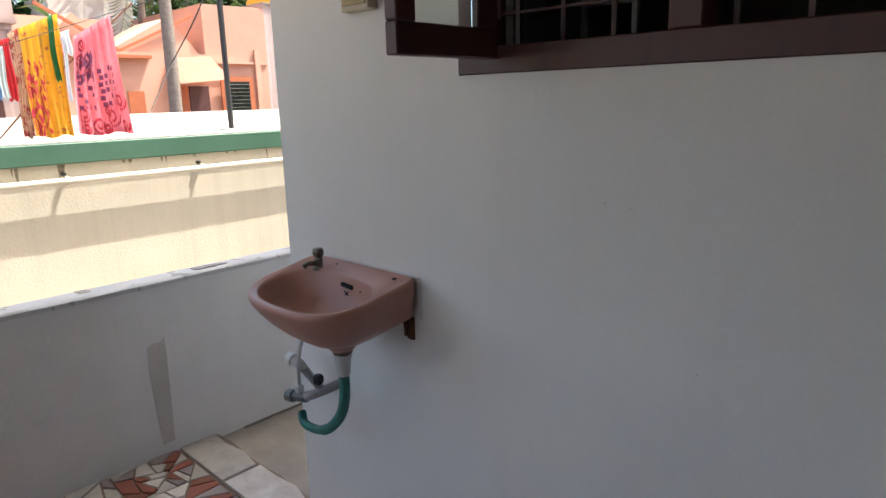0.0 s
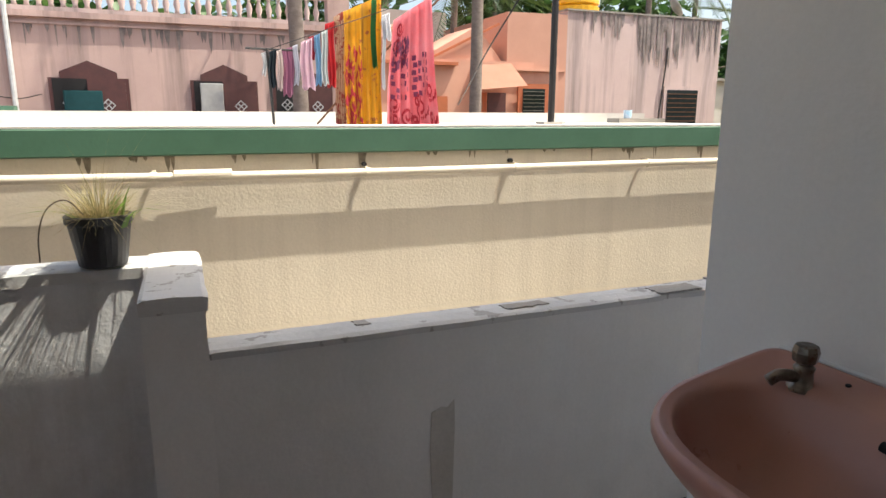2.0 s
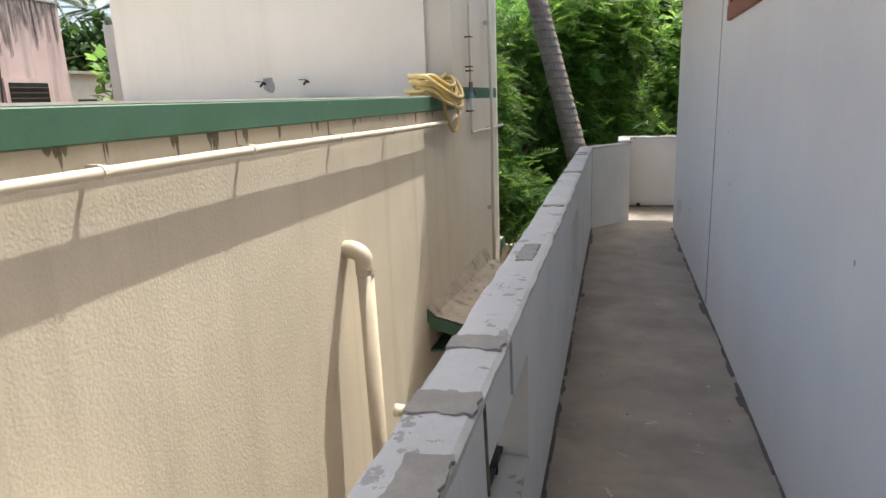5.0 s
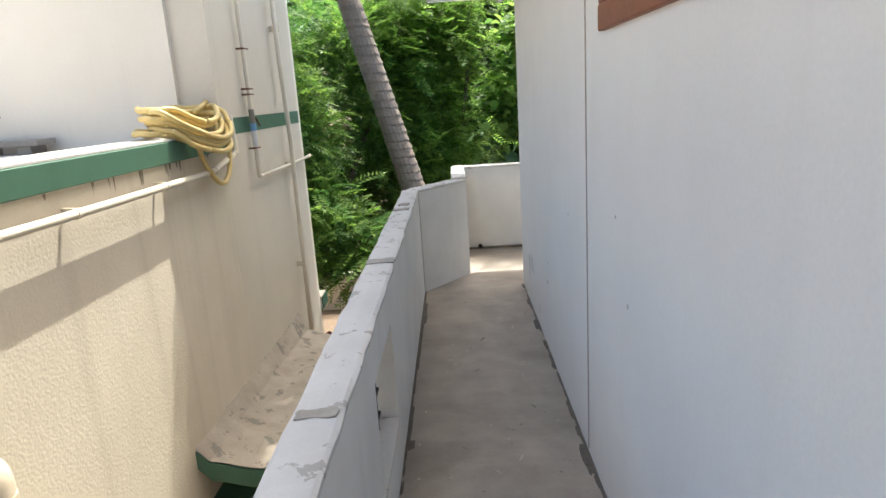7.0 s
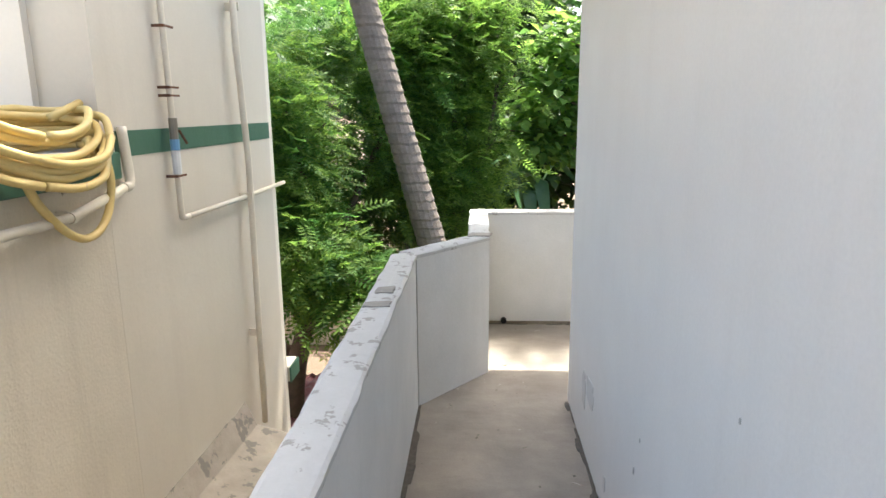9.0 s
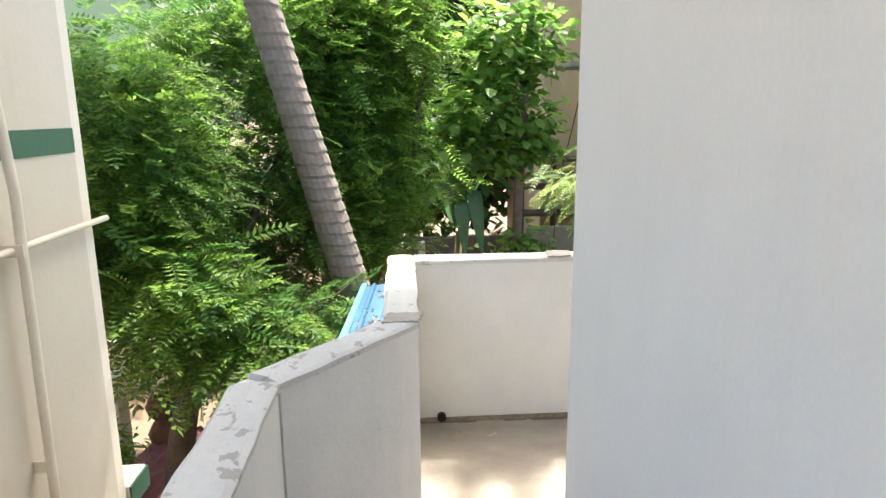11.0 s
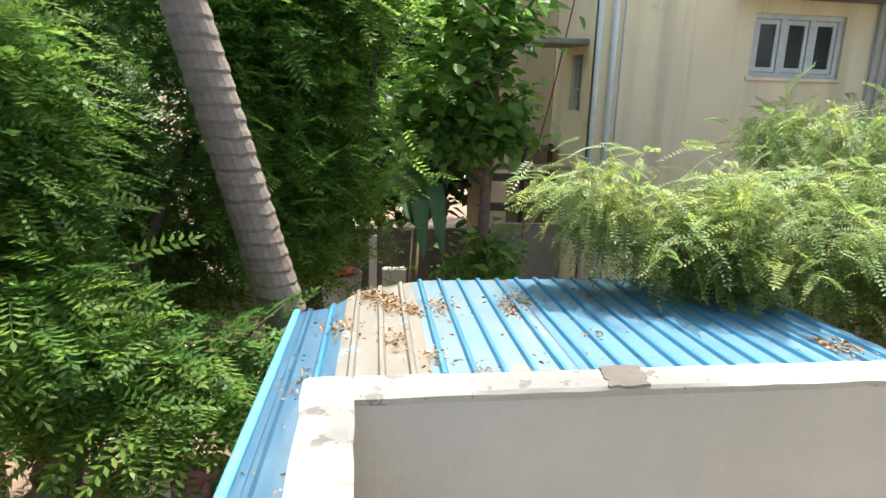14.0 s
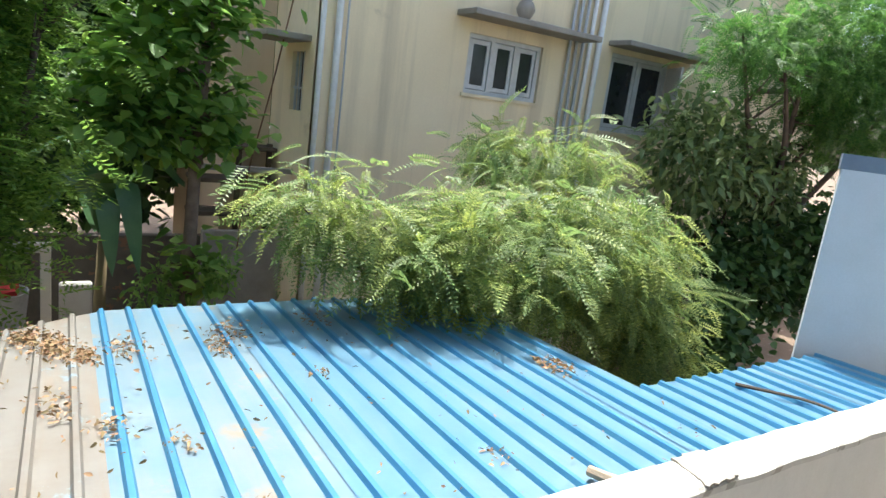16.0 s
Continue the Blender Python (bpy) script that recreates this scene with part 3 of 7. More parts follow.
for y0, y1, seed, inner, outer in ((0.955, 1.005, 1, 0.55, 0.2), (1.43, 1.59, 2, 0.72, 0.35), (2.00, 2.19, 3, 1.0, 0.38), (2.305, 2.395, 4, 1.0, 0.0), (2.588, 2.668, 5, 1.0, 0.0), (3.33, 3.56, 6, 0.75, 0.3),
                                   (4.35, 4.40, 16, 0.9, 0.1), (5.70, 5.78, 7, 1.0, 0.0), (6.98, 7.05, 8, 0.9, 0.05), (7.16, 7.25, 9, 0.8, 0.2)):
    part("cement_repair", cement_band(y0, y1, seed, inner, outer), PATCH, parapet, "bare cement repair patch")
for x, y, rx, ry, seed in ((-2.115, 8.36, 0.06, 0.05, 12), (-1.36, 9.28, 0.055, 0.06, 13), (-0.50, 9.28, 0.06, 0.06, 14), (0.75, 9.28, 0.05, 0.06, 15)):
    part("cement_repair", ragged([(x - rx, y - ry), (x + rx, y - ry * 0.9), (x + rx * 1.3, y + ry), (x - rx * 0.7, y + ry)], PH + 0.003, seed), PATCH, parapet, "bare cement repair patch")
part("damp_streak", wall_poly(PX - 0.001, [(1.187, 0.075), (1.238, 0.08), (1.243, 0.3), (1.248, 0.48), (1.246, 0.57), (1.225, 0.548), (1.205, 0.552), (1.172, 0.54), (1.166, 0.42), (1.176, 0.2)], 0.003), STREAK, parapet, "grey damp streak")
part("crack", beam((PX + 0.002, 2.40, 0.80), (PX + 0.002, 2.425, 0.60), 0.006, 0.006), MILDEW, parapet, "dark crack")
part("crack", beam((PX + 0.002, 2.70, 0.80), (PX + 0.002, 2.71, 0.67), 0.008, 0.006), STAIN, parapet, "dark crack")
part("corner_seam", beam((PX + 0.001, 7.868, 0.0), (PX + 0.001, 7.868, 0.79), 0.010, 0.008), STAIN, parapet, "grey mortar seam")
part("dirt_line", beam((-2.04, 9.215, 0.008), (-0.6, 9.215, 0.008), 0.02, 0.02), MILDEW, parapet, "dirt along the foot")
part("drain_hole", tube([(-1.93, 9.235, 0.025), (-1.93, 9.2, 0.025)], 0.022), BLACK_HOLE, parapet, "dark rain spout hole")

recess = thing("wall_recess", (-2.93, 0.4, 0), "higher whitewashed parapet of the sit-out", "wall", kind="structure")
part("wall_run", prism([(PX, 0.41), (PX, 0.56), (-3.0, 0.56), (-3.0, 0.41)], 0.0, 0.945), PARAPET, recess)
part("wall_run", box(-3.0, -2.86, -4.2, 0.409, 0.0, 0.945), surf("flaking_whitewash", (0.74, 0.74, 0.74), (0.64, 0.63, 0.62), rough=0.85, scale=6, bump=0.5, bump_scale=22,
     streak=(0.42, 0.4, 0.37), streak_amount=0.5, streak_scale=(8, 8, 1), bump_dist=0.008), recess)
part("coping", rough_strip((PX + 0.004, 0.41), (-3.0, 0.41), 0.152, 0.97, thick=0.03, side=-1), CAP, recess, "peeling white coping")
part("coping", rough_strip((-2.855, -4.2), (-2.855, 0.408), 0.148, 0.968, thick=0.03), CAP, recess, "peeling white coping")

# ---- iron grilles in the parapet openings ----
def grille(at, width, z0, z1, along_y=True, cols=3, rows=4):
    g = thing("parapet_grille", at, "black flat-iron grille set in a parapet opening", "grille", "parapet grilles")
    def bar(u0, za, u1, zb, w):
        if along_y:
            return beam((at[0], at[1] + u0, za), (at[0], at[1] + u1, zb), w, w * 0.4)
        return beam((at[0] + u0, at[1], za), (at[0] + u1, at[1], zb), w * 0.4, w)
    for c in range(cols):
        u = width * (c + 0.6) / (cols + 0.2)
        part("upright", bar(u, z0 - 0.01, u, z1 + 0.01, 0.034), BLACK_IRON, g)
    for r in range(rows):
        z = z0 + (z1 - z0) * (r + 0.35) / rows
        part("crossbar", bar(0.0, z, width, z, 0.026), BLACK_IRON, g)


grille((-2.515, H1[0], H1[2]), H1[1] - H1[0], H1[2], H1[3])
grille((-2.515, H2[0], H2[2]), H2[1] - H2[0], H2[2], H2[3])
grille((-0.485, 9.31, 0.09), 0.41, 0.09, 0.56, along_y=False, cols=2, rows=5)
for y0, y1, z, s in ((2.435, 2.995, 0.331, 3), (4.905, 5.445, 0.221, 4)):
    solo("trim_sill", prism([(PX + 0.004, y0), (PX + 0.004, y1), (PO, y1), (PO, y0)], z, z + 0.012), CAP, "worn cement sill of a parapet opening", "sill", "structure")

# ---- neighbouring building across the gap ----
def nbx(y, off=0.0):
    return -3.86 + 0.02 * y + off


def nb_strip(y0, y1, out, z0, z1, depth=0.2, bevel=0.0):
    return prism([(nbx(y0, out), y0), (nbx(y1, out), y1), (nbx(y1, -depth), y1), (nbx(y0, -depth), y0)], z0, z1, bevel)


neighbour = thing("wall_neighbour", (-3.86, 3, GROUND), "cream rough-cast wall of the neighbouring building", "wall", kind="structure")
part("wall_face", nb_strip(-9, 7.439, 0.0, GROUND, 1.232), CREAM, neighbour)
part("coping_band", nb_strip(-9, 7.52, 0.028, 1.235, 1.352, 0.24, 0.006), GREEN_BAND, neighbour, "dark green painted coping band")
part("coping_top", nb_strip(-9, 7.4, 0.024, 1.353, 1.362, 0.30), TERRACE, neighbour, "bright white coping top")
part("wall_face", nb_strip(7.44, 9.52, 0.0, GROUND, 3.4, 0.25), CREAM_SMOOTH, neighbour)
part("painted_band", nb_strip(7.53, 9.52, 0.004, 1.325, 1.44, 0.0), GREEN_BAND, neighbour, "green painted band")
part("upper_wall", prism([(-3.96, 7.4), (-3.96, 9.5), (-7.4, 9.5), (-7.4, 7.4)], 1.30, 2.56), CREAM_FLAT, neighbour)
part("upper_coping", prism([(-3.73, 7.36), (-3.70, 9.54), (-7.45, 9.54), (-7.45, 7.36)], 2.561, 2.60), CONCRETE, neighbour, "dark weathered roof edge")
part("side_wall", prism([(-3.67, 9.521), (-3.67, 9.6), (-9.4, 9.6), (-9.4, 9.521)], GROUND, 2.55), CREAM_FLAT, neighbour)
part("roof_deck", box(-9.4, -4.0, -9, 7.4, 1.16, 1.30), TERRACE, neighbour, "bright flat roof terrace")
part("far_parapet", box(-9.3, -9.12, -9, 7.4, 1.30, 1.44), TERRACE, neighbour)
part("far_parapet", box(-9.3, -9.12, -9, -1.1, 1.441, 1.49), GREEN_BAND, neighbour, "green parapet top")
part("kerb_block", box(-8.9, -8.2, -1.0, 0.2, 1.30, 1.42), TERRACE, neighbour)
part("kerb_block", box(-9.0, -8.7, 6.6, 7.45, 1.3005, 1.365), CONCRETE, neighbour)
rs = random.Random(4)
for i in range(34):
    y = -1.5 + i * 0.26 + rs.uniform(-0.1, 0.1)
    h = rs.uniform(0.015, 0.07)
    w = rs.uniform(0.008, 0.03)
    bm = bmesh.new()
    for k in range(rs.randint(2, 5)):
        a, ww, hh = y + rs.uniform(-w, w) * 1.6, w * rs.uniform(0.25, 0.6), h * rs.uniform(0.5, 1.6)
        drip = [(a - ww, 1.231), (a + ww, 1.231), (a + ww * 0.7, 1.231 - hh * 0.6), (a + ww * 0.1, 1.231 - hh), (a - ww * 0.6, 1.231 - hh * 0.55)]
        bm.faces.new([bm.verts.new((nbx(yy) + 0.002 + 0.0003 * k, yy, zz)) for yy, zz in drip])
    part("mildew_streak", bm, MILDEW, neighbour, "dark mildew run")
# sunshades on the gap side
shade_white = solo("trim_sunshade", prism([(nbx(1) + 0.001, 0.7), (-3.36, 0.7), (-3.34, 2.84), (nbx(2.8) + 0.001, 2.84)], -0.17, -0.09, 0.006), TERRACE, "white-topped concrete sunshade over a window below", "sunshade", "structure")
shade_bm = bmesh.new()
rows = []
for i in range(15):
    y = 6.35 + 2.35 * i / 14
    row = []
    for j in range(7):
        out = 0.44 * j / 6
        round_off = 0.10 * max(0.0, (j - 4) / 2) ** 2 if i == 0 else 0.0
        z = -0.40 - 0.16 * (j / 6) ** 0.5 - (0.16 if j else 0.0) * (i / 14) * 0.6 + 0.02 * noise.noise(Vector((y * 5, out * 9, 0)))
        row.append(shade_bm.verts.new((nbx(y) + out, y + round_off, z)))
    rows.append(row)
for a, b in zip(rows, rows[1:]):
    for j in range(6):
        shade_bm.faces.new((a[j], a[j + 1], b[j + 1], b[j]))
low = [[shade_bm.verts.new((v.co.x, v.co.y, -0.80)) for v in r] for r in (rows[0], rows[-1])]
for j in range(6):
    shade_bm.faces.new((rows[-1][j], rows[-1][j + 1], low[1][j + 1], low[1][j]))
end_bm = bmesh.new()
rims = [[end_bm.verts.new((v.co.x, v.co.y + dy, v.co.z - dz)) for v in rows[0]] for dy, dz in ((-0.006, 0.014), (-0.006, 0.125), (0.012, 0.125), (0.012, 0.014))]
for k in range(4):
    for j in range(6):
        end_bm.faces.new((rims[k][j], rims[k][j + 1], rims[(k + 1) % 4][j + 1], rims[(k + 1) % 4][j]))
bmesh.ops.recalc_face_normals(end_bm, faces=end_bm.faces)
bmesh.ops.recalc_face_normals(shade_bm, faces=shade_bm.faces)
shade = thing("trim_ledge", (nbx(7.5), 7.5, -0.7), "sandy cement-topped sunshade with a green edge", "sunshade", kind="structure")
part("cement_top", shade_bm, surf("sandy_cement", (0.40, 0.345, 0.28), (0.31, 0.265, 0.215), rough=0.95, scale=6, bump=0.6, bump_scale=20, spot=(0.20, 0.18, 0.155), spot_at=0.57, spot_scale=9), shade)
part("green_end", end_bm, GREEN_BAND, shade, "green painted end")
part("green_edge", prism([(nbx(6.35) + 0.36, 6.37), (nbx(6.35) + 0.445, 6.47), (nbx(8.7) + 0.445, 8.7), (nbx(8.7) + 0.43, 8.7), (nbx(6.35) + 0.425, 6.49), (nbx(6.35) + 0.35, 6.39)], -0.80, -0.60), GREEN_BAND, shade, "green painted edge")
part("soffit", prism([(nbx(6.4), 6.4), (nbx(6.4) + 0.42, 6.5), (nbx(8.7) + 0.42, 8.7), (nbx(8.7), 8.7)], -0.82, -0.801), GREEN_BAND, shade)

# ---- ground ----
gb = bmesh.new()
bmesh.ops.create_grid(gb, x_segments=2, y_segments=2, size=400)
bmesh.ops.translate(gb, vec=(0, 0, GROUND), verts=gb.verts)
solo("ground", gb, EARTH, "bare brown earth of the yards", "ground", "structure")

# ==== the balcony's things ====
# ---- washbasin ----
def washbasin():
    cx, back = -1.24, BY
    b = thing("washbasin", (cx, back, 0.8), "dusty pink ceramic washbasin fixed to a white wall", "washbasin")
    n = 48
    dx, dy = 0.085, -0.165                      # drain, from the middle of the back

    def outline(s, k):
        """A point of the basin's plan: straight back, round front; s scales it."""
        a = 2 * math.pi * k / n
        c, d = math.cos(a), math.sin(a)
        x = 0.245 * s * math.copysign(abs(c) ** (0.12 if d > 0 else 0.62), c)
        y = -0.165 + 0.165 * s * math.copysign(abs(d) ** (0.16 if d > 0 else 0.95), d)
        return x, min(y, 0.0)

    def rim_z(y):
        return 1.050 + 0.17 * y

    bm = bmesh.new()
    rings = []
    for f, g in ((0.0, 0.0), (0.32, 0.09), (0.53, 0.25), (0.72, 0.47), (0.87, 0.70), (0.96, 0.88), (1.0, 1.0)):
        ring = []
        for k in range(n):
            px, py = outline(1.0, k)
            a = 2 * math.pi * k / n
            qx, qy = dx + 0.05 * math.cos(a), dy + 0.05 * math.sin(a)
            pz = rim_z(py) - 0.012
            x, y, z = qx + (px - qx) * f, qy + (py - qy) * f, 0.872 + (pz - 0.872) * g
            if py > -0.05 and f > 0.5:
                x, y = qx + (px - qx) * (0.75 + 0.25 * f), py
                z = max(z, 0.935)
            ring.append(bm.verts.new((cx + x, back - 0.002 + y, z)))
        rings.append(ring)
    for s, h in ((0.995, -0.003), (0.975, 0.004), (0.945, 0.003), (0.92, -0.001)):
        ring = []
        for k in range(n):
            x, y = outline(s, k)
            ring.append(bm.verts.new((cx + x, back - 0.002 + (y if s > 0.99 else min(y, -0.006)), rim_z(y) + h)))
        rings.append(ring)
    for s, depth in ((1.0, 0.0), (0.97, -0.012), (0.90, -0.055), (0.74, -0.095), (0.45, -0.118), (0.12, -0.124)):
        ring = []
        for k in range(n):
            a = 2 * math.pi * k / n
            c, d = math.cos(a), math.sin(a)
            x = 0.212 * s * math.copysign(abs(c) ** 0.8, c) + 0.02 * (1 - s)
            y = -0.190 + 0.122 * s * math.copysign(abs(d) ** 0.85, d)
            ring.append(bm.verts.new((cx + x, back + y, rim_z(y) + depth)))
        rings.append(ring)
    for r0, r1 in zip(rings, rings[1:]):
        for k in range(n):
            bm.faces.new((r0[k], r0[(k + 1) % n], r1[(k + 1) % n], r1[k]))
    bm.faces.new(rings[0][::-1])
    bm.faces.new(rings[-1])
    bmesh.ops.recalc_face_normals(bm, faces=bm.faces)
    bowl = part("bowl", bm, PINK_CERAMIC, b, smooth=True)
    part("overflow_slot", tube([(-1.25, back - 0.0785, 1.006), (-1.20, back - 0.0785, 1.002)], 0.007, 8), BLACK_HOLE, bowl, "dark overflow slot")
    part("chain_hole", tube([(-1.16, back - 0.083, 0.997), (-1.16, back - 0.074, 0.997)], 0.004, 8), BLACK_HOLE, bowl)
    part("tap_hole", tube([(-1.065, back - 0.032, 1.030), (-1.065, back - 0.032, 1.0465)], 0.007, 10), BLACK_HOLE, bowl, "unused tap hole")
    part("tap_hole", tube([(-1.335, back - 0.03, 1.03), (-1.335, back - 0.03, 1.047)], 0.004, 8), BLACK_HOLE, bowl)
    part("scratches", join(beam((-1.235, back - 0.0835, 0.988), (-1.215, back - 0.0865, 0.978), 0.002, 0.002), beam((-1.215, back - 0.0835, 0.989), (-1.232, back - 0.0865, 0.976), 0.002, 0.002)), BLACK_HOLE, bowl, "faint dark scratches")
    part("mortar_bead", tube([(-1.47, back - 0.003, 1.052), (-1.25, back - 0.003, 1.057), (-0.995, back - 0.003, 1.052)], 0.004, 6), PARAPET, b, "grey mortar joint")
    part("mortar_bead", tube([(-0.993, back - 0.003, 1.05), (-0.991, back - 0.003, 0.93)], 0.0045, 6), PARAPET, b, "grey mortar joint")
    part("drain_cup", lathe([(0.036, 0.0), (0.042, 0.01), (0.052, 0.028)], (cx + dx, back + dy, 0.849)), PINK_CERAMIC, b, smooth=True)
    part("drain_nut", lathe([(0.026, 0.0), (0.03, 0.004), (0.03, 0.012), (0.026, 0.016)], (cx + dx, back + dy, 0.834), 8), TARNISH, b, "tarnished drain nut")
    for x in (-1.03, -1.44):
        br = part("bracket", beam((x, back - 0.006, 0.93), (x, back - 0.006, 0.862), 0.024, 0.008), RUST, b, "rusty iron bracket")
        part("bracket_arm", beam((x - 0.012, back - 0.014, 0.93), (x - 0.012, back - 0.010, 0.872), 0.008, 0.018), RUST, br)
    tap = part("tap", lathe([(0.021, 0.0), (0.021, 0.006), (0.014, 0.009), (0.013, 0.028), (0.015, 0.034), (0.010, 0.04)], (-1.375, back - 0.07, 1.03)), TARNISH, b, "tarnished pillar tap", smooth=True)
    part("tap_knob", lathe([(0.010, 0.0), (0.016, 0.004), (0.0185, 0.018), (0.0155, 0.028), (0.010, 0.03)], (-1.375, back - 0.07, 1.069), 8), TARNISH, tap)
    part("tap_spout", tube(curve_points([(-1.375, back - 0.072, 1.048), (-1.388, back - 0.10, 1.052), (-1.394, back - 0.116, 1.043)], 5), 0.009, 10), TARNISH, tap, smooth=True)
    return b


washbasin()
SLX, SLY = -1.155, BY - 0.165
drain = thing("drain_hose", (SLX, SLY, 0.5), "green ribbed drain hose hanging below the washbasin", "drain hose")
part("sleeve", lathe([(0.018, 0.0), (0.02, 0.005), (0.025, 0.055), (0.028, 0.06), (0.028, 0.068)], (SLX, SLY, 0.766)), PVC_WHITE, drain, "white plastic sleeve", smooth=True)
hose_line = curve_points([(SLX, SLY, 0.76), (SLX - 0.002, SLY, 0.70), (SLX - 0.03, SLY + 0.004, 0.63), (SLX - 0.10, SLY + 0.01, 0.557), (SLX - 0.185, SLY + 0.02, 0.515), (SLX - 0.255, SLY + 0.02, 0.514), (SLX - 0.283, SLY + 0.03, 0.54)], 14)
fine_line = []
for p, q in zip(hose_line, hose_line[1:]):
    fine_line += [p, p.lerp(q, 0.33), p.lerp(q, 0.66)]
fine_line.append(hose_line[-1])
hb = tube(fine_line, 0.0150, 14, caps=False)
hb.verts.ensure_lookup_table()
for i, c in enumerate(fine_line):
    swell = 1.10 if i % 6 in (1, 2, 3) and i < 150 else 0.95
    for k in range(14):
        v = hb.verts[i * 14 + k]
        v.co = c + (v.co - c) * swell
part("hose", hb, GREEN_HOSE, drain, smooth=True)
part("hose_mouth", tube([hose_line[-1], hose_line[-1] + (hose_line[-1] - hose_line[-2]).normalized() * 0.002], 0.013, 10), BLACK_HOLE, drain)

VX, VY = -1.43, BY - 0.10
valve = thing("angle_valve", (VX, BY, 0.6), "grey angle valve with white plastic pipe by the basin", "valve")
part("supply_pipe", tube(curve_points([(VX + 0.035, BY + 0.01, 0.61), (VX + 0.03, BY - 0.05, 0.605), (VX + 0.01, VY, 0.595), (VX - 0.02, VY - 0.01, 0.582)], 6), 0.016, 12), PVC_GREY, valve, smooth=True)
part("pipe_branch", tube([(VX + 0.02, VY + 0.03, 0.608), (VX - 0.035, VY, 0.68)], 0.014, 10), PVC_GREY, valve)
part("valve_body", join(tube([(VX - 0.01, VY - 0.01, 0.582), (VX - 0.075, VY - 0.02, 0.572)], 0.017, 10), tube([(VX - 0.07, VY - 0.02, 0.573), (VX - 0.098, VY - 0.024, 0.57)], 0.023, 8)), surf("dull_grey_metal", (0.17, 0.18, 0.165), rough=0.5, metal=0.4, scale=30), valve)
part("valve_knob", lathe([(0.012, 0.0), (0.018, 0.008), (0.018, 0.026), (0.012, 0.032)], (VX + 0.02, VY + 0.02, 0.63), 8), BLACK_IRON, valve, "dark valve knob")
part("elbow", tube(curve_points([(VX - 0.03, VY, 0.672), (VX - 0.048, VY - 0.004, 0.69), (VX - 0.075, VY - 0.008, 0.70)], 6), 0.018, 12), PVC_WHITE, valve, "white plastic elbow", smooth=True)
part("elbow_collar", tube([(VX - 0.07, VY - 0.008, 0.699), (VX - 0.096, VY - 0.010, 0.702)], 0.023, 12), PVC_WHITE, valve)
part("pipe_nut", lathe([(0.014, 0.0), (0.016, 0.004), (0.016, 0.022), (0.012, 0.026)], (VX - 0.035, VY - 0.02, 0.60), 8), PVC_WHITE, valve)
part("flexible_tube", tube(curve_points([(VX - 0.035, VY - 0.02, 0.61), (VX - 0.03, VY - 0.02, 0.70), (VX - 0.005, VY - 0.01, 0.80), (VX + 0.04, VY + 0.03, 0.92)], 8), 0.0065, 8), PALE_METAL, valve, smooth=True)

# ---- window over the basin ----
FZ0, FZ1, FX0, FX1 = 1.60, 2.3, -0.83, 0.63
win = thing("window_1", (-0.1, BY, FZ0), "maroon wooden window with an open shutter and iron bars", "window", kind="structure")
frame_1 = part("window_frame", join(box(FX0, FX1, BY - 0.006, BY + 0.10, FZ0, FZ0 + 0.062, 0.003), box(FX0, FX0 + 0.07, BY - 0.005, BY + 0.10, FZ0 + 0.063, FZ1, 0.003),
     box(FX1 - 0.07, FX1, BY - 0.005, BY + 0.10, FZ0 + 0.063, FZ1, 0.003), box(FX0 + 0.071, FX1 - 0.071, BY - 0.005, BY + 0.10, FZ1 - 0.06, FZ1, 0.003)), MAROON_WOOD, win)
part("mullion", box(-0.30, -0.235, BY - 0.004, BY + 0.09, FZ0 + 0.063, FZ1 - 0.061, 0.003), MAROON_WOOD, win)
for i in range(11):
    x = -0.70 + i * 0.125
    if abs(x + 0.27) > 0.05:
        part("window_bar", beam((x, BY + 0.07, FZ0 + 0.05), (x, BY + 0.07, FZ1 - 0.05), 0.011, 0.011), MAROON_WOOD, win)
for z in (1.74, 1.95, 2.15):
    part("window_bar", beam((FX0 + 0.07, BY + 0.075, z), (FX1 - 0.07, BY + 0.075, z), 0.018, 0.006), MAROON_WOOD, win)
shutter = thing("window_shutter", (-0.69, BY, 1.64), "maroon wooden shutter with a glass pane, swung open", "shutter")
SX0, SX1, SY0, SY1, SZ0, SZ1 = -0.735, -0.70, 1.078, 1.395, 1.632, 2.25
part("shutter_frame", join(box(SX0, SX1, SY0, SY1, SZ0, SZ0 + 0.065, 0.003), box(SX0, SX1, SY0, SY0 + 0.055, SZ0 + 0.066, SZ1, 0.003), box(SX0, SX1, SY1 - 0.07, SY1, SZ0 + 0.066, SZ1, 0.003),
     box(SX0, SX1, SY0 + 0.056, SY1 - 0.071, SZ1 - 0.06, SZ1, 0.003)), MAROON_WOOD, shutter)
pane = part("pane", box(SX0 + 0.014, SX0 + 0.018, SY0 + 0.056, SY1 - 0.071, SZ0 + 0.066, SZ1 - 0.061), CLEAR_GLASS, shutter, "greenish glass pane")
part("hinge", tube([(-0.70, 1.398, 1.72), (-0.70, 1.398, 1.80)], 0.008, 8), MAROON_WOOD, shutter)
room = thing("wall_room", (0.2, 3.0, 0), "plastered room behind the window, its dimness put into the colour", "wall", kind="structure")
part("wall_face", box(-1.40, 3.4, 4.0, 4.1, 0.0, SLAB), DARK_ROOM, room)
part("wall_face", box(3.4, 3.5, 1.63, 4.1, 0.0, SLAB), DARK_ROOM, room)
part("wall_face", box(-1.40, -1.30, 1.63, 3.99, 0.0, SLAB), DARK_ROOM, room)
rack = thing("towel_rack", (-0.6, 1.9, 0.0), "white enamelled metal stand inside the room", "rack")
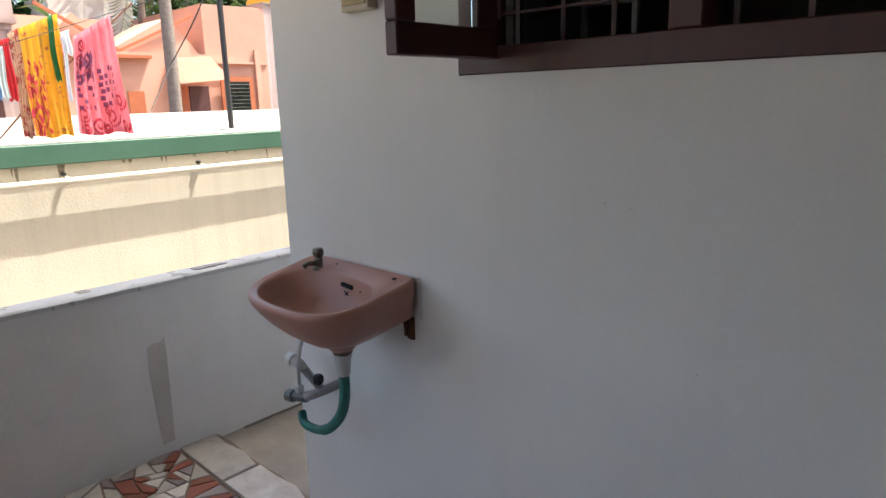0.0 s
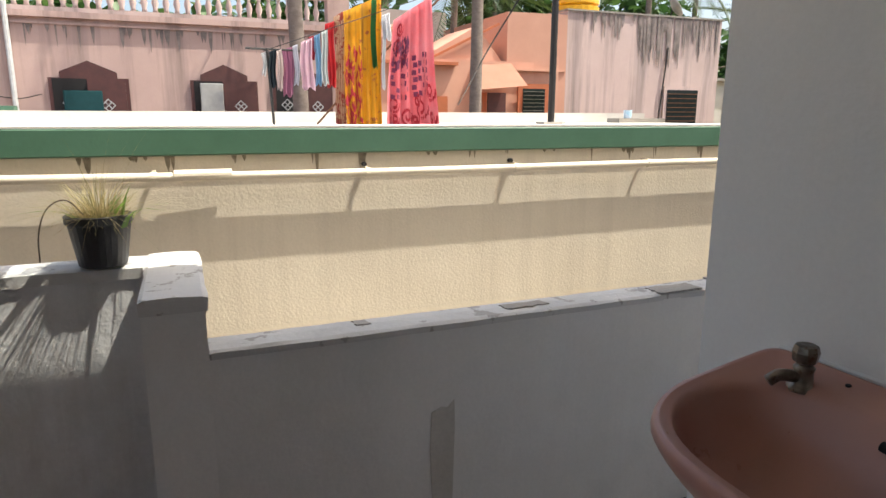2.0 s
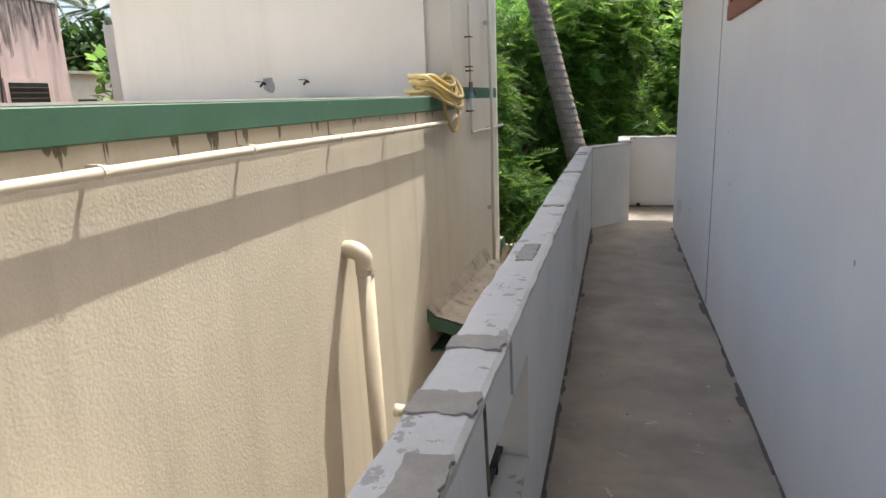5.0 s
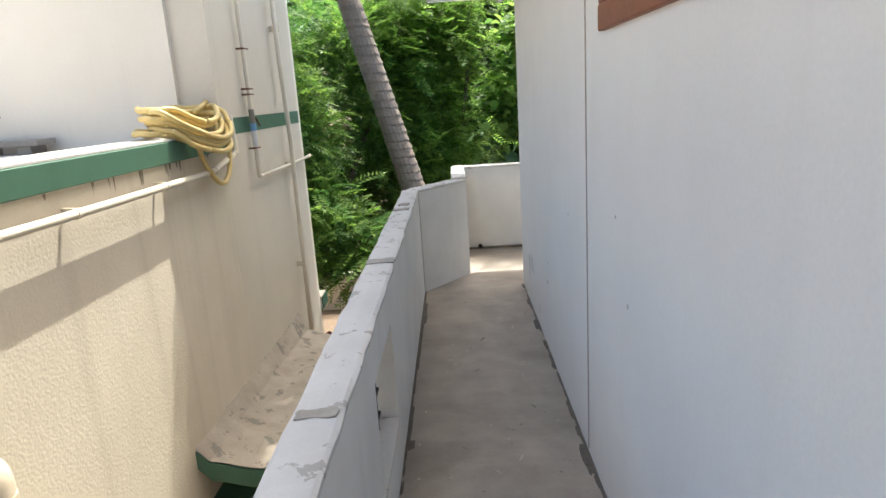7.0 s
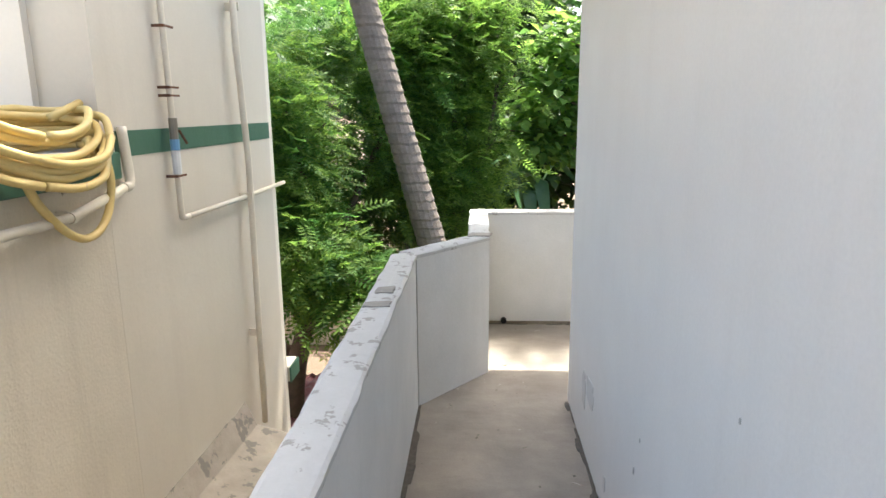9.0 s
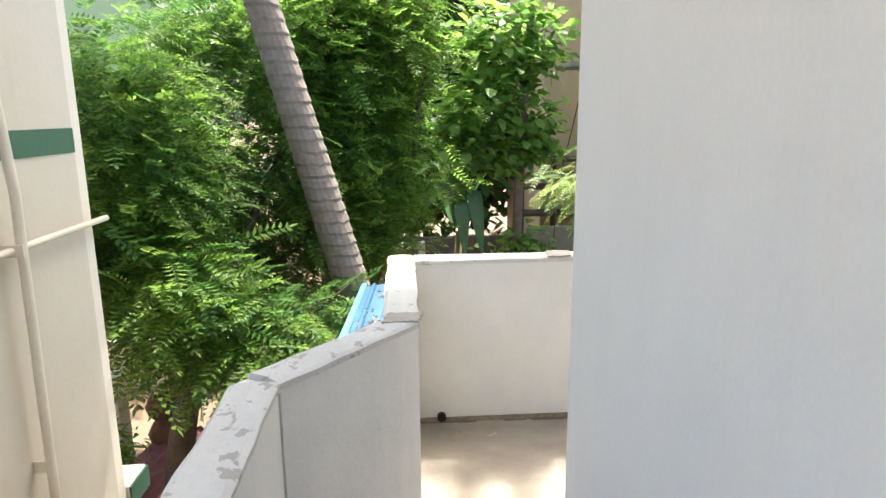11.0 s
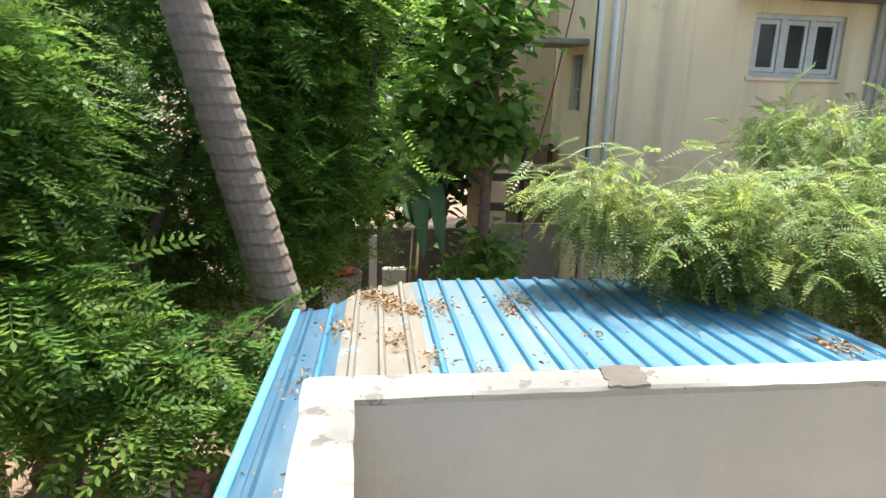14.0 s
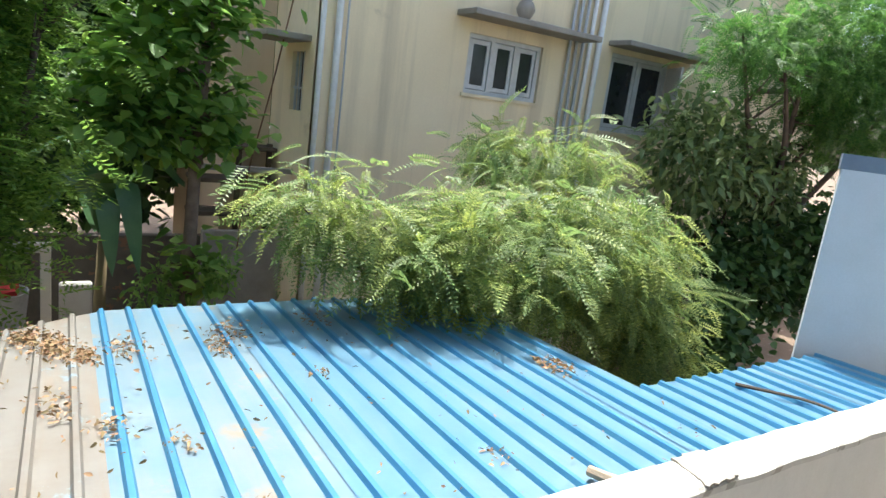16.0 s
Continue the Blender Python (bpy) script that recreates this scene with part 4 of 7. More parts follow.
part("stand_frame", join(beam((-0.78, 1.9, 0.0), (-0.78, 1.9, 2.2), 0.016, 0.016), beam((-0.62, 1.9, 0.0), (-0.62, 1.9, 2.2), 0.016, 0.016), beam((-0.78, 1.9, 1.80), (-0.62, 1.9, 1.80), 0.02, 0.02), beam((-0.78, 1.9, 2.2), (-0.62, 1.9, 2.2), 0.02, 0.02)), PALE_METAL, rack)
part("stand_foot", box(-0.85, -0.55, 1.75, 2.05, 0.0, 0.03), PALE_METAL, rack)

switch = thing("switch_box", (-1.18, BY, 1.80), "ivory plastic electrical switch box on the wall", "switch box")
part("box", box(-1.237, -1.118, BY - 0.035, BY, 1.785, 1.93, 0.004), IVORY_PLASTIC, switch)
part("face_plate", box(-1.225, -1.13, BY - 0.039, BY - 0.0355, 1.80, 1.92, 0.001), surf("yellowed_plate", (0.45, 0.33, 0.12), rough=0.4, scale=30), switch, "yellowed face plate")
for x in (-1.20, -1.165):
    part("switch_rocker", box(x - 0.010, x + 0.010, BY - 0.044, BY - 0.0395, 1.815, 1.85, 0.002), IVORY_PLASTIC, switch)

# ---- corridor window ----
win2 = thing("window_2", (HX, 4.56, 1.68), "red-brown painted wooden corridor window", "window", kind="structure")
part("window_frame", join(box(HX - 0.02, HX + 0.10, 3.915, 5.205, 1.675, 1.755, 0.004), box(HX - 0.018, HX + 0.10, 3.915, 3.985, 1.756, 2.3, 0.004), box(HX - 0.018, HX + 0.10, 5.135, 5.205, 1.756, 2.3, 0.004),
     box(HX - 0.018, HX + 0.10, 3.986, 5.134, 2.24, 2.3, 0.004), box(HX - 0.016, HX + 0.10, 4.52, 4.59, 1.756, 2.239, 0.004)), BROWN_WOOD, win2)
for y0, y1 in ((3.99, 4.516), (4.594, 5.13)):
    sash = part("sash", join(box(HX + 0.01, HX + 0.05, y0, y1, 1.76, 1.82, 0.003), box(HX + 0.01, HX + 0.05, y0, y0 + 0.05, 1.821, 2.235, 0.003), box(HX + 0.01, HX + 0.05, y1 - 0.05, y1, 1.821, 2.235, 0.003)), BROWN_WOOD, win2)
    part("pane", box(HX + 0.028, HX + 0.032, y0 + 0.051, y1 - 0.051, 1.821, 2.23), DARK_GLASS, sash, "dark glass pane")
    for k in range(4):
        yy = y0 + (k + 0.8) * (y1 - y0) / 4.6
        part("window_bar", beam((HX + 0.07, yy, 1.72), (HX + 0.07, yy, 2.26), 0.010, 0.010), BROWN_WOOD, win2)

bulb = thing("pendant_bulb", (-1.67, 8.9, SLAB), "dusty light bulb hanging from a short flex", "light bulb")
part("flex", tube([(-1.67, 8.9, SLAB), (-1.67, 8.9, 2.36)], 0.004, 6), BLACK_PLASTIC, bulb)
part("holder", lathe([(0.018, 0.0), (0.02, 0.03), (0.012, 0.04)], (-1.67, 8.9, 2.33)), BLACK_PLASTIC, bulb)
part("bulb", lathe([(0.006, 0.0), (0.03, 0.015), (0.036, 0.04), (0.02, 0.075), (0.014, 0.085)], (-1.67, 8.9, 2.245)), PALE_METAL, bulb, "dull grey glass bulb", smooth=True)

# ---- potted grass on the high parapet ----
pot = thing("flower_pot", (-2.885, 0.295, 0.972), "black plastic pot of dry grass on a parapet", "flower pot")
pbm = lathe([(0.062, 0.0), (0.066, 0.004), (0.086, 0.128), (0.087, 0.129), (0.092, 0.13), (0.093, 0.152), (0.086, 0.154), (0.083, 0.13), (0.08, 0.128)], (-2.885, 0.295, 0.972), 28)
part("pot", pbm, BLACK_PLASTIC, pot, smooth=False)
part("soil", lathe([(0.08, 0.0), (0.081, 0.005), (0.03, 0.012)], (-2.885, 0.295, 1.098)), EARTH, pot, "dry brown soil")


def blades(name, at, count, length, spread, width, material, parent, seed, droop=0.5, label=""):
    rnd = random.Random(seed)
    bm = bmesh.new()
    for _ in range(count):
        a = rnd.uniform(0, 2 * math.pi)
        l = length * rnd.uniform(0.4, 1.0)
        lean = spread * rnd.uniform(0.1, 1.0)
        base = Vector(at) + Vector((math.cos(a), math.sin(a), 0)) * rnd.uniform(0, 0.065)
        out = Vector((math.cos(a + rnd.uniform(-0.6, 0.6)), math.sin(a + rnd.uniform(-0.6, 0.6)), 0))
        side = Vector((-out.y, out.x, 0)) * width * rnd.uniform(0.6, 1.2)
        prev = None
        for s in range(5):
            t = s / 4
            p = base + out * (lean * l * t * (0.4 + 0.6 * t)) + Vector((0, 0, l * (t - droop * lean * t * t * 0.9)))
            w = side * (1 - t * 0.92)
            cur = (bm.verts.new(p - w), bm.verts.new(p + w))
            if prev:
                bm.faces.new((prev[0], prev[1], cur[1], cur[0]))
            prev = cur
    return part(name, bm, material, parent, label)


blades("grass", (-2.885, 0.295, 1.09), 430, 0.22, 1.6, 0.0015, DRY_GRASS, pot, 11, 0.62, "tangled dry straw grass")
blades("dead_grass", (-2.885, 0.295, 1.115), 130, 0.085, 2.2, 0.0014, DRY_GRASS, pot, 15, 1.0, "pale dead tufts over the rim")
blades("long_grass", (-2.885, 0.295, 1.09), 46, 0.36, 2.2, 0.0010, DRY_GRASS, pot, 12, 0.62, "long trailing dry stems")
blades("green_leaves", (-2.87, 0.32, 1.09), 9, 0.17, 1.2, 0.013, NEEM_YOUNG, pot, 13, 0.7, "broad green leaf blades")
part("dead_stem", tube(curve_points([(-2.89, 0.27, 1.10), (-2.87, 0.22, 1.17), (-2.85, 0.17, 1.15), (-2.84, 0.145, 1.08), (-2.84, 0.14, 1.0)], 6), 0.0022, 5), BARK, pot)

# ==== things on the neighbouring wall ====
gutter = thing("wall_pipe", (nbx(2, 0.05), 2, 1.13), "cream plastic water pipe running along the wall", "pipe")
run = [(nbx(y, 0.057), y, 1.147 - 0.0028 * (y - 1.3) - 0.006 * math.sin(y * 1.3)) for y in [-9 + 0.35 * i for i in range(47)]] + [(nbx(7.5, 0.05), 7.5, 1.20)]
part("pipe", tube(run, 0.0195, 12), PVC_CREAM, gutter, smooth=True)
part("pipe_riser", tube(curve_points([(nbx(7.5, 0.05), 7.48, 1.20), (nbx(7.53, 0.05), 7.53, 1.21), (nbx(7.54, 0.04), 7.545, 1.30), (nbx(7.54, 0.03), 7.545, 1.46)], 5), 0.022, 10), PVC_CREAM, gutter, smooth=True)
part("coupler", tube([(nbx(0.53, 0.057), 0.5, 1.152), (nbx(0.53, 0.057), 0.74, 1.152)], 0.0235, 12), PVC_CREAM, gutter)
for y in (-1.4, -0.4, 0.42, 1.364, 2.169, 3.022, 3.858, 4.743, 5.6, 6.4, 7.1):
    z = 1.147 - 0.0028 * (y - 1.3) - 0.006 * math.sin(y * 1.3)
    clip = part("pipe_clip", tube([(nbx(y, 0.057), y - 0.012, z), (nbx(y, 0.057), y + 0.012, z)], 0.0232, 12), PVC_CREAM, gutter)
    part("clip_arm", beam((nbx(y, -0.01), y, z + 0.02), (nbx(y, 0.05), y, z + 0.02), 0.016, 0.012), PVC_CREAM, clip)
for y in (1.364, 2.16):
    part("nail", tube([(nbx(y, -0.01), y - 0.005, 1.178), (nbx(y, 0.03), y - 0.005, 1.178)], 0.011, 8), BLACK_HOLE, gutter, "dark wall plug")

PVC_BEIGE = surf("beige_pvc", (0.62, 0.53, 0.40), (0.55, 0.46, 0.34), rough=0.5, scale=5, bump=0.05, spot=(0.40, 0.32, 0.23), spot_at=0.70, spot_scale=16)
vent = thing("vent_pipe", (nbx(4.82, 0.1), 4.82, 0.4), "cream plastic vent pipe bending out of the wall", "pipe")
part("elbow", tube(curve_points([(nbx(4.82, -0.02), 4.83, 0.47), (nbx(4.82, 0.05), 4.82, 0.475), (nbx(4.82, 0.115), 4.81, 0.44), (nbx(4.82, 0.13), 4.80, 0.36)], 8), 0.054, 16), PVC_BEIGE, vent, smooth=True)
part("down_pipe", tube([(nbx(4.8, 0.13), 4.80, 0.355), (nbx(4.8, 0.17), 4.78, -1.4), (nbx(4.8, 0.17), 4.78, -3.1)], 0.05, 16), PVC_BEIGE, vent, smooth=True)
part("collar", tube([(nbx(4.8, 0.13), 4.80, 0.37), (nbx(4.8, 0.131), 4.80, 0.33)], 0.056, 16), PVC_BEIGE, vent)
stub = solo("waste_pipe", join(tube([(nbx(5.2, 0.12), 5.2, -0.76), (PO + 0.01, 5.2, -0.74)], 0.04, 14), tube([(nbx(5.2, 0.11), 5.2, -0.76), (nbx(5.2, 0.17), 5.2, -0.76)], 0.046, 14)), PVC_CREAM, "cream plastic waste pipe crossing below the parapet", "pipe", smooth=True)

riser = thing("water_riser", (nbx(7.98, 0.04), 7.98, 1.0), "cream water pipe with a lever valve on a wall", "pipe")
xr = lambda y, o=0.045: nbx(y, o)
part("pipe", tube(curve_points([(xr(7.97), 7.97, 3.3), (xr(7.97), 7.965, 2.3), (xr(7.97), 7.98, 1.62), (xr(7.98), 7.985, 1.05), (xr(8.0), 8.005, 0.985), (xr(8.05), 8.06, 0.978)], 6), 0.016, 10), PVC_CREAM, riser, smooth=True)
part("pipe", tube([(xr(8.05), 8.05, 0.978), (xr(8.85), 8.85, 0.976), (xr(9.6), 9.66, 0.982)], 0.015, 10), PVC_CREAM, riser, smooth=True)
part("valve_body", tube([(xr(7.98), 7.985, 1.37), (xr(7.98), 7.985, 1.49)], 0.022, 10), surf("brass_body", (0.28, 0.25, 0.2), rough=0.4, metal=0.6, scale=20), riser, "brown metal ball valve")
part("valve_label", tube([(xr(7.98), 7.985, 1.33), (xr(7.98), 7.985, 1.385)], 0.024, 10), surf("blue_label", (0.18, 0.36, 0.55), rough=0.5, scale=20), riser, "blue paper label")
part("valve_sleeve", tube([(xr(7.98), 7.985, 1.21), (xr(7.98), 7.985, 1.328)], 0.023, 10), PVC_WHITE, riser)
part("lever", beam((xr(7.98) + 0.02, 8.0, 1.43), (xr(7.98) + 0.03, 8.06, 1.36), 0.012, 0.006), RUST, riser, "small rusty lever")
for z in (1.93, 1.64, 1.60, 1.20):
    part("pipe_clip", join(beam((xr(7.97, -0.01), 7.955, z), (xr(7.97, 0.06), 7.955, z), 0.008, 0.014), beam((xr(7.97, 0.06), 7.95, z), (xr(7.97, 0.06), 8.05, z), 0.006, 0.01)), RUST, riser, "rusty pipe clip")
down = thing("down_pipe", (nbx(8.85, 0.035), 8.85, 0), "cream rainwater pipe against the wall", "pipe")
part("pipe", tube([(xr(8.80, 0.07), 8.80, 3.3), (xr(8.83, 0.07), 8.83, 1.9), (xr(8.9, 0.07), 8.90, 1.2), (xr(8.87, 0.07), 8.87, 0.0), (xr(8.86, 0.07), 8.86, -0.62)], 0.021, 10), PVC_CREAM, down, smooth=True)
for z in (2.15, 0.975, 0.04):
    part("pipe_clip", beam((xr(8.86, -0.01), 8.87, z), (xr(8.86, 0.09), 8.87, z), 0.01, 0.05), PVC_CREAM, down)

# ---- hose coil over the coping ----
coil = thing("garden_hose", (nbx(7.0, -0.05), 7.0, 1.36), "coil of yellow garden hose slung over the coping", "hose")
rh = random.Random(9)
for k in range(9):
    r = 0.20 + 0.05 * rh.random()
    pts = []
    ox, oz = rh.uniform(-0.05, 0.04), 0.018 * k
    for i in range(17):
        a = 2 * math.pi * i / 16 + k
        y = 7.02 + (r + 0.18) * math.cos(a) * 0.95 + rh.uniform(-0.02, 0.02)
        x = nbx(y, -0.05 + ox) + r * 0.75 * math.sin(a)
        z = 1.385 + oz + rh.uniform(-0.008, 0.008)
        over = x - nbx(y, 0.02)
        if over > 0:
            z -= over * 1.15
        pts.append((x, y, z))
    part("hose_loop", tube(curve_points(pts, 4), 0.0165, 9), HOSE, coil, smooth=True)
part("hanging_loop", tube(curve_points([(nbx(6.7, -0.05), 6.75, 1.45), (nbx(6.8, 0.06), 6.82, 1.38), (nbx(6.9, 0.07), 6.92, 1.20), (nbx(7.1, 0.075), 7.08, 1.06), (nbx(7.2, 0.075), 7.22, 1.05),
     (nbx(7.3, 0.07), 7.33, 1.14), (nbx(7.36, 0.06), 7.37, 1.30), (nbx(7.3, 0.0), 7.33, 1.42)], 7), 0.0165, 9), HOSE, coil, smooth=True)
part("hose_end", tube([(nbx(7.2, -0.08), 7.25, 1.50), (nbx(7.4, -0.06), 7.42, 1.56)], 0.0165, 9), HOSE, coil, smooth=True)

# ---- pole, clothes line and terrace clutter ----
pole = thing("clothes_pole", (-4.09, 2.575, 1.362), "thin black iron pole standing on the coping", "pole")
part("post", tube([(-4.09, 2.575, 1.30), (-4.09, 2.58, 3.6)], 0.02, 10), BLACK_IRON, pole)
part("stay_cable", tube(curve_points([(-4.09, 2.60, 2.5), (-4.15, 2.40, 2.1), (-4.5, 2.35, 1.8), (-6.2, 2.9, 1.5)], 6), 0.005, 6), BLACK_IRON, pole)
part("plaster_collar", blob_patch(-4.09, 2.575, 0.08, 0.10, 1.362, 3, thick=0.012), PATCH, pole)
post_far = thing("clothes_pole", (-5.5, 1.17, 1.30), "thin dark iron clothes-line post with a crossbar", "pole")
part("post", tube([(-5.5, 1.17, 1.30), (-5.5, 1.145, 1.86)], 0.010, 8), BLACK_IRON, post_far)
part("crossbar", tube([(-5.5, 1.0, 1.855), (-5.5, 1.42, 1.85)], 0.007, 8), BLACK_IRON, post_far)
part("line", tube([(-5.5, 1.12, 1.84), (-5.48, 1.70, 2.05), (-5.45, 2.45, 2.32), (-5.0, 3.6, 2.75)], 0.003, 5), BLACK_IRON, post_far)
far_stay = solo("clothes_prop", tube([(-5.6, 2.6, 2.4), (-5.7, 1.9, 1.75), (-5.8, 1.5, 1.30)], 0.008, 6), RUST, "slanting rusty prop of the clothes line", "pole")


def hanging_cloth(y0, y1, ztop0, ztop1, zbot, seed, x=-5.5, taper=0.0, sway=0.02, folds=5, cells=None):
    """A hung cloth in soft folds; or, with cells (u, v, du, dv, turn), printed marks that lie on it."""
    rnd = random.Random(seed)
    nu, nv = 20, 14
    bm = bmesh.new()
    ph = rnd.uniform(0, 6)

    def at(u, v, off=0.0):
        y = y0 + (y1 - y0) * (0.5 + (u - 0.5) * (1 - taper * (1 - v)))
        top = ztop0 + (ztop1 - ztop0) * u
        z = top + (zbot + 0.012 * math.sin(u * 9 + ph) - top) * v
        return (x + off + sway * math.sin(u * folds * 6.28 + ph) * (0.25 + v) + 0.5 * sway * math.sin(u * folds * 13.7 + v * 2 + ph) * 0.6, y + 0.006 * math.sin(v * 6 + ph), z)

    if cells:
        for u, v, du, dv, turn in cells:
            c, s = math.cos(turn), math.sin(turn)
            q = []
            for a, b in ((-1, -1), (1, -1), (1, 1), (-1, 1)):
                q.append(bm.verts.new(at(u + (a * du * c - b * dv * 0.6 * s), v + (b * dv * c + a * du * 1.6 * s) * 1.0, 0.006)))
            bm.faces.new(q)
        return bm
    grid = [[bm.verts.new(at(i / nu, j / nv)) for j in range(nv + 1)] for i in range(nu + 1)]
    for i in range(nu):
        for j in range(nv):
            bm.faces.new((grid[i][j], grid[i + 1][j], grid[i + 1][j + 1], grid[i][j + 1]))
    bmesh.ops.solidify(bm, geom=bm.faces[:], thickness=0.003)
    return bm


def scroll(u, v, r, turns, n, w):
    """Marks along a curl of leaf print."""
    out = []
    for i in range(n):
        t = i / n
        a = turns * 6.283 * t
        rr = r * (1 - 0.75 * t)
        out.append((u + rr * math.cos(a), v + rr * 0.8 * math.sin(a), w, w * 0.9, a + 1.5))
    return out


SARI_Y = cloth("yellow_sari", (0.66, 0.33, 0.02), (0.74, 0.40, 0.03), spot=(0.36, 0.12, 0.05), spot_at=0.60, spot_scale=14, streak=(0.16, 0.08, 0.04), amount=1.0, streak_scale=(1, 26, 0.5))
SARI_P = cloth("pink_sari", (0.74, 0.17, 0.20), (0.70, 0.24, 0.28), streak=(0.80, 0.42, 0.46), amount=0.6, streak_scale=(1, 9, 1.0))
FLORAL = cloth("floral_border", (0.52, 0.27, 0.16), (0.62, 0.44, 0.32), spot=(0.34, 0.06, 0.05), spot_at=0.53, spot_scale=20)
GREEN_CLOTH = cloth("green_stripe", (0.05, 0.25, 0.09))
DARK_PRINT = cloth("plum_print", (0.16, 0.035, 0.09))
RED_PRINT = cloth("red_print", (0.42, 0.03, 0.05))
rp = random.Random(14)
HUNG = "washing on the line"
s1 = thing("sari", (-5.5, 1.8, 1.33), "yellow printed sari with a floral border on the line", "laundry", HUNG)
YEL = dict(y0=1.69, y1=1.96, ztop0=2.13, ztop1=2.26, zbot=1.325, seed=1, sway=0.015, taper=-0.05)
part("body", hanging_cloth(**YEL), SARI_Y, s1, smooth=True)
part("border", hanging_cloth(1.62, 1.70, 2.09, 2.14, 1.325, 2, sway=0.012), FLORAL, s1, "floral red and beige border", smooth=True)
part("stripe", hanging_cloth(1.885, 1.925, 2.225, 2.25, 1.75, 3, x=-5.476, sway=0.006), GREEN_CLOTH, s1, "dark green stripe", smooth=True)
tagged(part("print", hanging_cloth(cells=[(rp.uniform(0.02, 0.5), rp.uniform(0.3, 0.98), 0.03, 0.022, rp.uniform(0, 3)) for _ in range(60)] + scroll(0.25, 0.8, 0.16, 1.4, 22, 0.02), **YEL), RED_PRINT, s1, "red floral print"), kind="stuff")
s2 = thing("sari", (-5.5, 2.2, 1.33), "pink sari with plum block and floral print", "laundry", HUNG)
PNK = dict(y0=1.99, y1=2.42, ztop0=2.09, ztop1=2.28, zbot=1.325, seed=4, sway=0.02, taper=0.3)
part("body", hanging_cloth(**PNK), SARI_P, s2, smooth=True)
blocks = [(0.10 + 0.115 * i + 0.02 * (j % 2), 0.42 + 0.062 * j, 0.038, 0.021, 0.08) for i in range(7) for j in range(6) if rp.random() < 0.82]
blocks += [(rp.uniform(0.08, 0.42), rp.uniform(0.22, 0.46), rp.uniform(0.012, 0.03), rp.uniform(0.01, 0.022), rp.uniform(0, 3)) for _ in range(80)]
tagged(part("print", hanging_cloth(cells=blocks, **PNK), DARK_PRINT, s2, "plum block print"), kind="stuff")
curls = []
for u, v, r in ((0.14, 0.80, 0.10), (0.40, 0.90, 0.11), (0.68, 0.86, 0.12), (0.88, 0.72, 0.10), (0.90, 0.93, 0.07), (0.16, 0.94, 0.07), (0.2, 0.12, 0.08), (0.16, 0.26, 0.09), (0.3, 0.38, 0.07), (0.55, 0.95, 0.06), (0.62, 0.78, 0.07)):
    curls += scroll(u, v, r, 1.5, 24, 0.014)
tagged(part("print_scroll", hanging_cloth(cells=curls, **PNK), RED_PRINT, s2, "crimson leaf scroll print"), kind="stuff")
small = [(1.11, 1.14, 1.825, 1.68, (0.75, 0.75, 0.76), "white vest hanging on the clothes line"), (1.15, 1.20, 1.835, 1.60, (0.03, 0.045, 0.06), "dark navy trousers on the clothes line"),
         (1.205, 1.245, 1.84, 1.58, (0.72, 0.62, 0.60), "pale pink top on the clothes line"), (1.25, 1.32, 1.85, 1.54, (0.40, 0.17, 0.27), "mauve cloth on the clothes line"),
         (1.325, 1.36, 1.88, 1.62, (0.70, 0.70, 0.76), "white shirt on the clothes line"), (1.365, 1.46, 1.905, 1.59, (0.70, 0.50, 0.58), "light pink frock on the clothes line"),
         (1.445, 1.48, 1.945, 1.80, (0.50, 0.03, 0.06), "dark red cloth on the clothes line"), (1.475, 1.52, 1.955, 1.62, (0.30, 0.52, 0.72), "sky blue cloth on the clothes line"),
         (1.515, 1.565, 1.98, 1.62, (0.62, 0.66, 0.66), "grey-white shirt on the clothes line"), (1.56, 1.62, 2.04, 1.61, (0.62, 0.04, 0.05), "bright red cloth on the clothes line"),
         (1.975, 2.04, 2.12, 1.95, (0.78, 0.78, 0.80), "white towel on the clothes line"), (1.965, 1.995, 2.10, 1.60, (0.76, 0.77, 0.80), "white stole on the clothes line")]
for i, (a, b, zt, zb, c, label) in enumerate(small):
    solo("garment", hanging_cloth(a, b, zt, zt + (b - a) * 0.4, zb, 20 + i, x=-5.5 + 0.012 * (i % 3), sway=0.012, folds=2, taper=0.25 * ((i * 7) % 3 - 1) * 0.5), cloth("cotton", c), label, "laundry", group=HUNG, smooth=True)

mug = thing("plastic_mug", (-8.85, 6.86, 1.365), "small blue and white plastic mug on a ledge", "mug")
part("mug", lathe([(0.05, 0.0), (0.055, 0.005), (0.065, 0.12), (0.06, 0.12), (0.05, 0.01)], (-8.85, 6.86, 1.365)), surf("blue_print", (0.30, 0.60, 0.80), (0.75, 0.8, 0.85), rough=0.4, scale=20), mug)
plate = thing("stone_slab", (-5.06, 7.25, 1.30), "grey stone slab propped on the terrace floor", "slab")
part("slab", box(-5.33, -4.80, 7.15, 7.36, 1.352, 1.392, 0.004), CONCRETE, plate)
for x in (-5.25, -4.95):
    part("prop", box(x, x + 0.09, 7.17, 7.34, 1.3005, 1.3515, 0.004), CONCRETE, plate)
for x, s in ((-5.66, 1), (-5.18, 2)):
    tp = thing("wall_tap", (x, 7.4, 1.55), "small dark tap on the terrace wall", "tap")
    part("spout", tube(curve_points([(x, 7.41, 1.545), (x - 0.01, 7.36, 1.55), (x - 0.02, 7.33, 1.52)], 5), 0.012, 8), BLACK_IRON, tp)
    part("lever", beam((x, 7.37, 1.565), (x - 0.09, 7.36, 1.572), 0.012, 0.008), BLACK_IRON, tp)
